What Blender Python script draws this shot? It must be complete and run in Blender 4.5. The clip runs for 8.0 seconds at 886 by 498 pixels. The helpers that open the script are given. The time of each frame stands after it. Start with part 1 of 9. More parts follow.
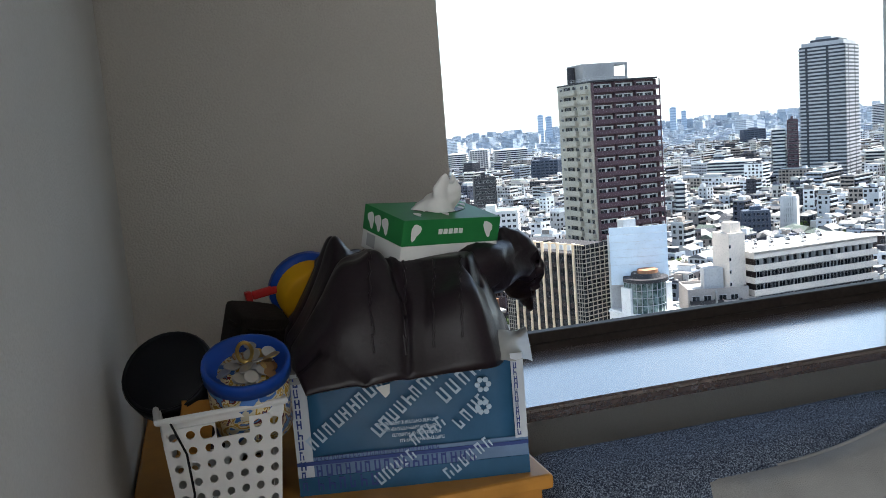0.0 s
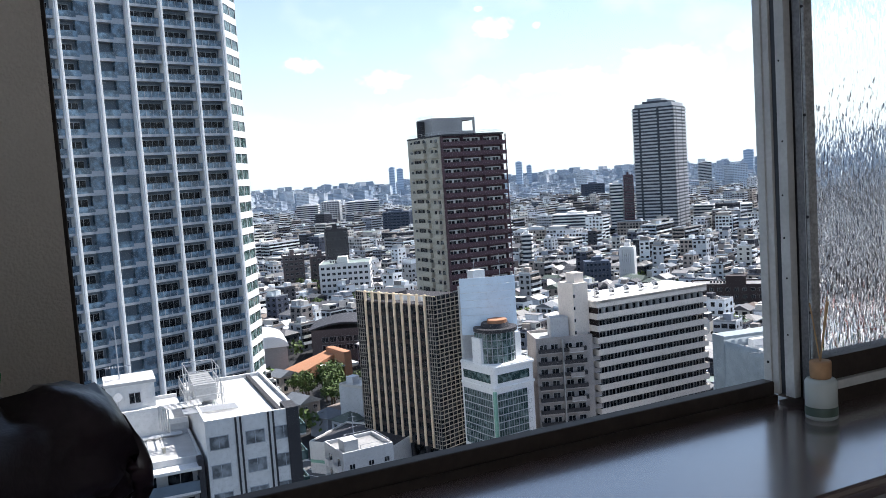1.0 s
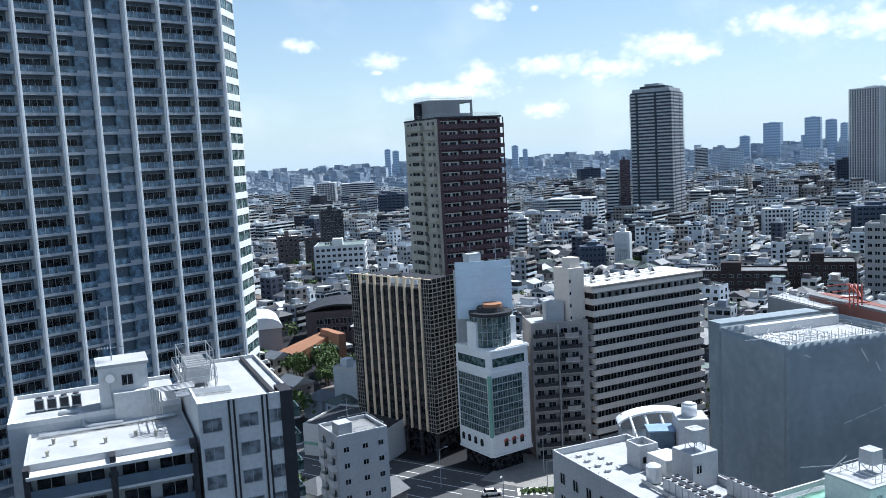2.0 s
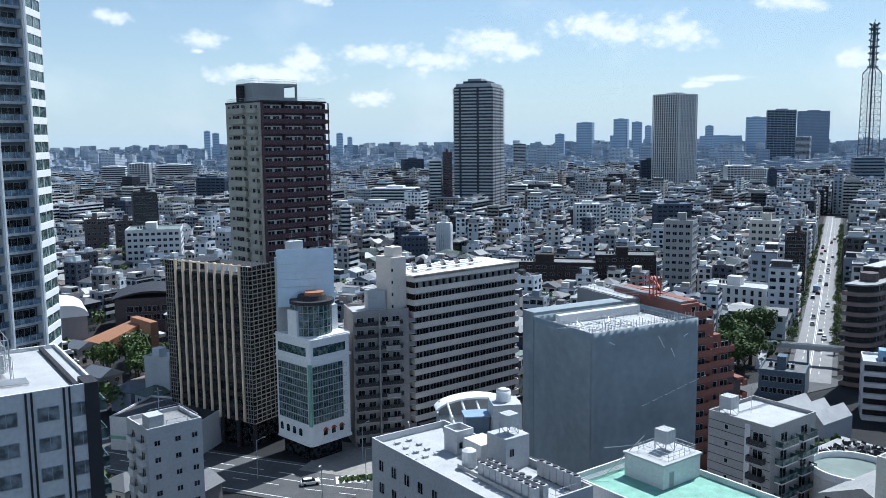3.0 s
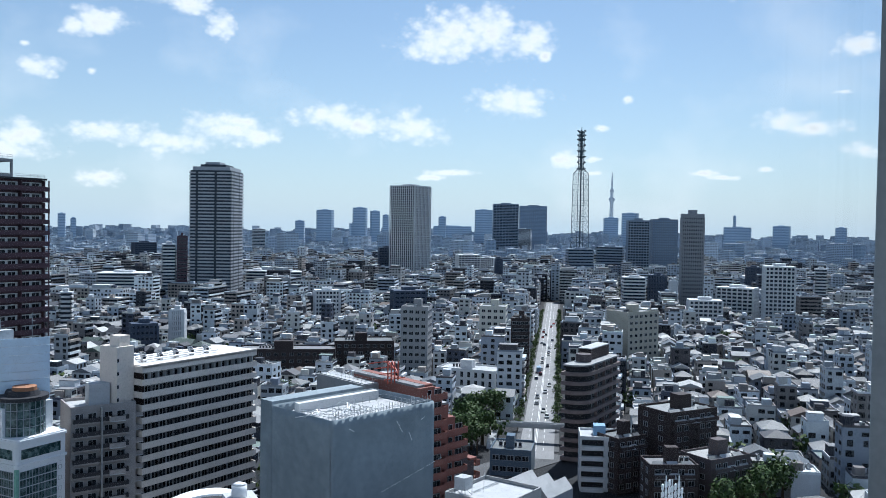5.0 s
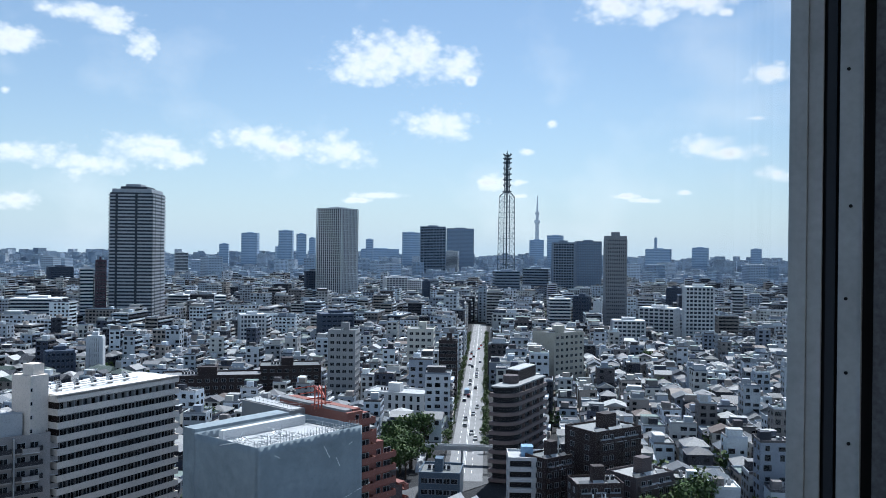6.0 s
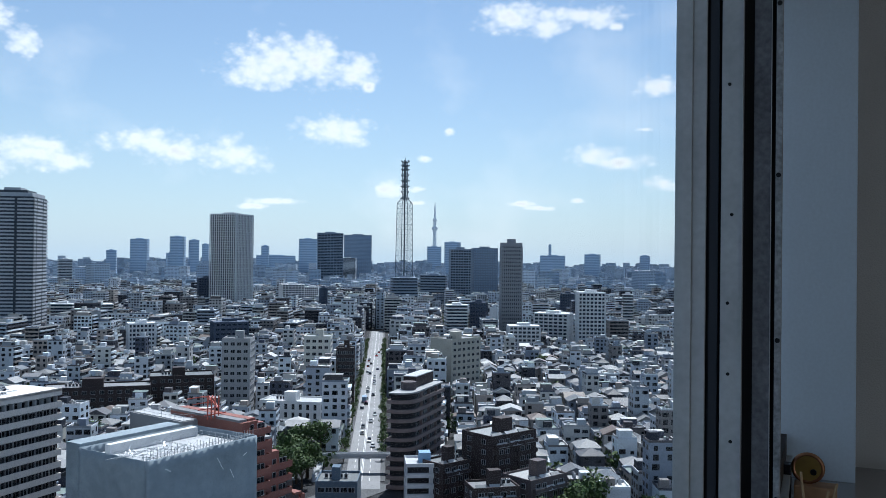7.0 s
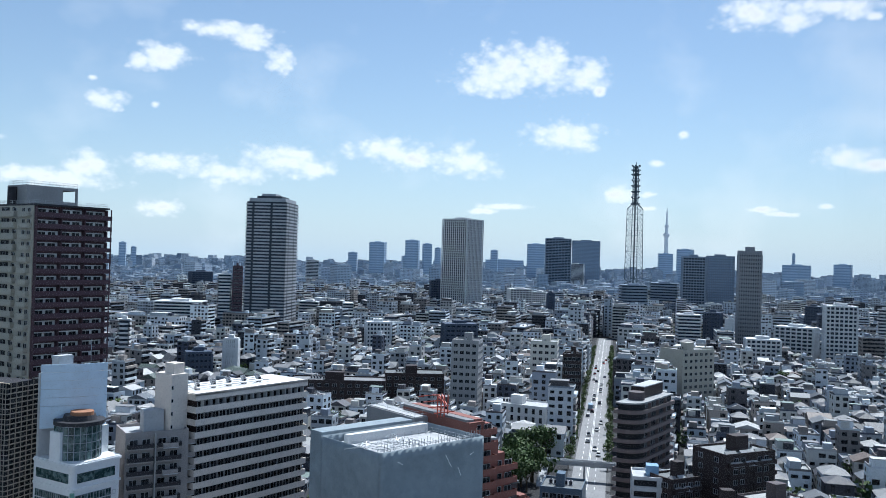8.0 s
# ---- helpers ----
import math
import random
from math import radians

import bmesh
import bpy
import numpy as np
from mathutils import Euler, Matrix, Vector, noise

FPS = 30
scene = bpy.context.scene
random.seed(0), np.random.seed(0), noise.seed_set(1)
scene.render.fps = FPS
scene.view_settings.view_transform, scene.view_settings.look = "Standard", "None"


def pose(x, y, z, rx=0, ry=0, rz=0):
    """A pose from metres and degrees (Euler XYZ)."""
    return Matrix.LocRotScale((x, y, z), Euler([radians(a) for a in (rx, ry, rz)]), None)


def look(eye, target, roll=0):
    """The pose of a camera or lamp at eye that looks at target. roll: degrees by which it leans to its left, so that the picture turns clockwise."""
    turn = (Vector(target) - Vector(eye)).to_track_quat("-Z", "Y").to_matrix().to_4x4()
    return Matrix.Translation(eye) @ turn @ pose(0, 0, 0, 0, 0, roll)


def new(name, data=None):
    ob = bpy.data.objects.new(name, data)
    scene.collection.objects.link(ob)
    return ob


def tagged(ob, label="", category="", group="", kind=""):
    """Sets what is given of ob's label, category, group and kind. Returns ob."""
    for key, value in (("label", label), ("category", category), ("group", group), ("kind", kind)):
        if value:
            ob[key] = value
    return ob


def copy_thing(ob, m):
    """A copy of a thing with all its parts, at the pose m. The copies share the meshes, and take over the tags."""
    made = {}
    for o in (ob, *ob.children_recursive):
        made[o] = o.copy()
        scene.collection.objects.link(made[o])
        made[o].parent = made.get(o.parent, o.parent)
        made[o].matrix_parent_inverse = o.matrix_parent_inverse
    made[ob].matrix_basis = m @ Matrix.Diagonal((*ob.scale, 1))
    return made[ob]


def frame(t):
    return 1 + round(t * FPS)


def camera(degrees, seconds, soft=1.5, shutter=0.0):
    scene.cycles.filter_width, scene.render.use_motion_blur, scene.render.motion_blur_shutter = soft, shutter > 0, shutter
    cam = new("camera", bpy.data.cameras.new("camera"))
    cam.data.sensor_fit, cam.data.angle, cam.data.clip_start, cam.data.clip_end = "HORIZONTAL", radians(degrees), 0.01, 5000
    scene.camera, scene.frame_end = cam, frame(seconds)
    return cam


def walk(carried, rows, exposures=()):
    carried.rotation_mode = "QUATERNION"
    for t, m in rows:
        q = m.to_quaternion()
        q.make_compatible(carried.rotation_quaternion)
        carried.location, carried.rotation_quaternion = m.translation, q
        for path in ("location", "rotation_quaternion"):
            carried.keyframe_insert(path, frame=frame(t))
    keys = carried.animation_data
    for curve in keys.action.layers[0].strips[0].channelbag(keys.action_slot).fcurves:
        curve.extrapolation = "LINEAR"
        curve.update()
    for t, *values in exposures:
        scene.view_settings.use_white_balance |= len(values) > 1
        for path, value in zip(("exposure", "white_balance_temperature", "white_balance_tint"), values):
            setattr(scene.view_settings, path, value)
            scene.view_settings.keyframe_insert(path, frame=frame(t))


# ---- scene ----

# ================= camera =================
def aim(x, y, z, yaw, pitch, roll):
    return Matrix.Translation((x, y, z)) @ pose(0, 0, 0, 90 + pitch, 0, yaw) @ pose(0, 0, 0, 0, 0, roll)


cam = camera(54.5, 8.0, soft=0.4)
PATH = [
    (0.0, aim(-0.466, -2.218, 1.487, -15.47, -7.70, -4.60)),
    (0.2, aim(-0.392, -2.113, 1.507, -16.4, -7.1, -5.3)),
    (0.5, aim(-0.238, -1.916, 1.522, -19.30, -4.95, -4.44)),
    (0.8, aim(-0.06, -1.648, 1.478, -25.0, -4.98, -4.2)),
    (1.0, aim(0.071, -1.478, 1.454, -25.56, -5.02, -3.84)),
    (1.2, aim(0.115, -1.330, 1.460, -25.75, -4.90, -3.70)),
    (2.3, aim(0.370, -0.150, 1.410, -25.80, -6.60, -3.00)),
    (2.5, aim(0.380, -0.135, 1.410, -26.36, -6.81, -2.68)),
    (2.7, aim(0.38, -0.133, 1.41, -32.2, -7.4, -1.95)),
    (3.0, aim(0.380, -0.130, 1.410, -37.65, -7.32, -0.62)),
    (3.2, aim(0.38, -0.13, 1.41, -39.2, -7.1, -0.6)),
    (3.5, aim(0.380, -0.130, 1.410, -42.66, -6.08, -0.08)),
    (3.7, aim(0.38, -0.13, 1.41, -43.95, -5.4, 0.01)),
    (4.0, aim(0.380, -0.130, 1.410, -45.25, -3.95, 0.16)),
    (4.2, aim(0.38, -0.13, 1.41, -47.3, -3.54, 0.41)),
    (4.5, aim(0.380, -0.130, 1.410, -49.81, -3.13, 0.79)),
    (4.7, aim(0.38, -0.13, 1.41, -51.5, -2.65, 0.85)),
    (5.0, aim(0.380, -0.130, 1.410, -54.87, -1.54, 0.90)),
    (5.2, aim(0.380, -0.130, 1.410, -57.02, -0.80, 0.93)),
    (6.3, aim(0.380, -0.130, 1.410, -62.31, 0.40, 0.51)),
    (6.5, aim(0.380, -0.130, 1.410, -65.51, 0.50, 0.59)),
    (6.8, aim(0.38, -0.13, 1.41, -67.65, 0.5, 0.65)),
    (7.0, aim(0.380, -0.130, 1.410, -66.47, 0.55, 0.69)),
    (7.2, aim(0.38, -0.13, 1.41, -62.5, 0.45, 1.0)),
    (7.3, aim(0.38, -0.13, 1.41, -59.25, 0.4, 1.3)),
    (7.5, aim(0.380, -0.130, 1.410, -54.60, 0.44, 1.68)),
    (7.8, aim(0.38, -0.13, 1.41, -52.0, 0.59, 1.69)),
    (8.0, aim(0.380, -0.130, 1.410, -51.37, 0.60, 1.69)),
]
EXPOSURES = [(0.0, 2.0, 6900, 10), (0.5, 1.85, 6750, 11), (1.0, 1.20, 6650, 14), (1.2, 0.98, 6500, 13), (2.3, 0.62, 5850, 8), (3.0, 0.47, 5830, 8), (4.0, 0.44, 5830, 8), (8.0, 0.47, 5800, 8)]
walk(cam, PATH, EXPOSURES)

# ================= world and sun =================
SUN_YAW, SUN_EL = -79.0, 57.0
# clouds: yaw, elevation, half width and half height in degrees
HEAPS = [(-55.6, 12.5, 2.71, 1.58), (-53.8, 11.8, 2.11, 0.98), (-57.6, 12.7, 1.95, 1.5), (-60.4, 12.1, 1.65, 0.98), (-61.4, 11.1, 0.75, 0.68), (-59.4, 8.3, 2.33, 0.9), (-47.3, 7.0, 2.33, 0.9), (-49.3, 6.5, 1.88, 0.6),
         (-52.7, 6.4, 2.18, 1.05), (-40.6, 6.0, 2.63, 0.83), (-42.8, 5.6, 1.13, 0.6), (-33.9, 5.4, 2.63, 0.68), (-37.1, 5.0, 2.26, 0.53), (-41.3, 6.5, 1.5, 0.45), (-36.6, 4.5, 0.98, 0.53), (-33.0, 12.1, 1.65, 0.9),
         (-31.7, 11.7, 1.05, 0.49), (-36.7, 14.1, 2.71, 0.49), (-38.2, 13.6, 1.28, 0.68), (-40.3, 12.4, 0.98, 0.75), (-29.6, 9.1, 1.2, 0.64), (-25.5, 4.3, 2.63, 0.6), (-28.8, 5.0, 1.35, 0.83), (-27.4, 4.1, 3.38, 0.53)]
SMALL = [(-28.9, 10.4, 0.56, 0.3), (-32.6, 9.1, 0.49, 0.38), (-55.6, 3.5, 2.93, 0.41), (-54.0, 3.2, 1.73, 0.3), (-62.9, 4.5, 1.05, 0.49), (-64.8, 4.5, 1.2, 0.38), (-65.2, 6.5, 0.86, 0.41),
         (-66.8, 8.3, 0.56, 0.41), (-33.1, 2.7, 1.43, 0.49), (-64.8, 3.6, 1.13, 0.3)]
SIDES_CLOUDS = [(-71.2, 15.6, 2.11, 1.02), (-73.1, 15.0, 1.35, 0.6), (-75.6, 15.6, 2.33, 0.68), (-77.8, 14.9, 0.83, 0.45), (-76.4, 6.8, 1.65, 0.64), (-78.0, 6.3, 1.73, 0.45), (-71.4, 3.6, 1.58, 0.34), (-72.9, 3.3, 1.58, 0.3),
                (-75.4, 3.8, 0.83, 0.26), (-80.4, 11.1, 1.5, 0.64), (-79.5, 8.4, 1.28, 0.3), (-80.8, 4.9, 1.2, 0.49), (-22.5, 6.3, 1.2, 0.53), (-22.2, 5.6, 0.75, 0.26), (-17.0, 7.5, 1.13, 0.45)]


def way(yaw, el):
    a, e = radians(yaw), radians(el)
    return Vector((-math.sin(a) * math.cos(e), math.cos(a) * math.cos(e), math.sin(e)))


def make_world():
    w = bpy.data.worlds.new("sky")
    scene.world = w
    w.use_nodes = True
    nt = w.node_tree
    nt.nodes.clear()
    N = nt.nodes.new
    L = nt.links.new
    out = N("ShaderNodeOutputWorld")
    bg = N("ShaderNodeBackground")
    sky = N("ShaderNodeTexSky")
    sky.sky_type = "NISHITA"
    sky.sun_disc = False
    sky.sun_elevation = radians(SUN_EL)
    sky.sun_rotation = radians(-SUN_YAW)
    sky.altitude = 100
    sky.air_density = 1.0
    sky.dust_density = 0.25
    sky.ozone_density = 1.2
    tc = N("ShaderNodeTexCoord")
    d = tc.outputs["Generated"]
    big = N("ShaderNodeTexNoise")
    big.inputs["Scale"].default_value = 30.0
    big.inputs["Detail"].default_value = 5.0
    big.inputs["Roughness"].default_value = 0.52
    stretch = N("ShaderNodeMapping")
    stretch.inputs["Scale"].default_value = (1, 1, 1.5)
    L(d, stretch.inputs["Vector"])
    L(stretch.outputs[0], big.inputs["Vector"])

    def math_node(op, a, b=None, clamp=False):
        n = N("ShaderNodeMath")
        n.operation = op
        n.use_clamp = clamp
        for i, v in enumerate((a, b)):
            if v is None:
                continue
            if isinstance(v, (int, float)):
                n.inputs[i].default_value = v
            else:
                L(v, n.inputs[i])
        return n.outputs[0]

    sep = N("ShaderNodeSeparateXYZ")
    L(d, sep.inputs[0])
    yaw_deg = math_node("MULTIPLY", math_node("ARCTAN2", sep.outputs[0], sep.outputs[1]), -180 / math.pi)
    el_deg = math_node("MULTIPLY", math_node("ARCSINE", sep.outputs[2]), 180 / math.pi)
    spot = N("ShaderNodeCombineXYZ")
    L(yaw_deg, spot.inputs[0])
    L(el_deg, spot.inputs[1])
    near = None
    for yaw, el, a, b in HEAPS + SMALL + SIDES_CLOUDS:
        q = N("ShaderNodeVectorMath")
        q.operation = "MULTIPLY_ADD"
        L(spot.outputs[0], q.inputs[0])
        big_one = a > 0.9 and b > 0.42
        kx, ky = (0.74 / a, 0.74 / b) if big_one else (1.25 / a, 1.25 / b)
        q.inputs[1].default_value = (kx, ky, 0)
        q.inputs[2].default_value = (-yaw * kx, -el * ky, 0)
        r = N("ShaderNodeVectorMath")
        r.operation = "LENGTH"
        L(q.outputs[0], r.inputs[0])
        if near is None:
            near = r.outputs["Value"]
        else:
            sm = N("ShaderNodeMath")
            sm.operation = "SMOOTH_MIN"
            L(near, sm.inputs[0])
            L(r.outputs["Value"], sm.inputs[1])
            sm.inputs[2].default_value = 0.25
            near = sm.outputs[0]
    puff = N("ShaderNodeTexVoronoi")
    puff.feature = "SMOOTH_F1"
    puff.inputs["Scale"].default_value = 62.0
    puff.inputs["Smoothness"].default_value = 0.5
    puff.inputs["Detail"].default_value = 2.0
    L(stretch.outputs[0], puff.inputs["Vector"])
    total = math_node("SUBTRACT", 1.0, math_node("MINIMUM", near, 3.0))
    body = math_node("ADD", total, math_node("MULTIPLY", math_node("SUBTRACT", big.outputs[0], 0.37), 1.05))
    body = math_node("ADD", body, math_node("MULTIPLY", math_node("SUBTRACT", 0.46, puff.outputs["Distance"]), 0.62))
    ramp = N("ShaderNodeMapRange")
    ramp.interpolation_type = "SMOOTHSTEP"
    L(body, ramp.inputs["Value"])
    ramp.inputs["From Min"].default_value = -0.12
    ramp.inputs["From Max"].default_value = 0.85
    # thin wisps
    wis = N("ShaderNodeTexNoise")
    wis.inputs["Scale"].default_value = 7.0
    wis.inputs["Detail"].default_value = 8.0
    L(stretch.outputs[0], wis.inputs["Vector"])
    thin = math_node("MULTIPLY", math_node("SUBTRACT", wis.outputs[0], 0.54, True), 1.3)
    amount = math_node("MAXIMUM", math_node("MULTIPLY", ramp.outputs[0], 0.93), thin)
    shade = N("ShaderNodeMapRange")
    L(body, shade.inputs["Value"])
    shade.inputs["From Min"].default_value = 0.45
    shade.inputs["From Max"].default_value = 1.25
    shade.inputs["To Min"].default_value = 1.0
    shade.inputs["To Max"].default_value = 0.80
    white = N("ShaderNodeMix")
    white.data_type = "RGBA"
    white.blend_type = "MULTIPLY"
    white.inputs["Factor"].default_value = 1.0
    white.inputs["A"].default_value = (10.4, 10.3, 10.1, 1)
    L(shade.outputs[0], white.inputs["B"])
    mix = N("ShaderNodeMix")
    mix.data_type = "RGBA"
    L(amount, mix.inputs["Factor"])
    # pale haze that thickens towards the horizon
    fall = math_node("POWER", 2.718, math_node("MULTIPLY", math_node("MAXIMUM", sep.outputs[2], 0.0), -9.0))
    hz = N("ShaderNodeMix")
    hz.data_type = "RGBA"
    L(math_node("ADD", math_node("MULTIPLY", fall, 0.78), 0.10), hz.inputs["Factor"])
    L(sky.outputs[0], hz.inputs["A"])
    hz.inputs["B"].default_value = (5.3, 6.6, 7.7, 1)
    L(hz.outputs["Result"], mix.inputs["A"])
    L(white.outputs["Result"], mix.inputs["B"])
    L(mix.outputs["Result"], bg.inputs["Color"])
    bg.inputs["Strength"].default_value = 0.080
    L(bg.outputs[0], out.inputs["Surface"])


make_world()
sun = new("sun", bpy.data.lights.new("sun", "SUN"))
sun.data.energy, sun.data.angle, sun.data.color = 5.0, radians(0.53), (1.0, 0.97, 0.93)
sun.matrix_world = look((0, 0, 300), Vector((0, 0, 300)) - way(SUN_YAW, SUN_EL) * 10)

# added fill lamp in an unseen, invented side-wall opening to brighten the room
lamp = new("room_fill", bpy.data.lights.new("room_fill", "AREA"))
lamp.data.shape, lamp.data.size, lamp.data.size_y, lamp.data.energy, lamp.data.color = "RECTANGLE", 1.9, 0.95, 9.0, (0.90, 0.95, 1.0)
lamp.matrix_world = look((-0.72, -2.85, 1.2), (1.0, -2.6, 1.1), 90)

# ================= materials =================
MATS = {}


def material(name, color, rough=0.6, metal=0.0, grain=8.0, amount=0.10, stain=0.6, stains=0.12, bump=0.0, vary=None, source="", coord="Object", spec=0.18):
    """A procedural surface: base colour with fine grain, larger stains and bump; vary: colours taken by the piece's random value."""
    if name in MATS:
        return MATS[name]
    m = bpy.data.materials.new(name)
    m.use_nodes = True
    nt = m.node_tree
    b = nt.nodes["Principled BSDF"]
    b.inputs["Roughness"].default_value = rough
    b.inputs["Metallic"].default_value = metal
    b.inputs["Specular IOR Level"].default_value = spec
    N, L = nt.nodes.new, nt.links.new
    tc = N("ShaderNodeTexCoord")
    vec = tc.outputs["Object"]
    if coord == "World":
        g = N("ShaderNodeNewGeometry")
        vec = g.outputs["Position"]
    base = None
    if vary:
        r = N("ShaderNodeValToRGB")
        r.color_ramp.interpolation = "CONSTANT"
        while len(r.color_ramp.elements) < len(vary):
            r.color_ramp.elements.new(0.5)
        for i, c in enumerate(vary):
            r.color_ramp.elements[i].position = i / len(vary)
            r.color_ramp.elements[i].color = (*c, 1)
        if source == "island":
            g2 = N("ShaderNodeNewGeometry")
            L(g2.outputs["Random Per Island"], r.inputs[0])
        else:
            oi = N("ShaderNodeObjectInfo")
            L(oi.outputs["Random"], r.inputs[0])
        base = r.outputs[0]
    n1, n2 = N("ShaderNodeTexNoise"), N("ShaderNodeTexNoise")
    n1.inputs["Scale"].default_value, n2.inputs["Scale"].default_value = grain, stain
    n1.inputs["Detail"].default_value, n2.inputs["Detail"].default_value = 3, 5
    n2.inputs["Roughness"].default_value = 0.65
    L(vec, n1.inputs["Vector"])
    L(vec, n2.inputs["Vector"])

    def level(src, amt):
        q = N("ShaderNodeMapRange")
        L(src, q.inputs["Value"])
        q.inputs["From Min"].default_value, q.inputs["From Max"].default_value = 0.3, 0.7
        q.inputs["To Min"].default_value, q.inputs["To Max"].default_value = 1 - amt, 1 + amt * 0.6
        return q.outputs[0]

    def times(a, bb):
        q = N("ShaderNodeMix")
        q.data_type, q.blend_type = "RGBA", "MULTIPLY"
        q.inputs["Factor"].default_value = 1
        if isinstance(a, tuple):
            q.inputs["A"].default_value = (*a, 1)
        else:
            L(a, q.inputs["A"])
        L(bb, q.inputs["B"])
        return q.outputs["Result"]

    c = times(base if base else tuple(color), level(n1.outputs[0], amount))
    c = times(c, level(n2.outputs[0], stains))
    L(c, b.inputs["Base Color"])
    if bump:
        bp = N("ShaderNodeBump")
        bp.inputs["Strength"].default_value = bump
        bp.inputs["Distance"].default_value = 0.02
        L(n1.outputs[0], bp.inputs["Height"])
        L(bp.outputs[0], b.inputs["Normal"])
    MATS[name] = m
    return m


def glass_front(name, tint, rough=0.06, vary=0.5, spec=0.16):
    """Window glass of a far building: dark room behind a glossy pane, some with pale curtains."""
    if name in MATS:
        return MATS[name]
    m = bpy.data.materials.new(name)
    m.use_nodes = True
    nt = m.node_tree
    b = nt.nodes["Principled BSDF"]
    N, L = nt.nodes.new, nt.links.new
    g = N("ShaderNodeNewGeometry")
    n = N("ShaderNodeTexNoise")
    n.inputs["Scale"].default_value = 0.9
    n.inputs["Detail"].default_value = 2
    L(g.outputs["Position"], n.inputs["Vector"])
    r = N("ShaderNodeValToRGB")
    e = r.color_ramp.elements
    e[0].position, e[0].color = 0.42, (*tint, 1)
    e[1].position, e[1].color = 0.66, (*[min(1, t * 2.5 + 0.16 * vary) for t in tint], 1)
    L(n.outputs[0], r.inputs[0])
    L(r.outputs[0], b.inputs["Base Color"])
    b.inputs["Roughness"].default_value = rough
    b.inputs["Specular IOR Level"].default_value = spec
    MATS[name] = m
    return m


WHITES = [(0.648, 0.691, 0.745), (0.497, 0.529, 0.562), (0.389, 0.443, 0.508), (0.54, 0.54, 0.518), (0.216, 0.2, 0.194), (0.734, 0.778, 0.8), (0.0972, 0.0896, 0.095), (0.432, 0.464, 0.497),
          (0.302, 0.324, 0.346), (0.54, 0.529, 0.497), (0.0486, 0.0518, 0.0648), (0.367, 0.324, 0.292), (0.605, 0.626, 0.659), (0.0756, 0.0864, 0.119), (0.259, 0.292, 0.346), (0.454, 0.443, 0.432)]
ROOFS = [(0.148, 0.153, 0.162), (0.0984, 0.0984, 0.107), (0.207, 0.207, 0.212), (0.148, 0.118, 0.103), (0.0689, 0.0738, 0.0836), (0.266, 0.266, 0.266), (0.128, 0.143, 0.162), (0.177, 0.177, 0.177), (0.0886, 0.113, 0.103), (0.0492, 0.0522, 0.061), (0.118, 0.123, 0.133), (0.433, 0.433, 0.423)]
FLATS = [(0.345, 0.345, 0.339), (0.23, 0.23, 0.23), (0.483, 0.483, 0.477), (0.149, 0.158, 0.161), (0.276, 0.287, 0.287), (0.184, 0.23, 0.213), (0.115, 0.118, 0.127), (0.644, 0.644, 0.632), (0.207, 0.207, 0.213)]
m_house = material("house_wall", WHITES[0], 0.8, grain=1.5, stain=0.15, vary=WHITES, source="island", coord="World")
m_roof = material("house_roof", ROOFS[0], 0.55, grain=2.0, stain=0.3, amount=0.15, vary=ROOFS, source="island", coord="World")
m_flat = material("flat_roof", FLATS[0], 0.7, grain=1.2, stain=0.25, stains=0.2, vary=FLATS, source="island", coord="World")
m_house_o = material("house_wall_single", WHITES[0], 0.8, grain=1.5, stain=0.15, vary=WHITES)
m_roof_o = material("house_roof_single", ROOFS[0], 0.55, grain=2.0, stain=0.3, amount=0.15, vary=ROOFS)
m_flat_o = material("flat_roof_single", FLATS[0], 0.7, grain=1.2, stain=0.25, stains=0.2, vary=FLATS)
m_pane = glass_front("window_pane", (0.004, 0.006, 0.009), 0.12, 0.22, 0.12)
# blue glass; part of its tint is reflected sky put into the colour
m_pane_blue = glass_front("blue_pane", (0.050, 0.085, 0.120), 0.12, 0.05, 0.45)
m_pane_green = glass_front("green_pane", (0.022, 0.048, 0.048), 0.06, 0.5, 0.4)
m_pane_curtain = glass_front("curtained_pane", (0.10, 0.11, 0.12), 0.12, 0.22, 0.12)
# near-black colour that stands for the shade inside balcony recesses
m_recess_shade = material("recess_shade", (0.02, 0.021, 0.025), 0.7)
m_white = material("white_concrete", (0.62, 0.62, 0.62), 0.75, grain=2, stain=0.12, stains=0.10)
m_whitepaint = material("white_panel", (0.78, 0.79, 0.80), 0.5, grain=1, amount=0.04, stain=0.1, stains=0.06)
m_grey = material("grey_concrete", (0.33, 0.33, 0.33), 0.8, grain=2, stain=0.15, stains=0.15)
m_lightgrey = material("light_grey_concrete", (0.46, 0.47, 0.485), 0.8, grain=2, stain=0.15, stains=0.12)
m_bluegrey = material("blue_grey_spandrel", (0.11, 0.15, 0.195), 0.4, grain=1, amount=0.05)
m_charcoal = material("charcoal_panel", (0.04, 0.04, 0.046), 0.6, grain=2)
m_beige = material("beige_tile", (0.42, 0.40, 0.34), 0.7, grain=3, stain=0.2)
m_maroon = material("maroon_tile", (0.085, 0.052, 0.064), 0.6, grain=3, stain=0.2)
m_brown = material("brown_tile", (0.10, 0.082, 0.085), 0.65, grain=3, stain=0.2)
m_darkbrown = material("dark_brown_tile", (0.045, 0.034, 0.034), 0.65, grain=3, stain=0.2)
m_red = material("red_brick_tile", (0.25, 0.105, 0.085), 0.7, grain=3, stain=0.2)
m_redsteel = material("red_steel", (0.42, 0.09, 0.06), 0.5, grain=3)
m_gold = material("bronze_fin", (0.86, 0.70, 0.52), 0.5, 0.0, grain=1, amount=0.06, stain=0.2)
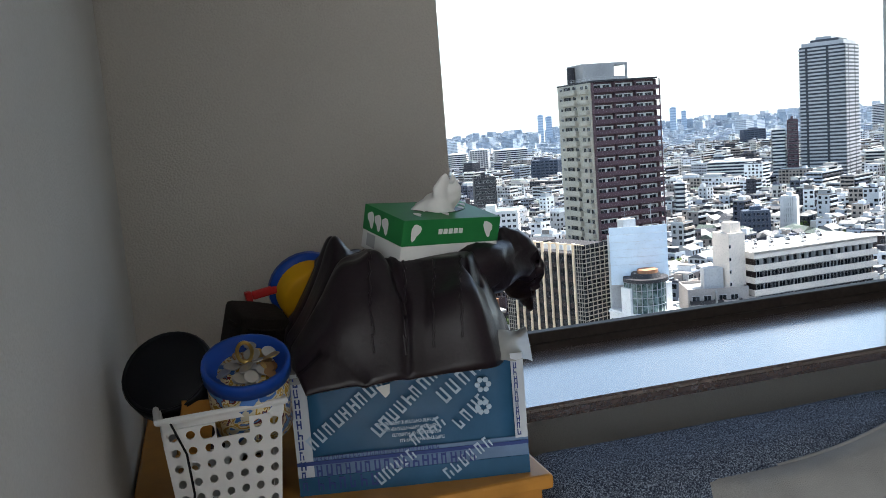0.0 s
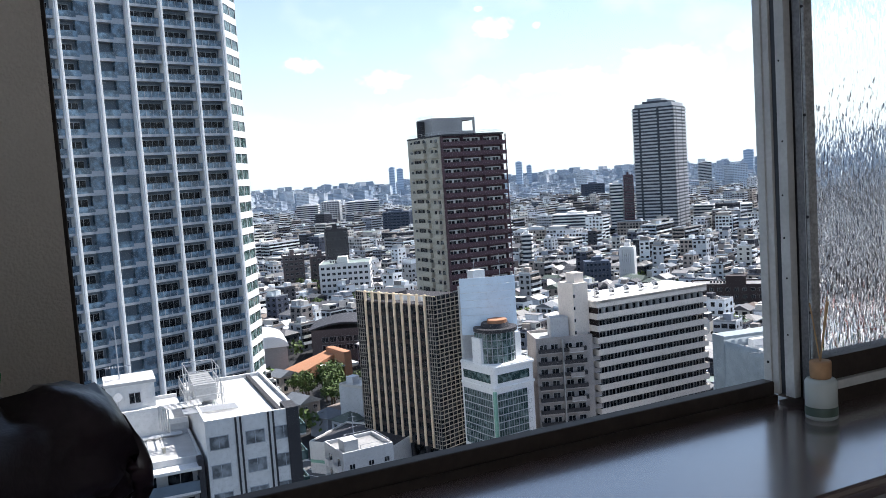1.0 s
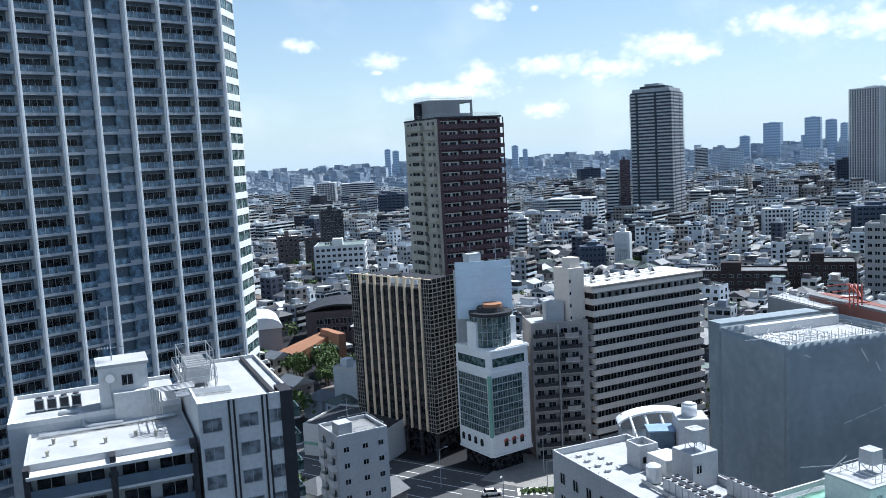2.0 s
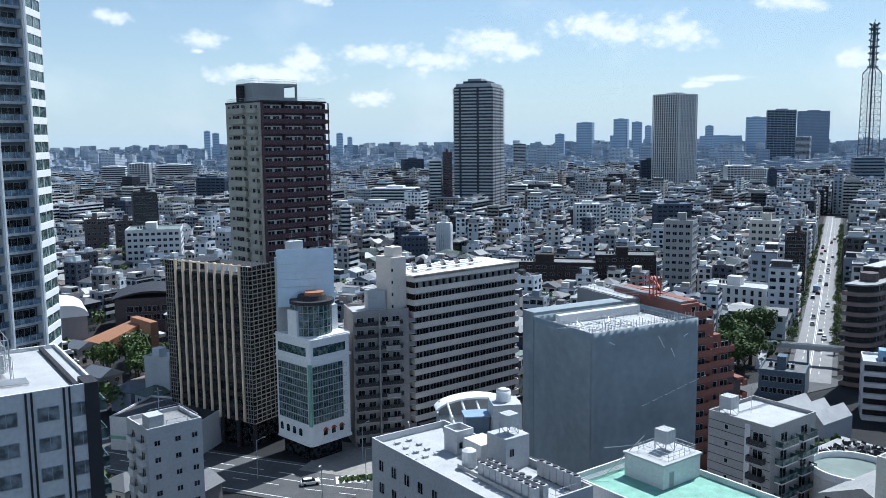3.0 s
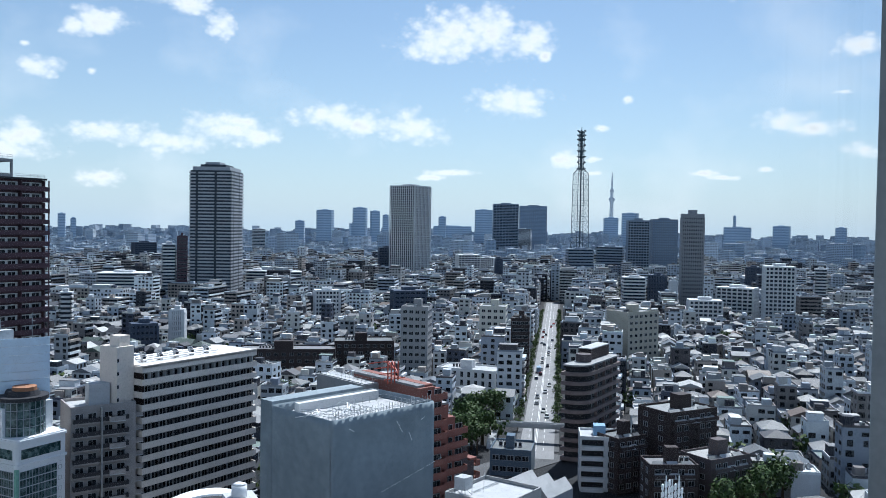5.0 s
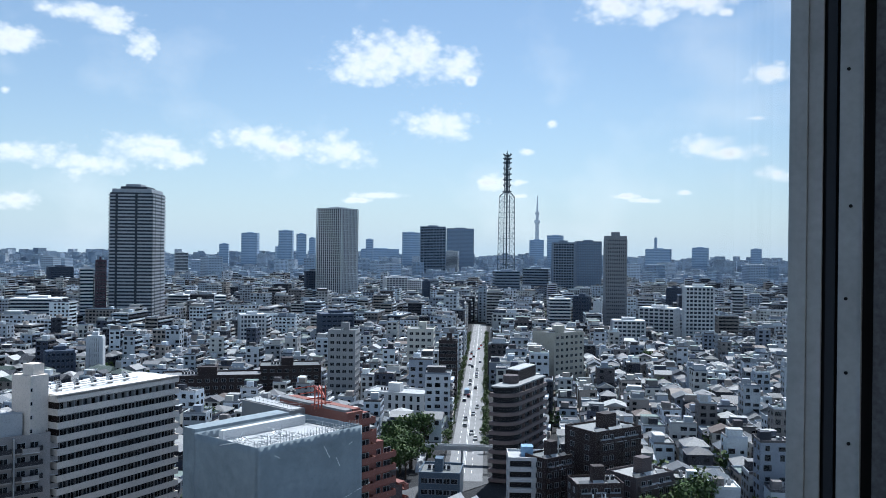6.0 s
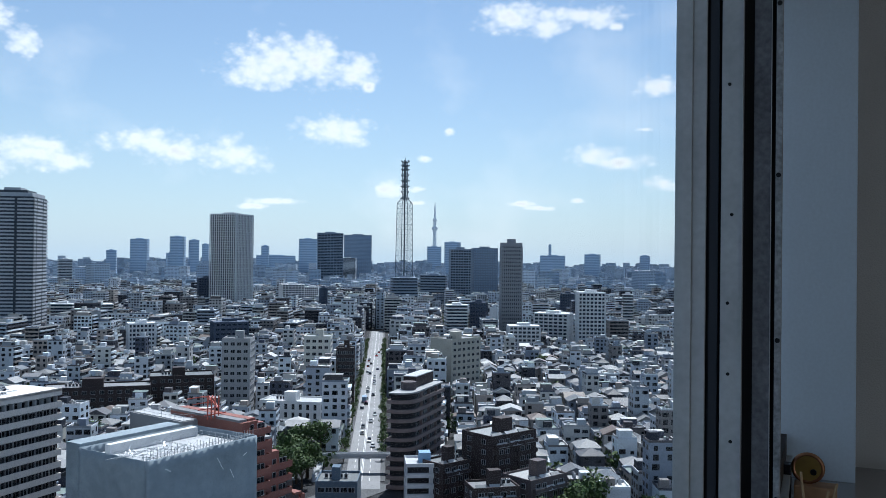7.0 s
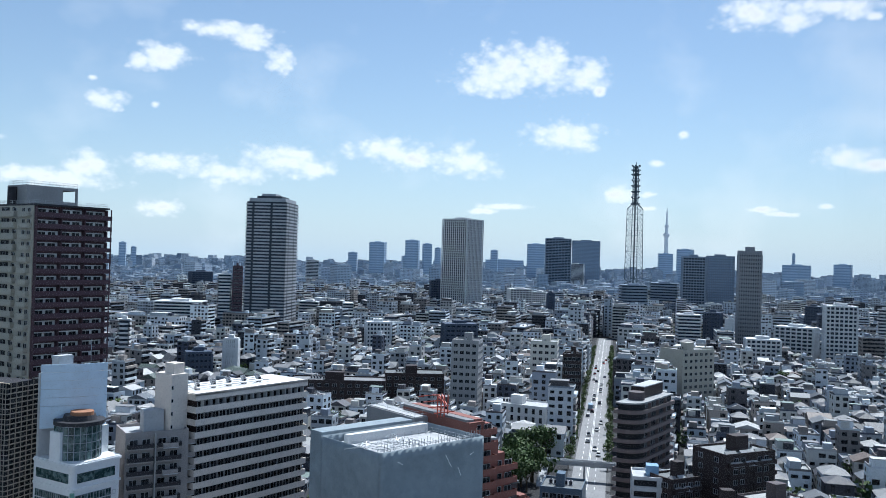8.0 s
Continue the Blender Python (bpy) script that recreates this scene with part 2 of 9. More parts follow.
m_orange = material("tan_panel", (0.56, 0.38, 0.25), 0.6, grain=1)
m_brick = material("orange_brick", (0.34, 0.17, 0.10), 0.7, grain=3, stain=0.3)
m_darksteel = material("dark_steel", (0.045, 0.05, 0.06), 0.5, 0.2, grain=4)
m_roofwhite = material("white_roof_sheet", (0.43, 0.435, 0.44), 0.6, grain=0.8, amount=0.05, stain=0.35, stains=0.14)
m_green = material("green_roof_sheet", (0.22, 0.42, 0.34), 0.6, grain=0.8, stain=0.4, stains=0.15)
m_sheet = material("grey_scaffold_sheet", (0.255, 0.30, 0.33), 0.75, grain=0.6, amount=0.10, stain=0.09, stains=0.22, bump=0.3)
m_metal = material("galvanised_metal", (0.50, 0.51, 0.52), 0.4, 0.6, grain=4)
m_steel = material("dull_steel", (0.34, 0.37, 0.41), 0.5, 0.3, grain=4)
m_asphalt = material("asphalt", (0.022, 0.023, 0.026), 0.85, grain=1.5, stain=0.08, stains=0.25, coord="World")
# paler copy of the street asphalt, with the avenue's sunlight in its colour
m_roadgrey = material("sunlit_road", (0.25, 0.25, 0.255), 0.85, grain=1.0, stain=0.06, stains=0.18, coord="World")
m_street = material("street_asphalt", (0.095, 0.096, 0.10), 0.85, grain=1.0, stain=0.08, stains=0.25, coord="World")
m_paving = material("paving", (0.26, 0.25, 0.235), 0.85, grain=0.8, stain=0.1, stains=0.2, coord="World")
m_paint = material("road_paint", (0.75, 0.75, 0.73), 0.7, grain=2, stains=0.2)
m_leaf = material("foliage", (0.06, 0.10, 0.03), 0.7, grain=0.8, amount=0.4, vary=[(0.05, 0.085, 0.025), (0.07, 0.12, 0.035), (0.045, 0.075, 0.03), (0.085, 0.12, 0.04)], source="island", coord="World")
m_bark = material("bark", (0.09, 0.065, 0.045), 0.9, grain=6, bump=0.3)
m_cloth_b = material("blue_tarpaulin", (0.24, 0.34, 0.46), 0.6)


def far_city_material():
    """Concrete blocks far away, haze put into their bluish colours, with rows of windows in the surface."""
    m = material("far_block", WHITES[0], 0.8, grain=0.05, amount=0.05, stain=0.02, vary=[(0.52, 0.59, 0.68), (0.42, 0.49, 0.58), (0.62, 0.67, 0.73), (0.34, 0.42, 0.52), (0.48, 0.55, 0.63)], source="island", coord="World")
    nt = m.node_tree
    N, L = nt.nodes.new, nt.links.new
    b = nt.nodes["Principled BSDF"]
    src = b.inputs["Base Color"].links[0].from_socket
    g = N("ShaderNodeNewGeometry")
    sp, sn = N("ShaderNodeSeparateXYZ"), N("ShaderNodeSeparateXYZ")
    L(g.outputs["Position"], sp.inputs[0])
    L(g.outputs["Normal"], sn.inputs[0])

    def mn(op, a, bb):
        q = N("ShaderNodeMath")
        q.operation = op
        for i, v in enumerate((a, bb)):
            if isinstance(v, (int, float)):
                q.inputs[i].default_value = v
            else:
                L(v, q.inputs[i])
        return q.outputs[0]

    u = mn("SUBTRACT", mn("MULTIPLY", sp.outputs[0], sn.outputs[1]), mn("MULTIPLY", sp.outputs[1], sn.outputs[0]))
    fu = mn("FRACT", mn("DIVIDE", u, 3.4), 0)
    fz = mn("FRACT", mn("DIVIDE", sp.outputs[2], 3.3), 0)
    mask = mn("MULTIPLY", mn("LESS_THAN", fu, 0.62), mn("LESS_THAN", fz, 0.45))
    side = mn("LESS_THAN", mn("ABSOLUTE", sn.outputs[2], 0), 0.5)
    mask = mn("MULTIPLY", mask, side)
    mix = N("ShaderNodeMix")
    mix.data_type = "RGBA"
    L(mn("MULTIPLY", mask, 0.8), mix.inputs["Factor"])
    L(src, mix.inputs["A"])
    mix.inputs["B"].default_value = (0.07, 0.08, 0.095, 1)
    L(mix.outputs["Result"], b.inputs["Base Color"])
    return m


m_far = far_city_material()
# far roofs carry the same bluish haze in their base colours
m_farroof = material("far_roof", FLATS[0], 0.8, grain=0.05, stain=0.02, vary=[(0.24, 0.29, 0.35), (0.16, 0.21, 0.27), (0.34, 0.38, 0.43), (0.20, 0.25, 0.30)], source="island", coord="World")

# ================= mesh helpers =================


def boxb(bm, x0, x1, y0, y1, z0, z1, mi=0, M=None):
    vs = [Vector((x, y, z)) for z in (z0, z1) for x, y in ((x0, y0), (x1, y0), (x1, y1), (x0, y1))]
    vs = [bm.verts.new(M @ v if M else v) for v in vs]
    for f in ((3, 2, 1, 0), (4, 5, 6, 7), (0, 1, 5, 4), (1, 2, 6, 5), (2, 3, 7, 6), (3, 0, 4, 7)):
        bm.faces.new([vs[i] for i in f]).material_index = mi
    return vs


def prism(bm, pts, z0, z1, mi=0):
    """An upright block over a plan of corners, counter-clockwise."""
    lo = [bm.verts.new((x, y, z0)) for x, y in pts]
    hi = [bm.verts.new((x, y, z1)) for x, y in pts]
    n = len(pts)
    bm.faces.new(list(reversed(lo))).material_index = mi
    bm.faces.new(hi).material_index = mi
    for i in range(n):
        bm.faces.new((lo[i], lo[(i + 1) % n], hi[(i + 1) % n], hi[i])).material_index = mi


def tube(bm, p, q, r, n=8, r2=None, mi=0):
    p, q = Vector(p), Vector(q)
    d = (q - p).normalized()
    a = d.orthogonal().normalized()
    b = d.cross(a)
    r2 = r if r2 is None else r2
    lo = [bm.verts.new(p + (a * math.cos(t) + b * math.sin(t)) * r) for t in [2 * math.pi * i / n for i in range(n)]]
    hi = [bm.verts.new(q + (a * math.cos(t) + b * math.sin(t)) * r2) for t in [2 * math.pi * i / n for i in range(n)]]
    for i in range(n):
        bm.faces.new((lo[i], lo[(i + 1) % n], hi[(i + 1) % n], hi[i])).material_index = mi
    bm.faces.new(list(reversed(lo))).material_index = mi
    bm.faces.new(hi).material_index = mi


def hoop(bm, c, p, q, r, n=24, k=7):
    """A closed ring of round bar about c; p and q are its two half axes."""
    c, p, q = Vector(c), Vector(p), Vector(q)
    nrm = p.cross(q).normalized()
    rings = []
    for i in range(n):
        a = 2 * math.pi * i / n
        out = (p * math.cos(a) + q * math.sin(a))
        d = out.normalized()
        rings.append([bm.verts.new(c + out + (d * math.cos(2 * math.pi * j / k) + nrm * math.sin(2 * math.pi * j / k)) * r) for j in range(k)])
    for i in range(n):
        for j in range(k):
            bm.faces.new((rings[i][j], rings[(i + 1) % n][j], rings[(i + 1) % n][(j + 1) % k], rings[i][(j + 1) % k]))


def mesh_of(name, bm, mats):
    bmesh.ops.recalc_face_normals(bm, faces=bm.faces)
    me = bpy.data.meshes.new(name)
    bm.to_mesh(me)
    bm.free()
    for m in mats if isinstance(mats, (list, tuple)) else [mats]:
        me.materials.append(m)
    return me


def part(name, bm, mats, parent=None, label="", smooth=False):
    ob = new(name, mesh_of(name, bm, mats))
    if parent:
        ob.parent = parent
    if label:
        ob["label"] = label
    if smooth:
        for p in ob.data.polygons:
            p.use_smooth = True
    return ob


def piece(name, mesh, parent, m):
    ob = new(name, mesh)
    ob.parent = parent
    ob.matrix_basis = m
    return ob


def box_part(name, dims, mat, parent, label="", bevel=0.0):
    bm = bmesh.new()
    boxb(bm, *dims)
    if bevel:
        bmesh.ops.bevel(bm, geom=bm.edges[:], offset=bevel, segments=2, affect="EDGES", profile=0.5)
    return part(name, bm, mat, parent, label)


def thing(name, m, label, category, group="", kind=""):
    ob = new(name)
    ob.empty_display_size = 0.2
    ob.matrix_basis = m
    return tagged(ob, label, category, group, kind)


G = -74.0


def site(x, y, turn=0.0, z=G):
    return pose(x, y, z, 0, 0, turn)


WIN = {}


def win_mesh(w, h, pane=None, frame_mat=None, bars=1):
    """A window: glass set between frame bars, facing -y, its foot at the origin's height."""
    pane, frame_mat = pane or m_pane, frame_mat or m_lightgrey
    key = (round(w, 2), round(h, 2), pane.name, frame_mat.name, bars)
    if key not in WIN:
        bm = bmesh.new()
        t = 0.07
        vs = [bm.verts.new(v) for v in ((-w / 2, -0.03, 0), (w / 2, -0.03, 0), (w / 2, -0.03, h), (-w / 2, -0.03, h))]
        bm.faces.new(vs).material_index = 1
        for a, b, c, d in [(-w / 2, w / 2, 0, t), (-w / 2, w / 2, h - t, h), (-w / 2, -w / 2 + t, t, h - t), (w / 2 - t, w / 2, t, h - t)] + [
                (-w / 2 + w * (i + 1) / (bars + 1) - 0.03, -w / 2 + w * (i + 1) / (bars + 1) + 0.03, t, h - t) for i in range(bars)]:
            boxb(bm, a, b, -0.08, 0.0, c, d)
        me = bpy.data.meshes.new("window")
        bm.to_mesh(me)
        bm.free()
        me.materials.append(frame_mat)
        me.materials.append(pane)
        WIN[key] = me
    return WIN[key]


def face_at(face, u, z, w, d, out=0.0):
    """Where a piece stands on a building's front (F), back (B), left (L) or right (R) wall."""
    if face == "F":
        return pose(u, -out, z, 0, 0, 0)
    if face == "R":
        return pose(w + out, u, z, 0, 0, 90)
    if face == "L":
        return pose(-out, u, z, 0, 0, -90)
    return pose(u, d + out, z, 0, 0, 180)


def windows(parent, face, cols, levels, mesh, w, d, name="window", out=0.0):
    for z in levels:
        for u in cols:
            piece(name, mesh, parent, face_at(face, u, z, w, d, out))


def spread(n, a, b):
    return [a + (b - a) * (i + 0.5) / n for i in range(n)]


def balcony_mesh(w, depth, rail=1.05, slab=0.2, mats=None, solid=True):
    bm = bmesh.new()
    boxb(bm, -w / 2, w / 2, -depth, 0.0, 0, slab, 0)
    boxb(bm, -w / 2, w / 2, -depth, -depth + 0.1, slab, slab + rail, 1)
    boxb(bm, -w / 2, -w / 2 + 0.1, -depth + 0.1, 0, slab, slab + rail, 1)
    boxb(bm, w / 2 - 0.1, w / 2, -depth + 0.1, 0, slab, slab + rail, 1)
    return mesh_of("balcony", bm, mats or [m_white, m_white])


def body(parent, w, d, h, mat, roof_mat, parapet=0.9, name="wall"):
    box_part(name, (0, w, 0, d, 0, h), mat, parent)
    box_part("roof", (0.25, w - 0.25, 0.25, d - 0.25, h, h + 0.12), roof_mat, parent)
    bm = bmesh.new()
    t = 0.25
    for a in ((0, w, 0, t), (0, w, d - t, d), (0, t, t, d - t), (w - t, w, t, d - t)):
        boxb(bm, *a, h, h + parapet)
    part("parapet", bm, mat, parent)

# ================= ground and roads =================
def flat_poly(bm, pts, z, mi=0):
    bm.faces.new([bm.verts.new((x, y, z)) for x, y in pts]).material_index = mi


bm = bmesh.new()
boxb(bm, -1500, 4950, -1500, 4950, G - 1, G)
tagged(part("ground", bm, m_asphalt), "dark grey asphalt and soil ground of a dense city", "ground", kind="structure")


def strip(name, pts, width, mat, z, label, category):
    """A road surface along a line of points."""
    bm = bmesh.new()
    prev = None
    for i, p in enumerate(pts):
        a, b = Vector(pts[max(i - 1, 0)]), Vector(pts[min(i + 1, len(pts) - 1)])
        n = (b - a).normalized()
        n = Vector((-n.y, n.x)) * width / 2
        cur = [bm.verts.new((p[0] + n.x, p[1] + n.y, z)), bm.verts.new((p[0] - n.x, p[1] - n.y, z))]
        if prev:
            bm.faces.new((prev[0], prev[1], cur[1], cur[0]))
        prev = cur
    geo = bmesh.ops.extrude_face_region(bm, geom=bm.faces[:])
    bmesh.ops.translate(bm, vec=(0, 0, -0.2), verts=[v for v in geo["geom"] if isinstance(v, bmesh.types.BMVert)])
    return tagged(part(name, bm, mat), label, category, kind="structure")


AV0, AV1 = Vector((255.0, 138.0)), Vector((770.0, 404.7))   # the avenue's line
AVN = (AV1 - AV0).normalized()
AVL = Vector((-AVN.y, AVN.x))
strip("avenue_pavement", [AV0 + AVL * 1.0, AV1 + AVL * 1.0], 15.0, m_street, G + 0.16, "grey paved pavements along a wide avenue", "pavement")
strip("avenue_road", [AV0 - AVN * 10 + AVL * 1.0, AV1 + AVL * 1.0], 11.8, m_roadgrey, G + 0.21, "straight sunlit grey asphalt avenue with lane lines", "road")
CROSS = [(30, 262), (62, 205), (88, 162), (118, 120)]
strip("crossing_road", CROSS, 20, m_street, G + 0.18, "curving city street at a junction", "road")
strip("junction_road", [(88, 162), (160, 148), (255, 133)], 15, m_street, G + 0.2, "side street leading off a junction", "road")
strip("junction_pavement", [(98, 176), (108, 160), (120, 150)], 20, m_paving, G + 0.24, "sunlit pale paving at a street corner", "pavement")
bm = bmesh.new()
for i in range(62):
    c = AV0 + AVN * (i * 9.0)
    for off in (-1.2, 4.2):
        p = c + AVL * off
        a, b = p + AVN * 4, AVL * 0.11
        flat_poly(bm, [(p + b)[:], (p - b)[:], (a - b)[:], (a + b)[:]], G + 0.225)
for off in (1.25, 1.75):
    p, q, b = AV0 + AVL * off, AV0 + AVN * 570 + AVL * off, AVL * 0.09
    flat_poly(bm, [(p + b)[:], (p - b)[:], (q - b)[:], (q + b)[:]], G + 0.225)
for off in (-8.5, -3.2, 0.0, 3.2, 8.5):
    for a, b in zip(CROSS, CROSS[1:]):
        a, b = Vector(a), Vector(b)
        n = (b - a).normalized()
        side = Vector((-n.y, n.x))
        ln = (b - a).length
        dash = abs(off) == 3.2
        for k in range(int(ln / 8.0) if dash else 1):
            p = a + side * off + n * (8.0 * k if dash else 0.0)
            q = p + n * (4.0 if dash else ln)
            flat_poly(bm, [(p + side * 0.12)[:], (p - side * 0.12)[:], (q - side * 0.12)[:], (q + side * 0.12)[:]], G + 0.205)
for i in range(8):
    c = Vector((92, 158)) + Vector((1.2, -0.6)) * i
    flat_poly(bm, [(c.x, c.y), (c.x + 0.6, c.y - 0.3), (c.x + 2.6, c.y + 3.4), (c.x + 2.0, c.y + 3.7)], G + 0.262)
tagged(part("road_marking", bm, m_paint), "white painted lane lines and crossing stripes", "road marking", kind="structure")

# ================= landmark buildings =================
PLOTS = []      # (x, y, radius): ground taken by landmark buildings


def claim(x, y, turn, w, d, pad=3.0):
    c = site(x, y, turn) @ Vector((w / 2, d / 2, 0))
    n = max(1, int(max(w, d) / 8))
    for i in range(n):
        for j in range(n):
            p = site(x, y, turn) @ Vector((w * (i + 0.5) / n, d * (j + 0.5) / n, 0))
            PLOTS.append((p.x, p.y, max(w, d) / n * 0.7 + pad))


def rail(bm, x0, x1, y0, y1, z, h=1.1, step=1.6, mi=0):
    """A pipe railing round a rectangle."""
    for a, b in (((x0, y0), (x1, y0)), ((x1, y0), (x1, y1)), ((x1, y1), (x0, y1)), ((x0, y1), (x0, y0))):
        for k in (0.5, 1.0):
            tube(bm, (*a, z + h * k), (*b, z + h * k), 0.04, 4, mi=mi)
        n = max(1, int(math.dist(a, b) / step))
        for i in range(n):
            x, y = a[0] + (b[0] - a[0]) * i / n, a[1] + (b[1] - a[1]) * i / n
            tube(bm, (x, y, z), (x, y, z + h), 0.035, 4, mi=mi)


def ac_mesh():
    bm = bmesh.new()
    boxb(bm, -0.5, 0.5, -0.4, 0.4, 0.12, 1.5, 0)
    boxb(bm, -0.42, 0.42, -0.42, -0.4, 0.3, 1.3, 1)
    tube(bm, (0, 0, 1.5), (0, 0, 1.6), 0.34, 10, mi=1)
    boxb(bm, -0.5, -0.4, -0.4, 0.4, 0, 0.12, 1)
    boxb(bm, 0.4, 0.5, -0.4, 0.4, 0, 0.12, 1)
    return mesh_of("air_conditioner", bm, [m_lightgrey, m_charcoal])


AC = ac_mesh()


def plant(parent, spots, mesh=None, name="air_conditioner", turn=0):
    for x, y, z in spots:
        piece(name, mesh or AC, parent, pose(x, y, z, 0, 0, turn))


def tank(parent, x, y, z, w=2.2, h=2.6):
    """A panelled roof water tank on a frame."""
    bm = bmesh.new()
    n = 3
    for i in range(n):
        for j in range(n):
            boxb(bm, x + w * i / n + 0.03, x + w * (i + 1) / n - 0.03, y + w * j / n + 0.03, y + w * (j + 1) / n - 0.03, z + 1.2, z + 1.2 + h)
    boxb(bm, x + 0.05, x + w - 0.05, y + 0.05, y + w - 0.05, z + 1.25, z + 1.15 + h)
    t = part("water_tank", bm, m_lightgrey, parent, "pale panelled water tank")
    bm = bmesh.new()
    for a in (0.1, w - 0.1):
        for b in (0.1, w - 0.1):
            tube(bm, (x + a, y + b, z), (x + a, y + b, z + 1.2 + h + 0.1), 0.07, 5)
        tube(bm, (x + a, y + 0.1, z), (x + a, y + w - 0.1, z + 1.2), 0.05, 5)
    part("tank_frame", bm, m_steel, parent, "dull steel stand")


def antenna(parent, x, y, z, h):
    bm = bmesh.new()
    tube(bm, (x, y, z), (x, y, z + h), 0.06, 5)
    for k in range(3):
        tube(bm, (x - 0.8, y, z + h * (0.6 + 0.15 * k)), (x + 0.8, y, z + h * (0.6 + 0.15 * k)), 0.035, 4)
    part("antenna", bm, m_steel, parent, "thin metal aerial")


# --- tall blue residential tower with pale fins
def blue_tower():
    turn, w, d, fh, n = 20, 54.0, 30.0, 3.15, 46
    c = Vector((34.9, 161.2)) - Vector((math.cos(radians(turn)), math.sin(radians(turn)))) * w
    claim(c.x, c.y, turn, w + 8, d, 5)
    t = thing("residential_tower", site(c.x, c.y, turn), "very tall blue-grey glass residential tower with pale vertical fins", "skyscraper")
    h = n * fh
    box_part("wall", (0, w, 0.0, d, 0, h), m_bluegrey, t)
    ch = 12.0
    bm = bmesh.new()
    prism(bm, [(w, 0.0), (w + ch * 0.75, ch * 0.65), (w + ch * 0.75, d), (w, d)], 0, h)
    part("corner_bay", bm, m_pane_green, t, "green glass corner bay")
    bay = 6.0
    nb = int(w / bay)
    fin = bmesh.new()
    boxb(fin, -0.34, 0.34, -1.75, 0.0, 0, h)
    boxb(fin, -0.13, 0.13, -1.95, -1.75, 0, h)
    fin = mesh_of("fin", fin, m_whitepaint)
    for i in range(nb + 1):
        piece("fin", fin, t, pose(i * bay, 0, 0))
    slab = bmesh.new()
    boxb(slab, -bay / 2 + 0.42, bay / 2 - 0.42, -1.4, 0, 0, 0.45, 0)
    boxb(slab, -bay / 2 + 0.42, bay / 2 - 0.42, -1.4, -1.33, 0.45, 1.45, 1)
    for k in range(5):
        x = -bay / 2 + 0.42 + (bay - 0.84) * k / 4
        boxb(slab, x - 0.04, x + 0.04, -1.44, -1.3, 0.45, 1.5, 0)
    slab = mesh_of("balcony", slab, [m_steel, m_pane_blue])
    flush = bmesh.new()
    boxb(flush, -bay / 2 + 0.42, bay / 2 - 0.42, -0.9, 0, 0, 0.9, 0)
    boxb(flush, -bay / 2 + 0.42, bay / 2 - 0.42, -0.8, 0, 0.9, fh, 1)
    for k in range(4):
        x = -bay / 2 + 0.42 + (bay - 0.84) * k / 3
        boxb(flush, x - 0.06, x + 0.06, -0.9, -0.8, 0.9, fh, 0)
    flush = mesh_of("glass_bay", flush, [m_bluegrey, m_pane_blue])
    half = bmesh.new()
    boxb(half, -bay / 2 + 0.42, 0.2, -1.4, 0, 0, 0.45, 0)
    boxb(half, -bay / 2 + 0.42, 0.2, -1.4, -1.33, 0.45, 1.45, 1)
    boxb(half, 0.2, bay / 2 - 0.42, -0.9, 0, 0, 0.9, 0)
    boxb(half, 0.2, bay / 2 - 0.42, -0.85, 0, 0.9, fh, 1)
    half = mesh_of("balcony", half, [m_steel, m_pane_blue])
    wm = win_mesh(4.6, 2.2, m_pane, m_steel, 3)
    wh = win_mesh(2.2, 2.2, m_pane, m_steel, 1)
    lo = 9
    for f in range(n):
        near = lo <= f < 38
        for i in range(nb):
            style = 1 if i in (0, 1) and f > 24 else (2 if i in (5, 4) else 0)
            if not near:
                continue
            m = pose((i + 0.5) * bay, 0, f * fh)
            if style == 1:
                piece("glass_bay", flush, t, m)
            elif style == 2:
                mm = m if i == 5 else m @ Matrix.Diagonal((-1, 1, 1, 1))
                piece("balcony", half, t, m @ pose(0, 0, 0) if i == 4 else mm)
                piece("window", wh, t, pose((i + 0.5) * bay + (-1.4 if i == 4 else 1.4), 0, f * fh + 0.45))
            else:
                piece("balcony", slab, t, m)
                piece("window", wm, t, pose((i + 0.5) * bay, 0, f * fh + 0.45))
    bm = bmesh.new()
    for f in list(range(0, lo)) + list(range(38, n)):
        boxb(bm, 0.4, w - 0.4, -1.2, 0, f * fh, f * fh + 1.2)
    ob = part("balcony_bands", bm, m_lightgrey, t)
    ob["kind"] = "stuff"
    band = bmesh.new()
    prism(band, [(w - 0.1, -0.15), (w + ch * 0.75 + 0.15, ch * 0.65 - 0.1), (w + ch * 0.75 + 0.15, d), (w - 0.1, d)], 0, 1.25)
    band = mesh_of("band", band, m_whitepaint)
    post = bmesh.new()
    boxb(post, -0.1, 0.1, -0.12, 0.05, 1.25, fh)
    post = mesh_of("mullion", post, m_lightgrey)
    for f in range(n):
        piece("band", band, t, pose(0, 0, f * fh))
        if lo <= f < 38:
            for k in range(4):
                s = k / 3
                piece("mullion", post, t, pose(w + ch * 0.75 * s, ch * 0.65 * s, f * fh, 0, 0, 41))


blue_tower()


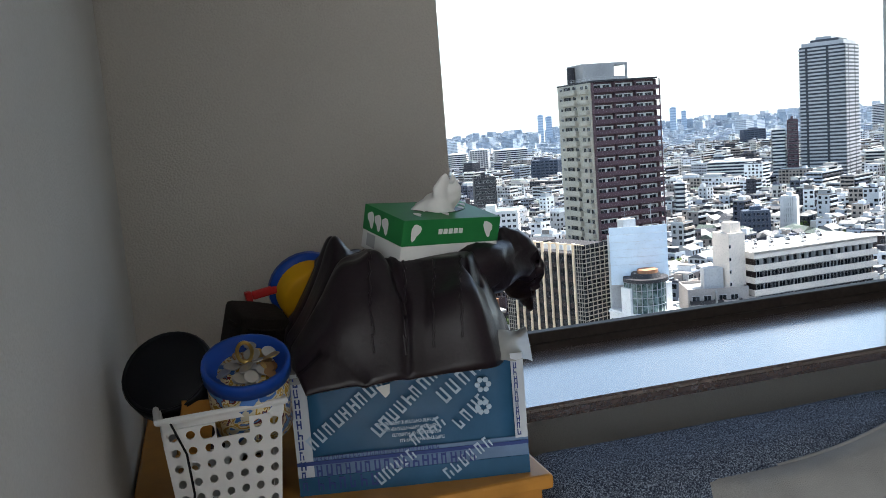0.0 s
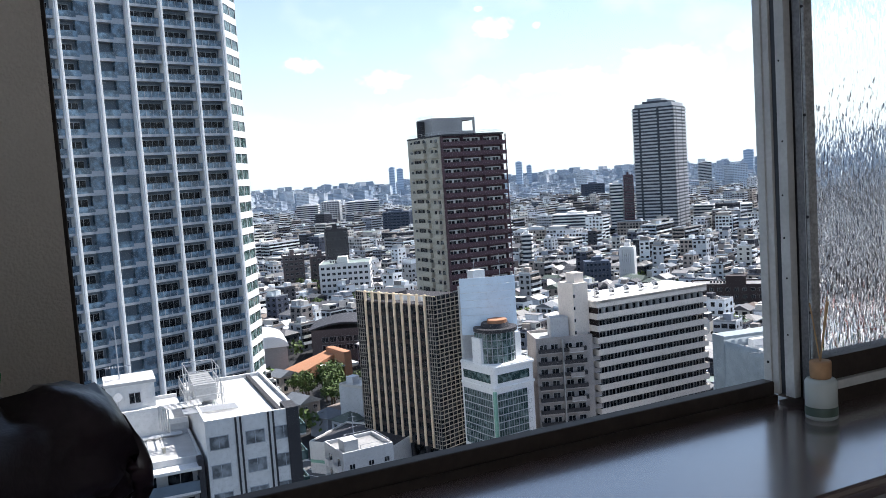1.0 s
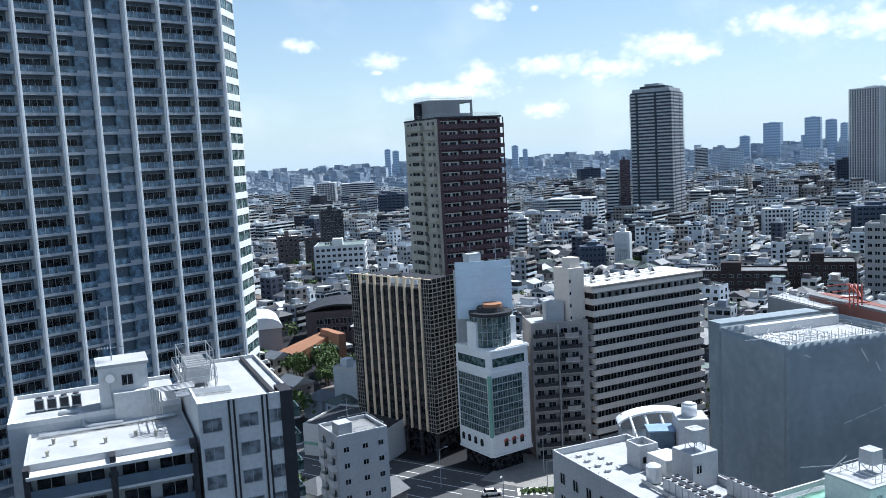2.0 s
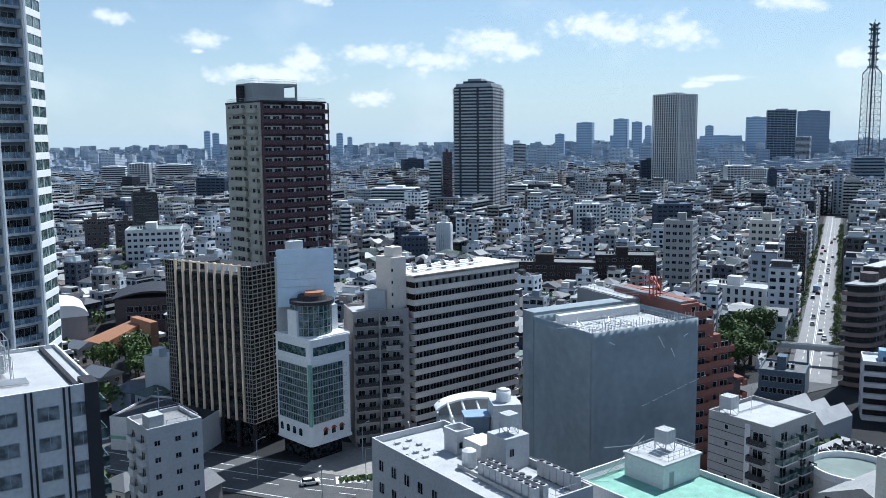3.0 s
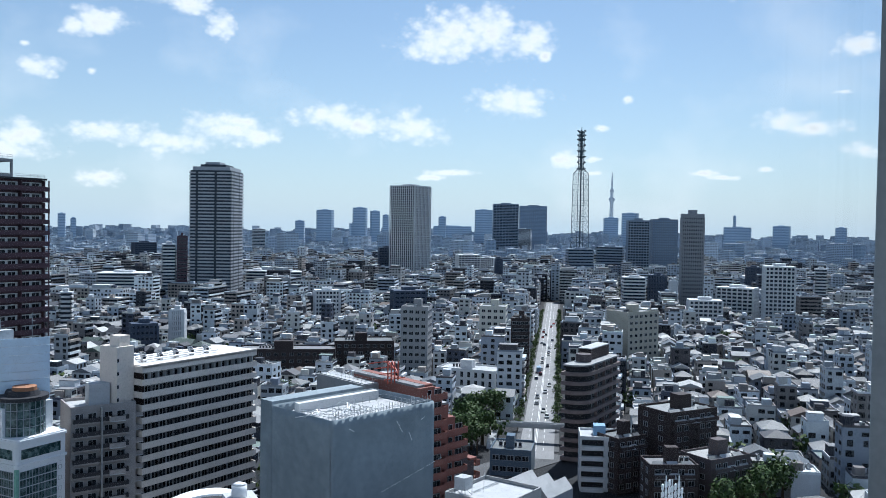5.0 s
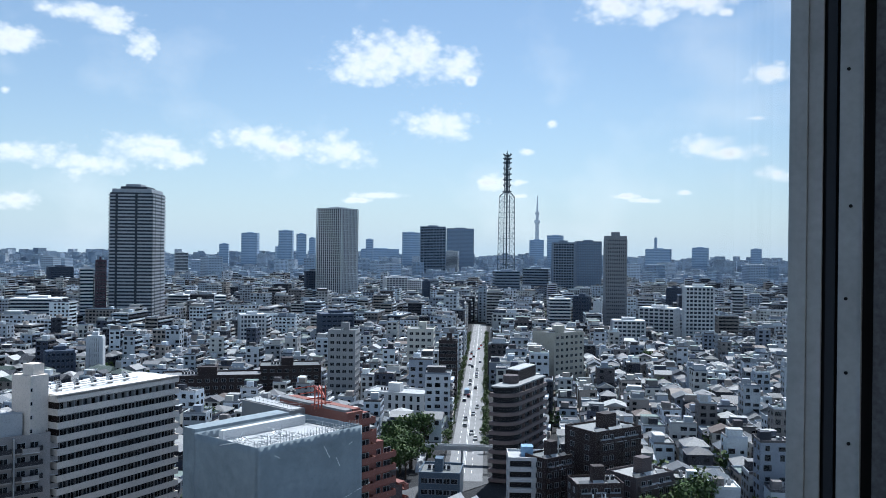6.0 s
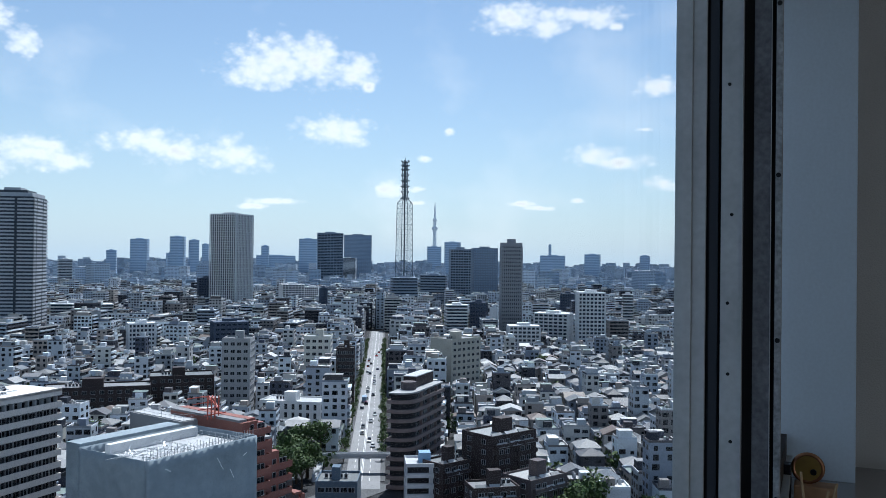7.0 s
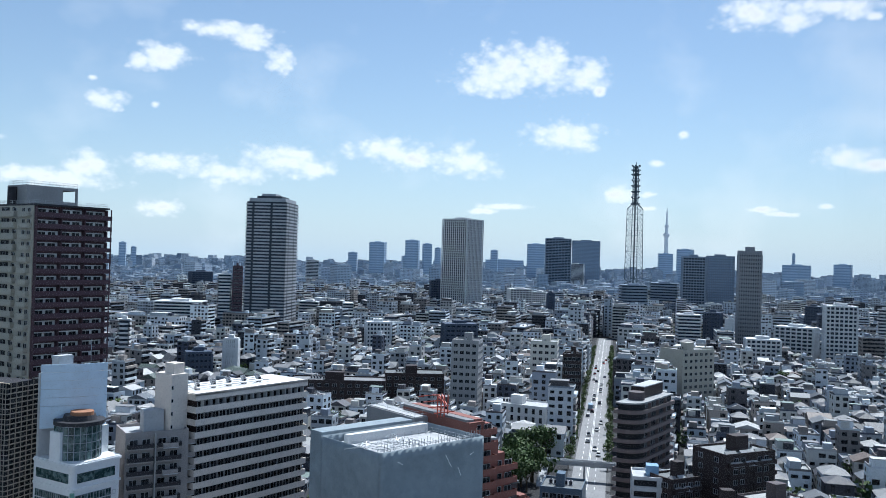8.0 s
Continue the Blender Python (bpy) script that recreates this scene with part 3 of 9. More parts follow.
# --- white apartment block with roof plant, close below
def white_block():
    claim(-6, 87, 0, 31, 26, 4)
    t = thing("apartment_block", site(14.2, 87.2, -3), "white and grey apartment block with dark corner panels and white roof", "apartment block")
    h = -22.7 - G
    w, d = 9.6, 20.0
    body(t, w, d, h, m_white, m_roofwhite, 0.55)
    box_part("corner_panel", (w - 1.2, w + 0.12, -0.12, 3.0, 0, h + 0.6), m_charcoal, t, "charcoal corner panel")
    for x in (3.1, 3.6, 6.5, 7.0):
        box_part("pilaster", (x - 0.1, x + 0.1, -0.09, 0, 0, h + 0.5), m_charcoal, t, "thin dark vertical line")
    wm = win_mesh(2.0, 1.45, m_pane_curtain, m_steel, 1)
    lv = [h - 2.6 - 3.0 * i for i in range(9)]
    windows(t, "F", (1.3, 5.0, 8.0), lv, wm, w, d)
    bal = balcony_mesh(3.4, 1.3, 1.05, 0.2, [m_white, m_pane_green])
    for z in lv:
        for u in (4, 9, 14):
            piece("balcony", bal, t, face_at("R", u, z - 0.7, w, d))
    box_part("roof_channel", (w - 2.0, w - 1.55, 0.6, d - 0.6, h + 0.12, h + 0.5), m_charcoal, t)
    # roof plant
    bm = bmesh.new()
    for k in range(6):
        boxb(bm, 0.2 + 0.02 * k, 2.6, 9 + k * 1.1, 9.9 + k * 1.1, h + 0.5, h + 2.4)
    part("roof_unit", bm, m_metal, t, "galvanised roof unit")
    bm = bmesh.new()
    rail(bm, -0.8, 3.2, 7.6, 16.0, h + 0.1, 2.2, 1.2)
    part("railing", bm, m_metal, t)
    bm = bmesh.new()
    for k in range(7):
        tube(bm, (-1.5, 5.2 + k * 0.35, h + 0.35), (4.2, 4.4 + k * 0.35, h + 0.35), 0.09, 6)
    part("roof_pipe", bm, m_metal, t)
    bm = bmesh.new()
    for k in range(5):
        tube(bm, (-3.0 - 0.2 * k, 6.0 + 0.55 * k, h - 1.6), (-3.0 - 0.2 * k, 6.0 + 0.55 * k, h + 0.9), 0.08, 6)
        tube(bm, (-3.0 - 0.2 * k, 6.0 + 0.55 * k, h + 0.9), (0.6, 6.4 + 0.5 * k, h + 0.9), 0.08, 6)
    part("roof_pipe", bm, m_metal, t)
    bm = bmesh.new()
    for x in (-0.4, 3.0):
        for y in (8.0, 11.0, 14.0):
            tube(bm, (x, y, h + 0.1), (x, y, h + 4.2), 0.06, 5)
    for z in (1.4, 2.8, 4.2):
        for y in (8.0, 14.0):
            tube(bm, (-0.4, y, h + z), (3.0, y, h + z), 0.05, 5)
        for x in (-0.4, 3.0):
            tube(bm, (x, 8.0, h + z), (x, 14.0, h + z), 0.05, 5)
    part("plant_frame", bm, m_metal, t, "galvanised pipe frame round the roof plant")
    # stair penthouse
    p = thing("apartment_wing", site(-2.0, 89.6, -3), "lower wing of a white apartment block with glazed balconies", "apartment block")
    hw = -26.4 - G
    ww, dw = 15.9, 11.0
    body(p, ww, dw, hw, m_lightgrey, m_roofwhite, 0.5)
    box_part("rear_wall", (-2.0, ww, dw, 24.0, 0, hw + 1.3), m_lightgrey, p)
    box_part("rear_roof", (-1.8, ww - 0.3, dw + 0.3, 23.8, hw + 1.3, hw + 1.45), m_roofwhite, p)
    bm = bmesh.new()
    for a in ((-2, ww, dw, dw + 0.3), (-2, -1.7, dw + 0.3, 24), (-1.7, ww, 23.7, 24)):
        boxb(bm, *a, hw + 1.3, hw + 1.9)
    part("parapet", bm, m_white, p)
    box_part("penthouse", (7.4, 12.6, 11.6, 16.5, hw + 1.4, hw + 6.4), m_white, p, "white stair penthouse")
    box_part("penthouse_annex", (8.8, 13.4, 10.6, 11.6, hw + 0.2, hw + 3.6), m_white, p)
    box_part("penthouse_roof", (7.2, 12.8, 11.4, 16.7, hw + 6.4, hw + 6.75), m_roofwhite, p)
    piece("window", win_mesh(1.3, 1.3, m_pane, m_lightgrey, 1), p, pose(10.4, 11.58, hw + 4.2))
    bm = bmesh.new()
    tube(bm, (9.0, 14, hw + 6.7), (9.0, 14, hw + 13.0), 0.07, 6)
    for k in range(5):
        tube(bm, (7.8 + 0.3 * k, 13.2, hw + 8.2), (7.8 + 0.3 * k, 14.8, hw + 8.2), 0.04, 4)
    tube(bm, (7.5, 14, hw + 8.2), (10.5, 14, hw + 8.2), 0.05, 4)
    part("antenna", bm, m_steel, p, "thin rooftop aerial")
    for x in (0, 7.7, 15.4):
        box_part("party_wall", (x - 0.05, x + 0.5, -1.7, 0, 0, hw + 0.45), m_charcoal, p, "charcoal dividing wall")
    bal = balcony_mesh(7.1, 1.6, 1.1, 0.25, [m_white, m_bluegrey])
    wm = win_mesh(2.6, 2.0, m_pane, m_lightgrey, 1)
    for k in range(8):
        z = hw - 3.0 * (k + 1)
        for u in (4.05, 11.8):
            piece("balcony", bal, p, pose(u, 0, z))
            for du in (-1.8, 1.8):
                piece("window", wm, p, pose(u + du, 0, z + 0.3))
    box_part("canopy", (0.2, 15.6, -1.9, 0, hw - 0.5, hw - 0.2), m_white, p)
    bm = bmesh.new()
    duct = [(3.0, 12.4, hw + 1.9), (5.2, 12.2, hw + 1.9), (5.4, 11.2, hw + 1.2), (5.6, 10.4, hw + 0.5), (9.5, 10.0, hw + 0.5)]
    for a, b in zip(duct, duct[1:]):
        tube(bm, a, b, 0.26, 10)
    part("duct", bm, m_metal, p, "bent galvanised duct")
    bm = bmesh.new()
    tube(bm, (8.6, 11.3, hw + 5.2), (8.6, 11.0, hw + 5.3), 0.5, 14)
    tube(bm, (8.6, 11.4, hw + 2.6), (8.6, 11.4, hw + 5.2), 0.05, 6)
    part("satellite_dish", bm, m_lightgrey, p, "small pale satellite dish")
    plant(p, [(1.0 + 1.3 * k, 16.5, hw + 1.45) for k in range(4)])
    vents = bmesh.new()
    tube(vents, (0, 0, 0), (0, 0, 0.5), 0.17, 8)
    tube(vents, (0, 0, 0.5), (0, 0, 0.62), 0.24, 8)
    vents = mesh_of("roof_vent", vents, m_beige)
    for u, v in ((2, 3), (4.6, 5.2), (7.5, 4.4), (10.5, 5.0), (12.5, 4.0), (2.5, 7)):
        piece("roof_vent", vents, p, pose(u, v, hw + 0.1))
    bm = bmesh.new()
    for k in range(4):
        tube(bm, (1.0, 9.6 + 0.3 * k, hw + 0.4), (15.0, 9.6 + 0.3 * k, hw + 0.4), 0.1, 6)
    part("roof_pipe", bm, m_metal, p)


white_block()


# --- small white block of flats
def small_block():
    t = thing("small_apartment_block", site(45.0, 138.0, 3), "narrow pale grey block of flats with small windows", "apartment block")
    claim(45, 138, 3, 10, 10)
    h, w, d = -46.4 - G, 9.6, 9.0
    body(t, w, d, h, m_lightgrey, m_roof_o, 0.8)
    wm = win_mesh(1.1, 1.0, m_pane, m_lightgrey, 1)
    lv = [h - 2.4 - 2.9 * i for i in range(8)]
    windows(t, "F", (1.6, 5.2, 8.2), lv, wm, w, d)
    bal = balcony_mesh(2.2, 0.9, 1.0, 0.2, [m_white, m_white])
    windows(t, "L", (2, 6), lv, win_mesh(1.4, 1.8, m_pane, m_lightgrey), w, d)
    for z in lv:
        for u in (2, 6):
            piece("balcony", bal, t, face_at("L", u, z - 0.4, w, d))
    box_part("penthouse", (0.6, 3.2, 0.6, 3.4, h, h + 2.6), m_lightgrey, t)
    bm = bmesh.new()
    rail(bm, 3.6, 9.2, 0.6, 8.2, h + 0.1, 1.3)
    part("railing", bm, m_steel, t)
    antenna(t, 4.2, 5, h, 6)


small_block()


# --- office tower with bronze fins
m_gridmetal = material("dark_grid_metal", (0.33, 0.30, 0.265), 0.5, 0.2, grain=4)


def fin_tower():
    turn, w, d = -69.5, 29.5, 19.5     # fin front runs away from the near corner
    h = -28.4 - G
    cs, sn = math.cos(radians(turn)), math.sin(radians(turn))
    cx, cy = 87.2 - cs * w, 187.8 - sn * w
    claim(cx, cy, turn, w, d, 4)
    t = thing("office_tower", site(cx, cy, turn), "office tower with bronze vertical fins and dark glass", "office tower")
    base = 7.0
    box_part("wall", (0.4, w - 0.4, 0.4, d, base, h - 2.5), m_darkbrown, t)
    box_part("podium", (2.0, w - 3.0, 2.2, d - 1, 0, base), m_pane, t, "dark glazed ground floors")
    for i in range(6):
        bm = bmesh.new()
        x = 1.0 + i * (w - 2.0) / 5
        tube(bm, (x, 0.9, 0), (x, 0.9, base), 0.5, 10)
        part("column", bm, m_charcoal, t)
    box_part("roof", (0.6, w - 0.6, 0.6, d - 0.2, h - 2.5, h - 2.3), m_charcoal, t)
    n, fh = 11, 3.3
    fin = bmesh.new()
    boxb(fin, -0.30, 0.30, -0.16, 0.4, base, h + 0.3)
    boxb(fin, -0.10, 0.10, -0.30, -0.16, base, h + 0.3)
    fin = mesh_of("fin", fin, m_gold)
    x0, x1 = 3.6, w - 3.6
    xs = [x0 + (x1 - x0) * i / 8 for i in range(9)]
    for x in xs:
        piece("fin", fin, t, pose(x, 0.2, 0))
    sp = (x1 - x0) / 8
    wm = win_mesh(sp - 0.9, 2.3, m_pane, m_darkbrown, 1)
    for f in range(n):
        for i in range(8):
            piece("window", wm, t, pose(x0 + sp * (i + 0.5), 0.4, base + 0.6 + f * fh))
    # glazed corners with a fine grid of panes
    pane = bmesh.new()
    boxb(pane, -0.42, 0.42, -0.06, 0.0, 0.05, 1.0)
    pane = mesh_of("pane", pane, m_pane)
    cream = bmesh.new()
    boxb(cream, -0.5, 0.5, -0.1, 0.02, 0.0, 0.08)
    cream = mesh_of("transom", cream, m_gold)
    bm = bmesh.new()
    boxb(bm, 0, x0 - 0.6, 0.05, 0.4, base, h)
    boxb(bm, x1 + 0.6, w, 0.05, 0.4, base, h)
    boxb(bm, w - 0.4, w - 0.02, 0.4, d, base, h)
    part("glass_skin", bm, m_pane, t, "dark glass corner skin")
    bm = bmesh.new()
    rows = int((h - base) / 1.1)
    for r in range(rows):
        z = base + r * 1.1
        boxb(bm, 0, x0 - 0.6, -0.05, 0.05, z, z + 0.16)
        boxb(bm, x1 + 0.6, w + 0.05, -0.05, 0.05, z, z + 0.16)
        boxb(bm, w - 0.02, w + 0.1, 0.05, d, z, z + 0.2)
    for k in range(4):
        boxb(bm, 0.1 + 0.8 * k, 0.2 + 0.8 * k, -0.08, 0.05, base, h)
        boxb(bm, x1 + 0.7 + 0.8 * k, x1 + 0.8 + 0.8 * k, -0.08, 0.05, base, h)
    for k in range(12):
        boxb(bm, w - 0.02, w + 0.14, 0.8 + 1.6 * k, 0.9 + 1.6 * k, base, h)
    ob = part("glazing_grid", bm, m_gridmetal, t, "fine pale metal glazing grid")
    ob["kind"] = "stuff"
    box_part("end_panel", (w - 5.5, w + 0.15, d, d + 1.2, base, h + 0.2), m_orange, t, "tall orange-tan end wall")
    box_part("roof_beam", (0, w, 0.2, 0.5, h - 0.2, h + 0.1), m_gold, t)
    bm = bmesh.new()
    tube(bm, (6, 7, h - 2.4), (6, 7, h - 0.5), 4.6, 24)
    part("roof_drum", bm, m_charcoal, t, "dark round rooftop platform")
    for k in range(5):
        bm = bmesh.new()
        tube(bm, (12 + k * 2.6, 4.5, h - 2.3), (12 + k * 2.6, 4.5, h - 0.9), 1.0, 12)
        part("cooling_unit", bm, m_whitepaint, t, "round white cooling unit")


fin_tower()


# --- rounded white building with a green glass bay
m_screen = material("pale_blue_screen_panel", (0.60, 0.72, 0.84), 0.3, grain=0.6, amount=0.05, stain=0.2, stains=0.08, spec=0.4)


def bay_building():
    turn, w, d = 8.0, 12.4, 13.0
    t = thing("commercial_building", site(93.6, 171.6, turn), "white commercial building with a curved green glass bay", "commercial building")
    claim(93.6, 171.6, turn, w, d)
    h1 = -44.0 - G         # lower part
    h2 = -24.1 - G         # curved screen
    r = 1.0
    LX = 5.4

    def plan(inset=0.0, rr=r):
        pts = []
        for k in range(9):
            a = math.pi + math.pi / 2 * k / 8
            pts.append((inset + rr + rr * math.cos(a), inset + rr + rr * math.sin(a)))
        for k in range(9):
            a = -math.pi / 2 + math.pi / 2 * k / 8
            pts.append((w - inset - rr + rr * math.cos(a), inset + rr + rr * math.sin(a)))
        return pts + [(w - inset, d), (inset, d)]

    bm = bmesh.new()
    prism(bm, plan(), 4.5, h1)
    part("wall", bm, m_whitepaint, t)
    bm = bmesh.new()
    prism(bm, plan(1.6), 0, 4.5)
    part("shopfront", bm, m_pane, t, "dark glazed shopfront")
    bm = bmesh.new()
    prism(bm, plan(-0.25), h1 - 0.8, h1 - 0.3)
    prism(bm, plan(-0.25), h1 - 5.6, h1 - 5.2)
    prism(bm, plan(-0.2), 4.3, 4.8)
    part("cornice", bm, m_whitepaint, t)
    bm = bmesh.new()
    boxb(bm, 1.2, w - 1.8, -0.12, 0.3, h1 - 4.2, h1 - 2.2)
    boxb(bm, -0.12, 0.3, 1.2, d - 1.0, h1 - 4.2, h1 - 2.2)
    part("strip_window", bm, m_pane_green, t, "green strip window")
    # the large glass bay, pane by pane
    rows, cols = 8, 6
    gz0, gz1 = 9.6, h1 - 6.6
    pm = win_mesh(1.45, (gz1 - gz0) / rows - 0.12, m_pane_green, m_steel, 1)
    for i in range(rows):
        z = gz0 + (gz1 - gz0) * i / rows
        for j in range(cols):
            piece("pane", pm, t, face_at("F", 1.5 + 1.5 * j, z, w, d, 0.05))
        for j in range(8):
            piece("pane", pm, t, face_at("L", d - 1.5 - 1.42 * j, z, w, d, 0.05))
    box_part("bay_post", (-0.12, 0.55, -0.2, 0.5, gz0 - 0.4, gz1 + 0.5), m_green, t, "pale green corner post")
    arch = bmesh.new()
    n = 8
    vs = [(-0.55, 0), (0.55, 0), (0.55, 1.2)] + [(0.55 * math.cos(math.pi * k / n), 1.2 + 0.55 * math.sin(math.pi * k / n)) for k in range(1, n)] + [(-0.55, 1.2)]
    lo = [arch.verts.new((x, -0.1, z)) for x, z in vs]
    hi = [arch.verts.new((x, 0.02, z)) for x, z in vs]
    arch.faces.new(lo)
    for k in range(len(vs)):
        arch.faces.new((lo[k], lo[(k + 1) % len(vs)], hi[(k + 1) % len(vs)], hi[k]))
    arch = mesh_of("arched_window", arch, m_pane)
    awn = bmesh.new()
    for k in range(n):
        a0, a1 = math.pi * k / n, math.pi * (k + 1) / n
        vv = [awn.verts.new(q) for q in ((0.7 * math.cos(a0), 0, 0.7 * math.sin(a0)), (0.7 * math.cos(a1), 0, 0.7 * math.sin(a1)), (0.72 * math.cos(a1), -0.5, 0.5 * math.sin(a1) - 0.1), (0.72 * math.cos(a0), -0.5, 0.5 * math.sin(a0) - 0.1))]
        awn.faces.new(vv)
    awn = mesh_of("awning", awn, m_redsteel)
    for u in (4.2, 6.6, 9.0):
        piece("arched_window", arch, t, face_at("F", u, 6.3, w, d))
        piece("awning", awn, t, face_at("F", u, 7.5, w, d, 0.05))
    for u in (4.0, 6.5, 9.0, 11.5):
        piece("arched_window", arch, t, face_at("L", u, 6.3, w, d))
    small = win_mesh(0.9, 0.9, m_whitepaint, m_lightgrey, 0)
    for i in range(6):
        piece("vent_panel", small, t, face_at("F", w - 1.9, gz0 + 0.6 + i * 2.3, w, d))
    # upper glass lantern and the curved screen behind it
    bm = bmesh.new()
    c = []
    for k in range(13):
        a = math.pi * 1.0 + math.pi * k / 12
        c.append((LX + 4.8 * math.cos(a), 5.6 + 4.4 * math.sin(a)))
    prism(bm, c + [(LX + 4.8, 7.4), (LX - 4.8, 7.4)], h1, h1 + 7.2)
    part("lantern", bm, m_pane_green, t, "faceted glass lantern storey")
    bm = bmesh.new()
    for k in range(13):
        a = math.pi + math.pi * k / 12
        x, y = LX + 4.85 * math.cos(a), 5.6 + 4.45 * math.sin(a)
        tube(bm, (x, y, h1), (x, y, h1 + 7.2), 0.09, 4)
    for z in (1.8, 3.6, 5.4, 7.1):
        prism(bm, [(LX + 4.9 * math.cos(math.pi + math.pi * k / 12), 5.6 + 4.5 * math.sin(math.pi + math.pi * k / 12)) for k in range(13)] + [(LX + 4.9, 7.4), (LX - 4.9, 7.4)], h1 + z, h1 + z + 0.12)
    part("lantern_grid", bm, m_steel, t)
    bm = bmesh.new()
    tube(bm, (LX, 5.4, h1 + 7.3), (LX, 5.4, h1 + 8.1), 5.3, 20)
    tube(bm, (LX, 5.4, h1 + 8.1), (LX, 5.4, h1 + 9.2), 3.6, 20, 3.2)
    part("lantern_cap", bm, m_charcoal, t)
    bm = bmesh.new()
    tube(bm, (LX, 4.6, h1 + 9.2), (LX, 4.6, h1 + 10.0), 2.4, 20)
    part("sign_ring", bm, m_brick, t, "orange-red rounded rooftop sign")
    bm = bmesh.new()
    nseg = 14
    for k in range(nseg):
        def q(i):
            s = i / nseg
            return (0.2 + (w - 0.4) * s, 11.6 - 6.2 * s - 1.2 * math.sin(math.pi * s))
        (xa, ya), (xb, yb) = q(k), q(k + 1)
        for lev in range(6):
            z0 = h1 + 9.0 + (h2 - h1 - 9.0) * lev / 6 if lev else h1 + 6.0
            z1 = h1 + 9.0 + (h2 - h1 - 9.0) * (lev + 1) / 6 - 0.07
            vs = [bm.verts.new(v) for v in ((xa, ya, z0), (xb, yb, z0), (xb, yb, z1), (xa, ya, z1), (xa, ya + 0.25, z0), (xb, yb + 0.25, z0), (xb, yb + 0.25, z1), (xa, ya + 0.25, z1))]
            for f in ((0, 1, 2, 3), (7, 6, 5, 4), (3, 2, 6, 7), (4, 5, 1, 0)):
                bm.faces.new([vs[i] for i in f])
    part("screen", bm, m_screen, t, "tall curved pale blue-white screen wall")
    bm = bmesh.new()
    prism(bm, [(0.4, 12.3), (w - 0.5, 6.2), (w - 0.4, d), (0.4, d)], h1, h2 - 2)
    part("rear_wall", bm, m_lightgrey, t)
    box_part("side_wing", (0.1, 1.8, 4.5, 8, h1, h1 + 6.0), m_whitepaint, t)
    box_part("side_wing", (10.6, w - 0.1, 4.5, 8, h1, h1 + 6.0), m_whitepaint, t)
    box_part("penthouse", (3.4, 7.0, 10.4, 12.8, h2 - 2, h2 + 1.6), m_lightgrey, t)
    antenna(t, 5.0, 12.0, h2 - 2, 6)
    antenna(t, 10.5, 9.0, h2 - 2, 7)


bay_building()


# --- grey balcony flats
m_flatgrey = material("warm_grey_tile", (0.32, 0.30, 0.295), 0.75, grain=3, stain=0.2, stains=0.15)


def grey_flats():
    turn, w, d = -20, 14.0, 11.0
    t = thing("apartment_building", site(107.3, 174.4, turn), "grey balcony apartment building with dark railings", "apartment building")
    claim(107.3, 174.4, turn, w, d)
    h = -40.6 - G
    body(t, w, d, h, m_flatgrey, m_roofwhite, 0.8)
    n = 12
    bal = balcony_mesh(5.6, 1.2, 0.95, 0.25, [m_flatgrey, m_charcoal])
    bal2 = balcony_mesh(3.4, 1.9, 1.0, 0.2, [m_lightgrey, m_flatgrey])
    wm = win_mesh(1.8, 1.9, m_pane, m_lightgrey, 1)
    for f in range(n):
        z = h - 3.0 * (f + 1)
        for u in (3.2, 9.4):
            piece("balcony", bal, t, pose(u, 0, z))
            for du in (-1.4, 1.3):
                piece("window", wm, t, pose(u + du, 0, z + 0.25))
        if f % 2 == 0:
            piece("balcony", bal2, t, pose(9.6, 0, z))
        piece("balcony", bal2, t, face_at("R", 2.5, z, w, d))
    box_part("penthouse", (4.5, 9.0, 3, 7, h, h + 5.0), m_lightgrey, t)
    box_part("party_wall", (6.2, 6.5, -1.3, 0, 0, h + 0.3), m_grey, t)


grey_flats()


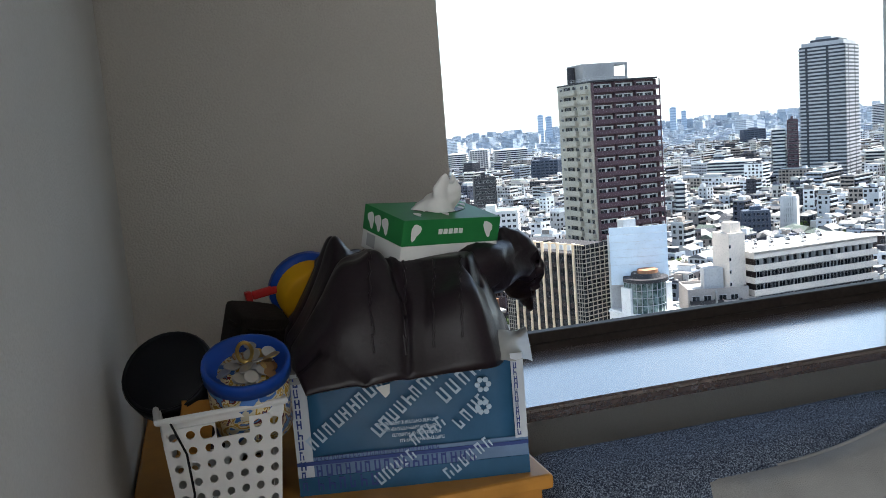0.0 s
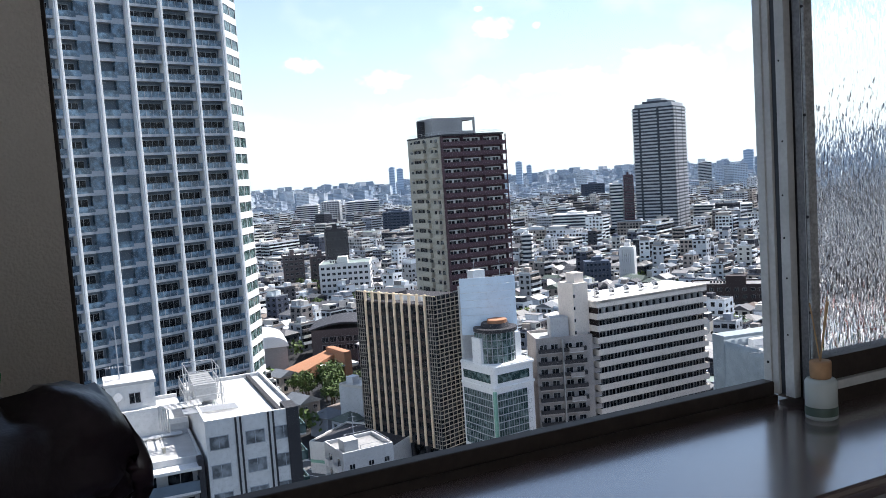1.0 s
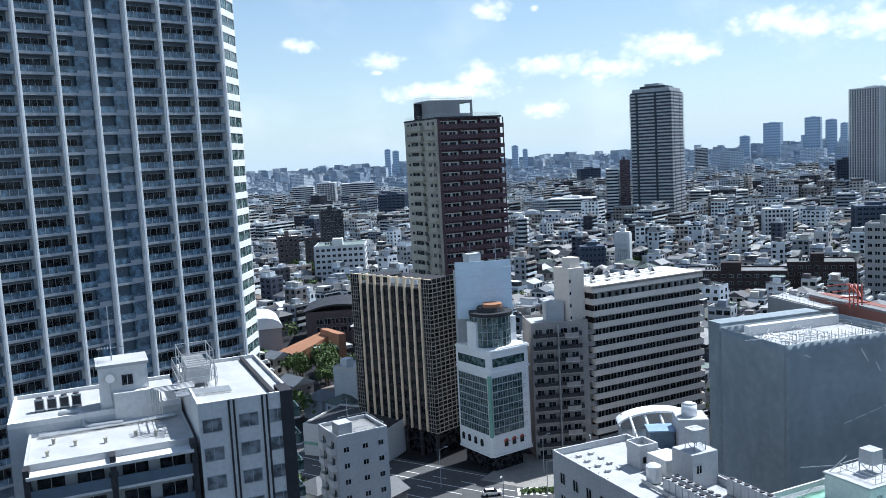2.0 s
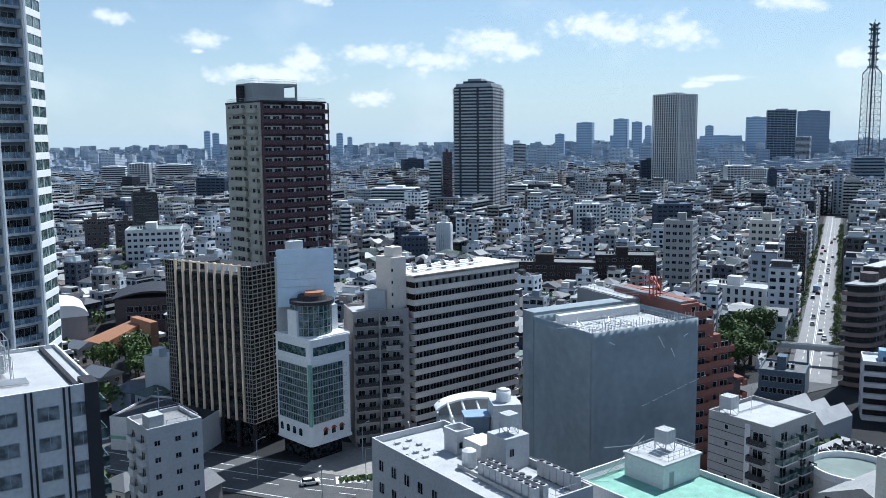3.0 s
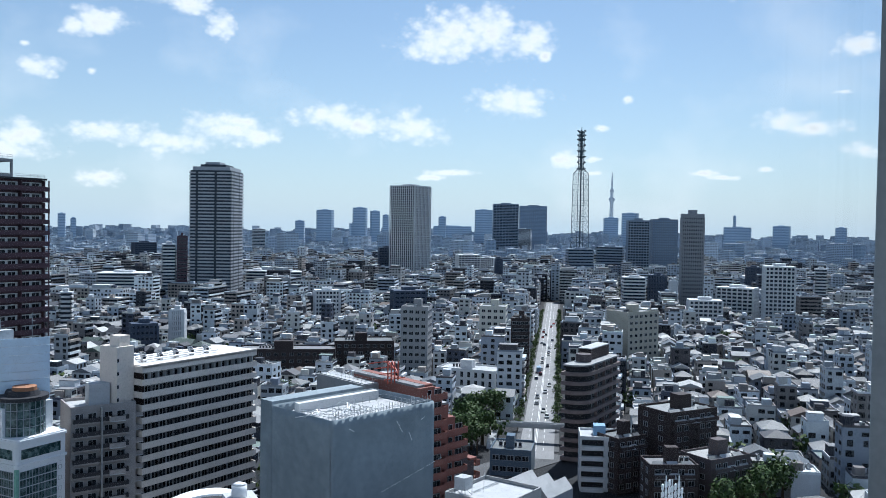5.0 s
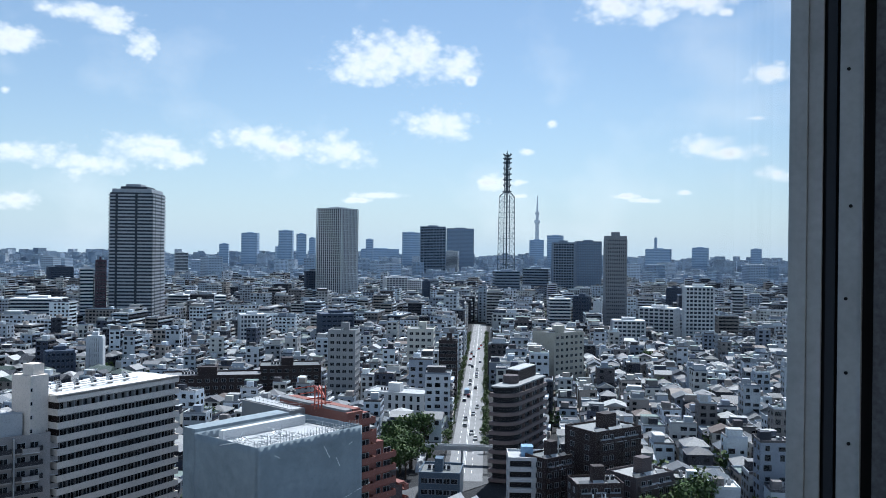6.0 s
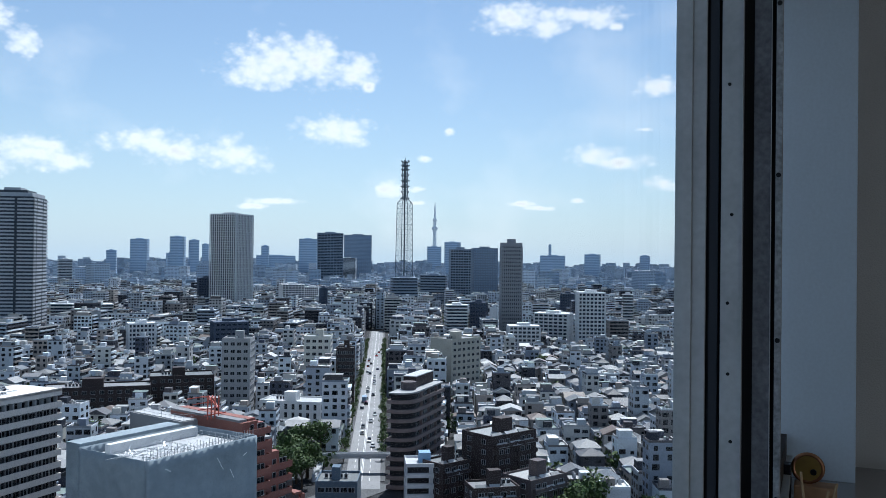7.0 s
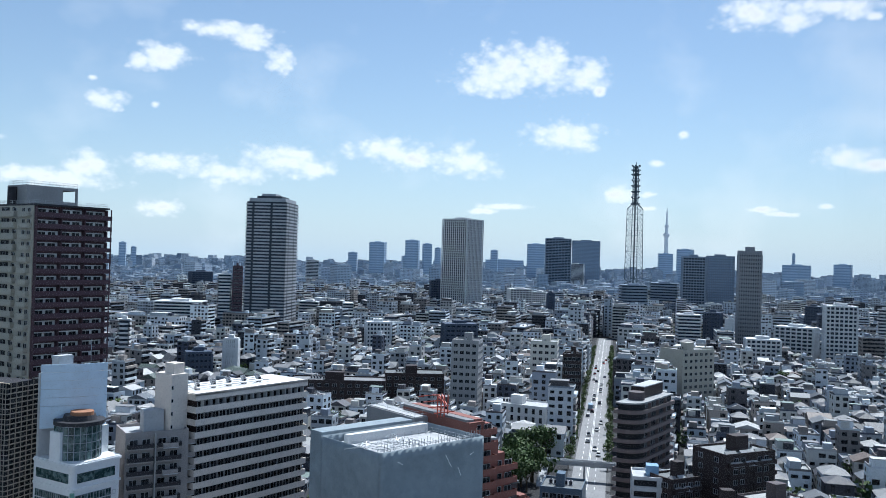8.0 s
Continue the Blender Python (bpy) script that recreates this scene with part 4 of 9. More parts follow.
# --- long building with pale balcony bands
def band_hotel():
    turn, w, d = 2.0, 35.6, 14.0
    t = thing("long_apartment_building", site(122.4, 169.8, turn), "long apartment building with continuous pale concrete balcony bands", "apartment building")
    claim(122.4, 169.8, turn, w, d)
    h = -32.4 - G
    box_part("wall", (0.9, w, 0.9, d, 0, h), m_darkbrown, t)
    box_part("roof", (0.2, w, 0.2, d, h, h + 0.35), m_flat_o, t)
    n, fh = 13, 2.95
    band = bmesh.new()
    boxb(band, -0.5, w, -0.5, -0.3, -0.25, 1.2)
    boxb(band, -0.5, -0.3, -0.3, d * 0.55, -0.25, 1.2)
    boxb(band, -0.3, w, -0.3, 0.9, 0, 0.18)
    boxb(band, w - 0.2, w, -0.3, 0.9, 0.18, 1.2)
    band = mesh_of("balcony", band, m_beige2)
    wm = win_mesh(1.9, 2.0, m_pane, m_lightgrey, 1)
    part_wall = bmesh.new()
    boxb(part_wall, -0.07, 0.07, -0.3, 0.9, 0.2, fh)
    part_wall = mesh_of("divider", part_wall, m_lightgrey)
    for f in range(n):
        z = h - fh * f - 0.95
        piece("balcony", band, t, pose(0, 0, z))
        if f:
            for i in range(16):
                u = 2.0 + i * (w - 3.4) / 15
                piece("window", wm, t, pose(u, 0.9, z + 0.3))
        else:
            for i in range(16):
                u = 2.0 + i * (w - 3.4) / 15
                piece("divider", part_wall, t, pose(u, 0, z - fh))
    box_part("podium", (1.2, w + 1.0, 0.3, d, 0, h - fh * n - 0.6), m_darkbrown, t)
    for k in range(3):
        box_part("ledge", (1.0, w + 1.2, -0.2, 0.4, 1.0 + 1.4 * k, 1.3 + 1.4 * k), m_grey, t)
    box_part("stair_tower", (-5.0, -0.52, 2.6, 9.0, 0, h + 5.0), m_beige2, t, "pale plain stair tower")
    box_part("stair_cap", (-3.8, -1.0, 3.5, 7.0, h + 5.0, h + 7.4), m_beige2, t)
    sw = win_mesh(0.6, 0.9, m_pane, m_lightgrey, 0)
    for k in range(6):
        piece("window", sw, t, pose(-4.8, 2.6, h + 1.5 - 3 * k))
    plant(t, [(4 + 1.6 * k, 5 + (k % 3) * 2.2, h + 0.35) for k in range(15)])
    bm = bmesh.new()
    for k in range(3):
        tube(bm, (3, 4 + k * 2.5, h + 1.0), (26, 4 + k * 2.5, h + 1.0), 0.25, 6)
    part("roof_pipe", bm, m_metal, t)
    box_part("roof_edge", (-0.5, w, -0.5, 0.2, h - 0.15, h + 0.5), m_beige2, t)


m_beige2 = material("pale_render", (0.70, 0.63, 0.57), 0.8, grain=2, stain=0.12, stains=0.12)
band_hotel()


# --- block wrapped in scaffold sheeting
def wrapped_block():
    turn, w, d = -8.6, 28.1, 19.5
    t = thing("wrapped_building", site(122.2, 111.1, turn), "building under repair wrapped in grey-blue scaffold sheeting", "building")
    claim(122.2, 111.1, turn, w, d, 4)
    h = -36.2 - G
    cols, rows = 16, 8

    def sheet(nm, p0, p1, nrm):
        """One side of hanging sheets, slightly billowed, lapped at each lift."""
        bm = bmesh.new()
        p0, p1, nrm = Vector(p0), Vector(p1), Vector(nrm)
        ln = (p1 - p0).length
        nc, nr = int(ln / 0.9), int(h / 1.8)
        grid = []
        for j in range(nr + 1):
            row = []
            for i in range(nc + 1):
                p = p0.lerp(p1, i / nc)
                z = h * j / nr
                v = Vector((p.x, p.y, z))
                k = 0.16 * noise.noise(Vector((p.x * 0.35, p.y * 0.35, z * 0.15))) + 0.09 * math.sin(i * math.pi / 2) ** 2 + 0.04 * noise.noise(v * 1.3)
                edge = 0.10 * max(0.0, noise.noise(Vector((i * 0.7, 0, 3.1)))) if j == nr else 0
                row.append(bm.verts.new((p.x + nrm.x * k, p.y + nrm.y * k, z + edge * 1.2)))
            grid.append(row)
        for j in range(nr):
            for i in range(nc):
                bm.faces.new((grid[j][i], grid[j][i + 1], grid[j + 1][i + 1], grid[j + 1][i]))
        ob = part(nm, bm, m_sheet, t, "grey-blue hanging sheet", True)
        md = ob.modifiers.new("thick", "SOLIDIFY")
        md.thickness = 0.05
        return ob

    sheet("sheet", (0, 0), (w, 0), (0, -1))
    sheet("sheet", (0, d), (0, 0), (-1, 0))
    sheet("sheet", (w, 0), (w, d), (1, 0))
    sheet("sheet", (w, d), (0, d), (0, 1))
    box_part("wall", (1.2, w - 1.2, 1.2, d - 1.2, 0, h - 2.6), m_grey, t)
    box_part("rear_sheet", (0.4, w - 3.0, d + 0.3, d + 4.5, 0, h + 0.6), m_sheet, t, "further strip of grey-blue sheeting behind")
    box_part("roof", (0.8, w - 0.8, 1.0, d - 0.8, h - 2.6, h - 1.6), m_roofwhite, t, "bright white roof surface")
    box_part("roof_upstand", (4, w - 2, d - 4.0, d - 2.5, h - 1.6, h + 0.3), m_white, t)
    # scaffold tubes above the sheet
    bm = bmesh.new()
    for i in range(18):
        x = 0.6 + i * (w - 1.2) / 17
        for y in (0.5, 1.4):
            tube(bm, (x, y, h - 2), (x, y, h + 0.9 + 0.3 * (i % 3)), 0.05, 4)
    for y in (0.5, 1.4):
        for z in (h - 0.8, h + 0.3):
            tube(bm, (0.3, y, z), (w - 0.3, y, z), 0.05, 4)
    part("scaffold_tubes", bm, m_metal, t)
    bm = bmesh.new()
    rnd = random.Random(5)
    for i in range(60):
        x, y = rnd.uniform(0.5, 12), rnd.uniform(1.5, 9)
        a = rnd.uniform(0, 3.1)
        l = rnd.uniform(1.5, 4)
        z = h - 1.2 + rnd.uniform(0, 1.6)
        tube(bm, (x, y, z), (x + l * math.cos(a), y + l * math.sin(a) * 0.6, z + rnd.uniform(-0.1, 0.8)), 0.07, 4)
    rail(bm, 0.8, 13, 1.8, 10, h - 1.6, 1.8, 1.5)
    part("scaffold_stack", bm, m_metal, t, "jumble of pale scaffold tubes and boards")
    bm = bmesh.new()
    rail(bm, 14, w - 2, 2.0, 14, h - 1.6, 1.3, 1.8)
    part("railing", bm, m_metal, t)
    # torn pale patches along a lap line
    bm = bmesh.new()
    for k in range(26):
        x = 13 + k * 0.68
        z = h - 16.5 + k * 0.15
        if k % 5 != 3:
            boxb(bm, x, x + 0.5, -0.27, -0.24, z, z + 0.12)
    part("lap_tape", bm, m_whitepaint, t, "pale worn lap line")
    for x, z, ln, tilt in ((17.0, h - 2.6, 3.2, -58), (20.5, h - 5.5, 2.2, -64), (4.2, h - 2.2, 1.6, -30), (24.0, h - 3.4, 1.2, 20)):
        bm = bmesh.new()
        for k in range(4):
            boxb(bm, ln * k / 4, ln * (k + 0.8) / 4, -0.29, -0.26, -0.09 + 0.05 * (k % 2), 0.07 + 0.05 * (k % 2))
        ob = part("torn_sheet", bm, m_whitepaint, t, "pale torn edge of sheeting")
        ob.matrix_basis = pose(x, 0, z, 0, -tilt, 0)



wrapped_block()


# --- red-brown stepped apartment block behind it
def stepped_block():
    turn = -13.0
    x0, y0 = 154.0, 114.5
    t = thing("stepped_apartment_building", site(x0, y0, turn), "stepped red-brown apartment building with wide balconies", "apartment building")
    claim(x0, y0, turn, 18, 30, 3)
    h = -35.0 - G
    m = 8
    bal = balcony_mesh(7.2, 1.4, 1.1, 0.3, [m_red, m_red])
    wm = win_mesh(2.2, 2.0, m_pane, m_lightgrey, 1)
    for i in range(m):
        hi = h - max(0, i - 2) * 3.6 - (1.2 if i > 1 else 0)
        box_part("wall", (i * 2.4, i * 2.4 + 2.38, -1.0 + i * 0.3, 24, 0, hi), m_red if i < 6 else m_brown, t)
        box_part("roof", (i * 2.4 + 0.1, i * 2.4 + 2.3, 0, 24, hi, hi + 0.5), m_red if i % 3 else m_flat_o, t)
    for f in range(12):
        z = h - 3.0 * (f + 1)
        for k, u in enumerate((4.0, 11.5)):
            if z + 3 < h - k * 12 + 4:
                piece("balcony", bal, t, pose(u, -1.0 + 0.3 * u / 2.4, z))
                piece("window", wm, t, pose(u - 1.5, -1.0 + 0.3 * (u - 2) / 2.4, z + 0.3))
                piece("window", wm, t, pose(u + 1.6, -1.0 + 0.3 * (u - 2) / 2.4, z + 0.3))
        for v in (4, 12):
            hh = 19.2
            if z < h - 18 + f * 0:
                piece("balcony", bal, t, face_at("R", v, z, hh, 24))
        zz = z
        for i in range(2, m):
            if h - max(0, i - 2) * 3.6 - 1.2 < zz + 3 and h - max(0, i - 3) * 3.6 - 1.2 > zz:
                piece("balcony", bal, t, pose(i * 2.4, 8, zz, 0, 0, 90))
    bm = bmesh.new()
    for k in range(4):
        tube(bm, (-2 + k, 8, h), (-2 + k, 8, h + 5), 0.15, 4)
        tube(bm, (-2 + k, 8, h + 5 - k), (1 + k, 14, h + 4), 0.15, 4)
        tube(bm, (-3, 8 + k * 2, h + 1 + k), (3, 8 + k * 2, h + 1 + k), 0.15, 4)
    part("roof_frame", bm, m_redsteel, t, "red painted roof frame")
    box_part("rear_roof", (-4, 1, 14, 34, 0, h - 1.0), m_grey, t)
    box_part("rear_roof_sheet", (-3.6, 0.6, 14.4, 33.6, h - 1.0, h - 0.8), m_roofwhite, t)
    bm = bmesh.new()
    rail(bm, -3.6, 0.6, 14.4, 33.6, h - 0.8, 1.3)
    part("railing", bm, m_metal, t)


stepped_block()


# --- maroon and beige tower
def maroon_tower():
    turn, w, d = 3.0, 21.0, 21.0
    t = thing("apartment_tower", site(111.8, 229.2, turn), "tall apartment tower of maroon and beige tile", "apartment tower")
    claim(113, 228.6, turn, w, d)
    h = 12.3 - G
    box_part("wall", (0, w, 0, d, 0, h), m_maroon, t)
    box_part("side_wall", (-0.25, 0, -0.05, d, 0, h + 0.1), m_beige, t, "beige tiled side")
    box_part("roof", (-0.3, w + 0.4, -1.6, d + 0.3, h, h + 0.5), m_charcoal, t)
    fh, n = 3.04, 28
    bal = bmesh.new()
    boxb(bal, 0, w, -1.5, 0, 0, 0.2)
    boxb(bal, 0, w, -1.5, -1.38, 0.2, 1.35)
    for u in (0, 7, 14, 20.8):
        boxb(bal, u, u + 0.2, -1.38, 0, 0.2, 2.9)
    bal = mesh_of("balcony", bal, m_maroon)
    end = bmesh.new()
    boxb(end, w, w + 1.3, -1.5, 3.0, 0, 1.2)
    end = mesh_of("balcony", end, m_maroon)
    sideb = balcony_mesh(9.5, 1.1, 1.35, 0.25, [m_beige, m_beige])
    # flat dark strips paint the shade above each side balcony
    recess = bmesh.new()
    boxb(recess, -3.6, 0.6, -0.05, 0, 1.4, 2.6)
    boxb(recess, 2.2, 3.6, -0.05, 0, 1.4, 2.6)
    recess = mesh_of("recess_shade_strip", recess, m_recess_shade)
    sideb2 = balcony_mesh(5.0, 1.1, 1.1, 0.25, [m_beige, m_beige])
    wm = win_mesh(2.3, 1.9, m_pane, m_white, 1)
    ws = win_mesh(1.6, 1.3, m_pane, m_lightgrey, 1)
    wall = bmesh.new()
    for u in (3.5, 10.5, 17.5):
        boxb(wall, u - 3.2, u + 3.2, -0.06, 0, 0.2, 2.4)
    wall = mesh_of("wall_panel", wall, m_white)
    for f in range(n):
        z = h - fh * (f + 1)
        if f < 18:
            piece("balcony", bal, t, pose(0, 0, z))
            piece("wall_panel", wall, t, pose(0, 0, z))
            piece("balcony", end, t, pose(0, 0, z))
            for u in (2.0, 4.9, 9.0, 11.9, 16.0, 18.9):
                piece("window", wm, t, pose(u, -0.06, z + 0.3))
            piece("balcony", sideb, t, face_at("L", 13, z, w, d, 0.25))
            piece("recess_shade_strip", recess, t, face_at("L", 13, z, w, d, 0.25))
            piece("balcony", sideb2, t, face_at("L", 3.6, z, w, d, 0.25))
            for u in (2.2, 5.0, 9.5, 14.5, 18.5):
                piece("window", ws, t, face_at("L", u, z + 1.1, w, d, 0.25))
    bm = bmesh.new()
    for f in range(18, n):
        boxb(bm, 0, w, -1.5, 0, h - fh * (f + 1), h - fh * (f + 1) + 1.25)
    part("balcony_bands", bm, m_maroon, t)
    for y in (-1.45, 1.4):
        box_part("corner_post", (w + 0.95, w + 1.25, y, y + 0.25, 0, h), m_maroon, t)
    ph = bmesh.new()
    boxb(ph, 2.0, 12.0, 8, 18, h + 0.5, h + 6.0)
    part("penthouse", ph, m_grey, t)
    bm = bmesh.new()
    for a in ((12.0, 12.6, 8, 8.5), (16.6, 17.2, 8, 8.5), (12.0, 12.4, 17, 17.5), (16.6, 17.2, 17, 17.5)):
        boxb(bm, *a, h + 0.5, h + 5.2)
    boxb(bm, 12.0, 17.2, 8, 17.5, h + 5.2, h + 6.0)
    boxb(bm, 12.0, 17.2, 8.1, 8.4, h + 0.5, h + 1.9)
    part("penthouse_frame", bm, m_grey, t, "open concrete roof frame")
    bm = bmesh.new()
    tube(bm, (1.2, 14, h + 0.5), (1.2, 14, h + 5.4), 1.3, 12)
    part("water_tank", bm, m_charcoal, t, "dark cylindrical tank")
    bm = bmesh.new()
    rail(bm, 2.0, 17.0, 8, 17.5, h + 6.0, 1.2, 2.0)
    rail(bm, 0.2, 20.8, -1.2, 20.6, h + 0.5, 1.0, 2.0)
    part("railing", bm, m_metal, t)


maroon_tower()


# --- towers in the middle distance
def banded_tower(name, label, x, y, turn, w, d, top, fh, mat, dark, cap=4.0, cuts=(), rise=0.55, piers=0, crown=False):
    """A tower of floor bands over dark glass; cuts: dark upright slots across a side, as shares of it; piers: upright posts a side."""
    t = thing(name, site(x, y, turn), label, "skyscraper")
    claim(x, y, turn, w, d, 6)
    h = top - G
    box_part("wall", (0.9, w - 0.9, 0.9, d - 0.9, 0, h - cap), dark, t)
    band = bmesh.new()
    stops = [0.0] + [q for c in cuts for q in (c - 0.03, c + 0.03)] + [1.0]
    for a, b in zip(stops[0::2], stops[1::2]):
        boxb(band, w * a, w * b, 0, 1.2, 0, fh * rise)
        boxb(band, w * a, w * b, d - 1.2, d, 0, fh * rise)
        boxb(band, 0, 1.2, d * a, d * b, 0, fh * rise)
        boxb(band, w - 1.2, w, d * a, d * b, 0, fh * rise)
    band = mesh_of("band", band, mat)
    n = int((h - cap) / fh)
    for f in range(n):
        piece("band", band, t, pose(0, 0, h - cap - fh * (f + 1)))
    if piers:
        pm = bmesh.new()
        boxb(pm, -0.42, 0.42, -0.3, 0.9, 0, h - cap)
        pm = mesh_of("pier", pm, mat)
        for i in range(piers + 1):
            piece("pier", pm, t, pose(w * i / piers, 0, 0))
            piece("pier", pm, t, pose(0, d * i / piers, 0, 0, 0, -90))
            piece("pier", pm, t, pose(w, d * i / piers, 0, 0, 0, 90))
    if not crown:
        box_part("roof", (0, w, 0, d, h - cap, h - cap * 0.4), mat, t)
        box_part("roof_plant", (w * 0.3, w * 0.7, d * 0.3, d * 0.7, h - cap * 0.4, h + 1.2), mat, t)
        return t
    box_part("crown", (w * 0.06, w * 0.94, d * 0.06, d * 0.94, h - cap, h - cap * 0.3), mat, t)
    box_part("crown_recess", (w * 0.2, w * 0.8, d * 0.2, d * 0.8, h - cap * 0.3, h + 1.0), dark, t)
    box_part("crown_top", (w * 0.28, w * 0.62, d * 0.3, d * 0.7, h + 1.0, h + 3.5), mat, t)
    return t


m_band = material("pale_band_concrete", (0.62, 0.63, 0.64), 0.8, grain=1, stain=0.1)
m_fardark = material("blue_grey_glazing", (0.23, 0.28, 0.35), 0.5, grain=0.5, stain=0.05)
m_nightglass = glass_front("night_blue_pane", (0.010, 0.018, 0.030), 0.12, 0.12)
m_towerglass = material("grey_blue_recess", (0.045, 0.055, 0.072), 0.4, grain=0.5, stain=0.05)
m_greyband = material("grey_band_concrete", (0.40, 0.42, 0.45), 0.8, grain=1, stain=0.1)
m_navy = material("navy_cladding", (0.07, 0.09, 0.13), 0.6, grain=0.6, stain=0.08)
m_slim = material("beige_grey_panel", (0.27, 0.28, 0.30), 0.7, grain=0.6, stain=0.08)
# distance haze is put into the pale blue base colours of these two
m_hazeclad = material("haze_tinted_cladding", (0.44, 0.54, 0.66), 0.7, grain=0.3, stain=0.05)
m_hazeglass = material("haze_tinted_curtain_wall", (0.30, 0.39, 0.51), 0.4, grain=0.3, stain=0.05)
banded_tower("grey_tower", "tall grey residential tower with pale horizontal bands", 522.0, 658.2, -56, 40, 45, 55.0, 3.1, m_greyband, m_towerglass, 5.0, (0.18, 0.62), 0.48, 0, True)
banded_tower("slab_tower", "pale banded slab building beside a grey tower", 502.8, 672.9, -37, 13.2, 14, -18.5, 3.1, m_band, m_nightglass, 2.0, (), 0.5)
banded_tower("lattice_tower", "dark tower with a pale grid facade", 914.6, 690.9, 4, 41.8, 39.4, 56.0, 3.2, m_band, m_nightglass, 2.5, (), 0.24, 12)
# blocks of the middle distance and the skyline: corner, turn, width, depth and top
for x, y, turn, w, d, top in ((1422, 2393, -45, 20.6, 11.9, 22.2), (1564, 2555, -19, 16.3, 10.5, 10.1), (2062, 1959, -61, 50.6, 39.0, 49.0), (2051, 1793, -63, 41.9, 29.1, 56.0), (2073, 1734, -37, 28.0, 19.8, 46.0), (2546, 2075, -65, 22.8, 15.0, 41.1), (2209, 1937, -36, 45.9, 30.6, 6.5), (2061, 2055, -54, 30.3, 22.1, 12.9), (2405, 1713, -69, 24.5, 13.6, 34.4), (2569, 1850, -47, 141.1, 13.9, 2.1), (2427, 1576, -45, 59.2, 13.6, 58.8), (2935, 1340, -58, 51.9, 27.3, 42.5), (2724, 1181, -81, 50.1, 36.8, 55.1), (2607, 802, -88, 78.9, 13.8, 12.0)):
    banded_tower("far_tower", "distant tower block on the skyline, coloured with blue haze", x, y, turn, w, d, top, 8.0, m_hazeclad, m_hazeglass, 3.0, (), 0.55, 0)
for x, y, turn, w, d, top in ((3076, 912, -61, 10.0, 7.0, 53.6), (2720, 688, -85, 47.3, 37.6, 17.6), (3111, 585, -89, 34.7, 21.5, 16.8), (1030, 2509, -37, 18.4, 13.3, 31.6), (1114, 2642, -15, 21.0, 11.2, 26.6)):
    banded_tower("far_tower", "distant tower block on the skyline, coloured with blue haze", x, y, turn, w, d, top, 8.0, m_hazeclad, m_hazeglass, 3.0, (), 0.55, 0)
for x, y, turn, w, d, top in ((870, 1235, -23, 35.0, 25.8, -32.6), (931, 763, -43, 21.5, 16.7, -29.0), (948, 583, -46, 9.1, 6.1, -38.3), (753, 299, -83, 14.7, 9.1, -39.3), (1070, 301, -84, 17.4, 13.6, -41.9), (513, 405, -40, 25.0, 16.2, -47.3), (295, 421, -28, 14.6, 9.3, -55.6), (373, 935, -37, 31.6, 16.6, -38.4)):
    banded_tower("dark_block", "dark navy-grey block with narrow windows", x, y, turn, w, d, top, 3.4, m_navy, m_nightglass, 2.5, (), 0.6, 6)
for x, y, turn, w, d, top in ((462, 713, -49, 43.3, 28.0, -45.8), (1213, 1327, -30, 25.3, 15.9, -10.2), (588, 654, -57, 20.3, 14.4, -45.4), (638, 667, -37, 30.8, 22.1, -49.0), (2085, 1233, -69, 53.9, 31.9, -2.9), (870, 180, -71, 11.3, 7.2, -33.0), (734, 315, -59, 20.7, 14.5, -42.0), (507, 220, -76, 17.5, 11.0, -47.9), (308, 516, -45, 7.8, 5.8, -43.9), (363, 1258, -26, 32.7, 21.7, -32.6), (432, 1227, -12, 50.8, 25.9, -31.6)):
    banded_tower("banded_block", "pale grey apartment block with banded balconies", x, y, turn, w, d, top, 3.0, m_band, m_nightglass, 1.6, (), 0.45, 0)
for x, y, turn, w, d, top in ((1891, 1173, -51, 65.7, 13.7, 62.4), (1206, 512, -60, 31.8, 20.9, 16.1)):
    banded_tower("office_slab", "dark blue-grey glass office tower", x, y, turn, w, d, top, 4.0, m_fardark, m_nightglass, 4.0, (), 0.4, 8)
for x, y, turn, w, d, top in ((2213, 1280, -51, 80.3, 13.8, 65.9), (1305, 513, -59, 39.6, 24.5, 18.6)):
    banded_tower("office_slab", "blue-grey office tower with fine upright lines, its glazing tinted for haze", x, y, turn, w, d, top, 4.0, m_fardark, m_hazeglass, 3.0, (), 0.35, 14)
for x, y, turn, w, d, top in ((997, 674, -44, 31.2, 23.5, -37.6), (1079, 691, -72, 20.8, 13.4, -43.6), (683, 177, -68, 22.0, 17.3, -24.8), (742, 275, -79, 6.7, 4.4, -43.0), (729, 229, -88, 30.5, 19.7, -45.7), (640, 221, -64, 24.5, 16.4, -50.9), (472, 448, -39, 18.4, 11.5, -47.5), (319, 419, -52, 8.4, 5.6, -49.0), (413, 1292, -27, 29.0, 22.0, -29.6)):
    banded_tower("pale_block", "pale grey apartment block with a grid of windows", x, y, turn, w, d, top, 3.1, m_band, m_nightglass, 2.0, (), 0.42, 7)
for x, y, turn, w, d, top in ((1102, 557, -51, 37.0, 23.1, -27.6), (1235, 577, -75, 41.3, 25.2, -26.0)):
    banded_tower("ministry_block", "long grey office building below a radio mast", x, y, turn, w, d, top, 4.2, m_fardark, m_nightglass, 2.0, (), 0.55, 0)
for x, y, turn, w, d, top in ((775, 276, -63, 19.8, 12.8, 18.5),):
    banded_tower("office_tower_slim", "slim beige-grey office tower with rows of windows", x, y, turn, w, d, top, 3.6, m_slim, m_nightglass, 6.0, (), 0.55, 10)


m_mast = material("blue_grey_mast_steel", (0.085, 0.115, 0.14), 0.5, 0.2, grain=2)


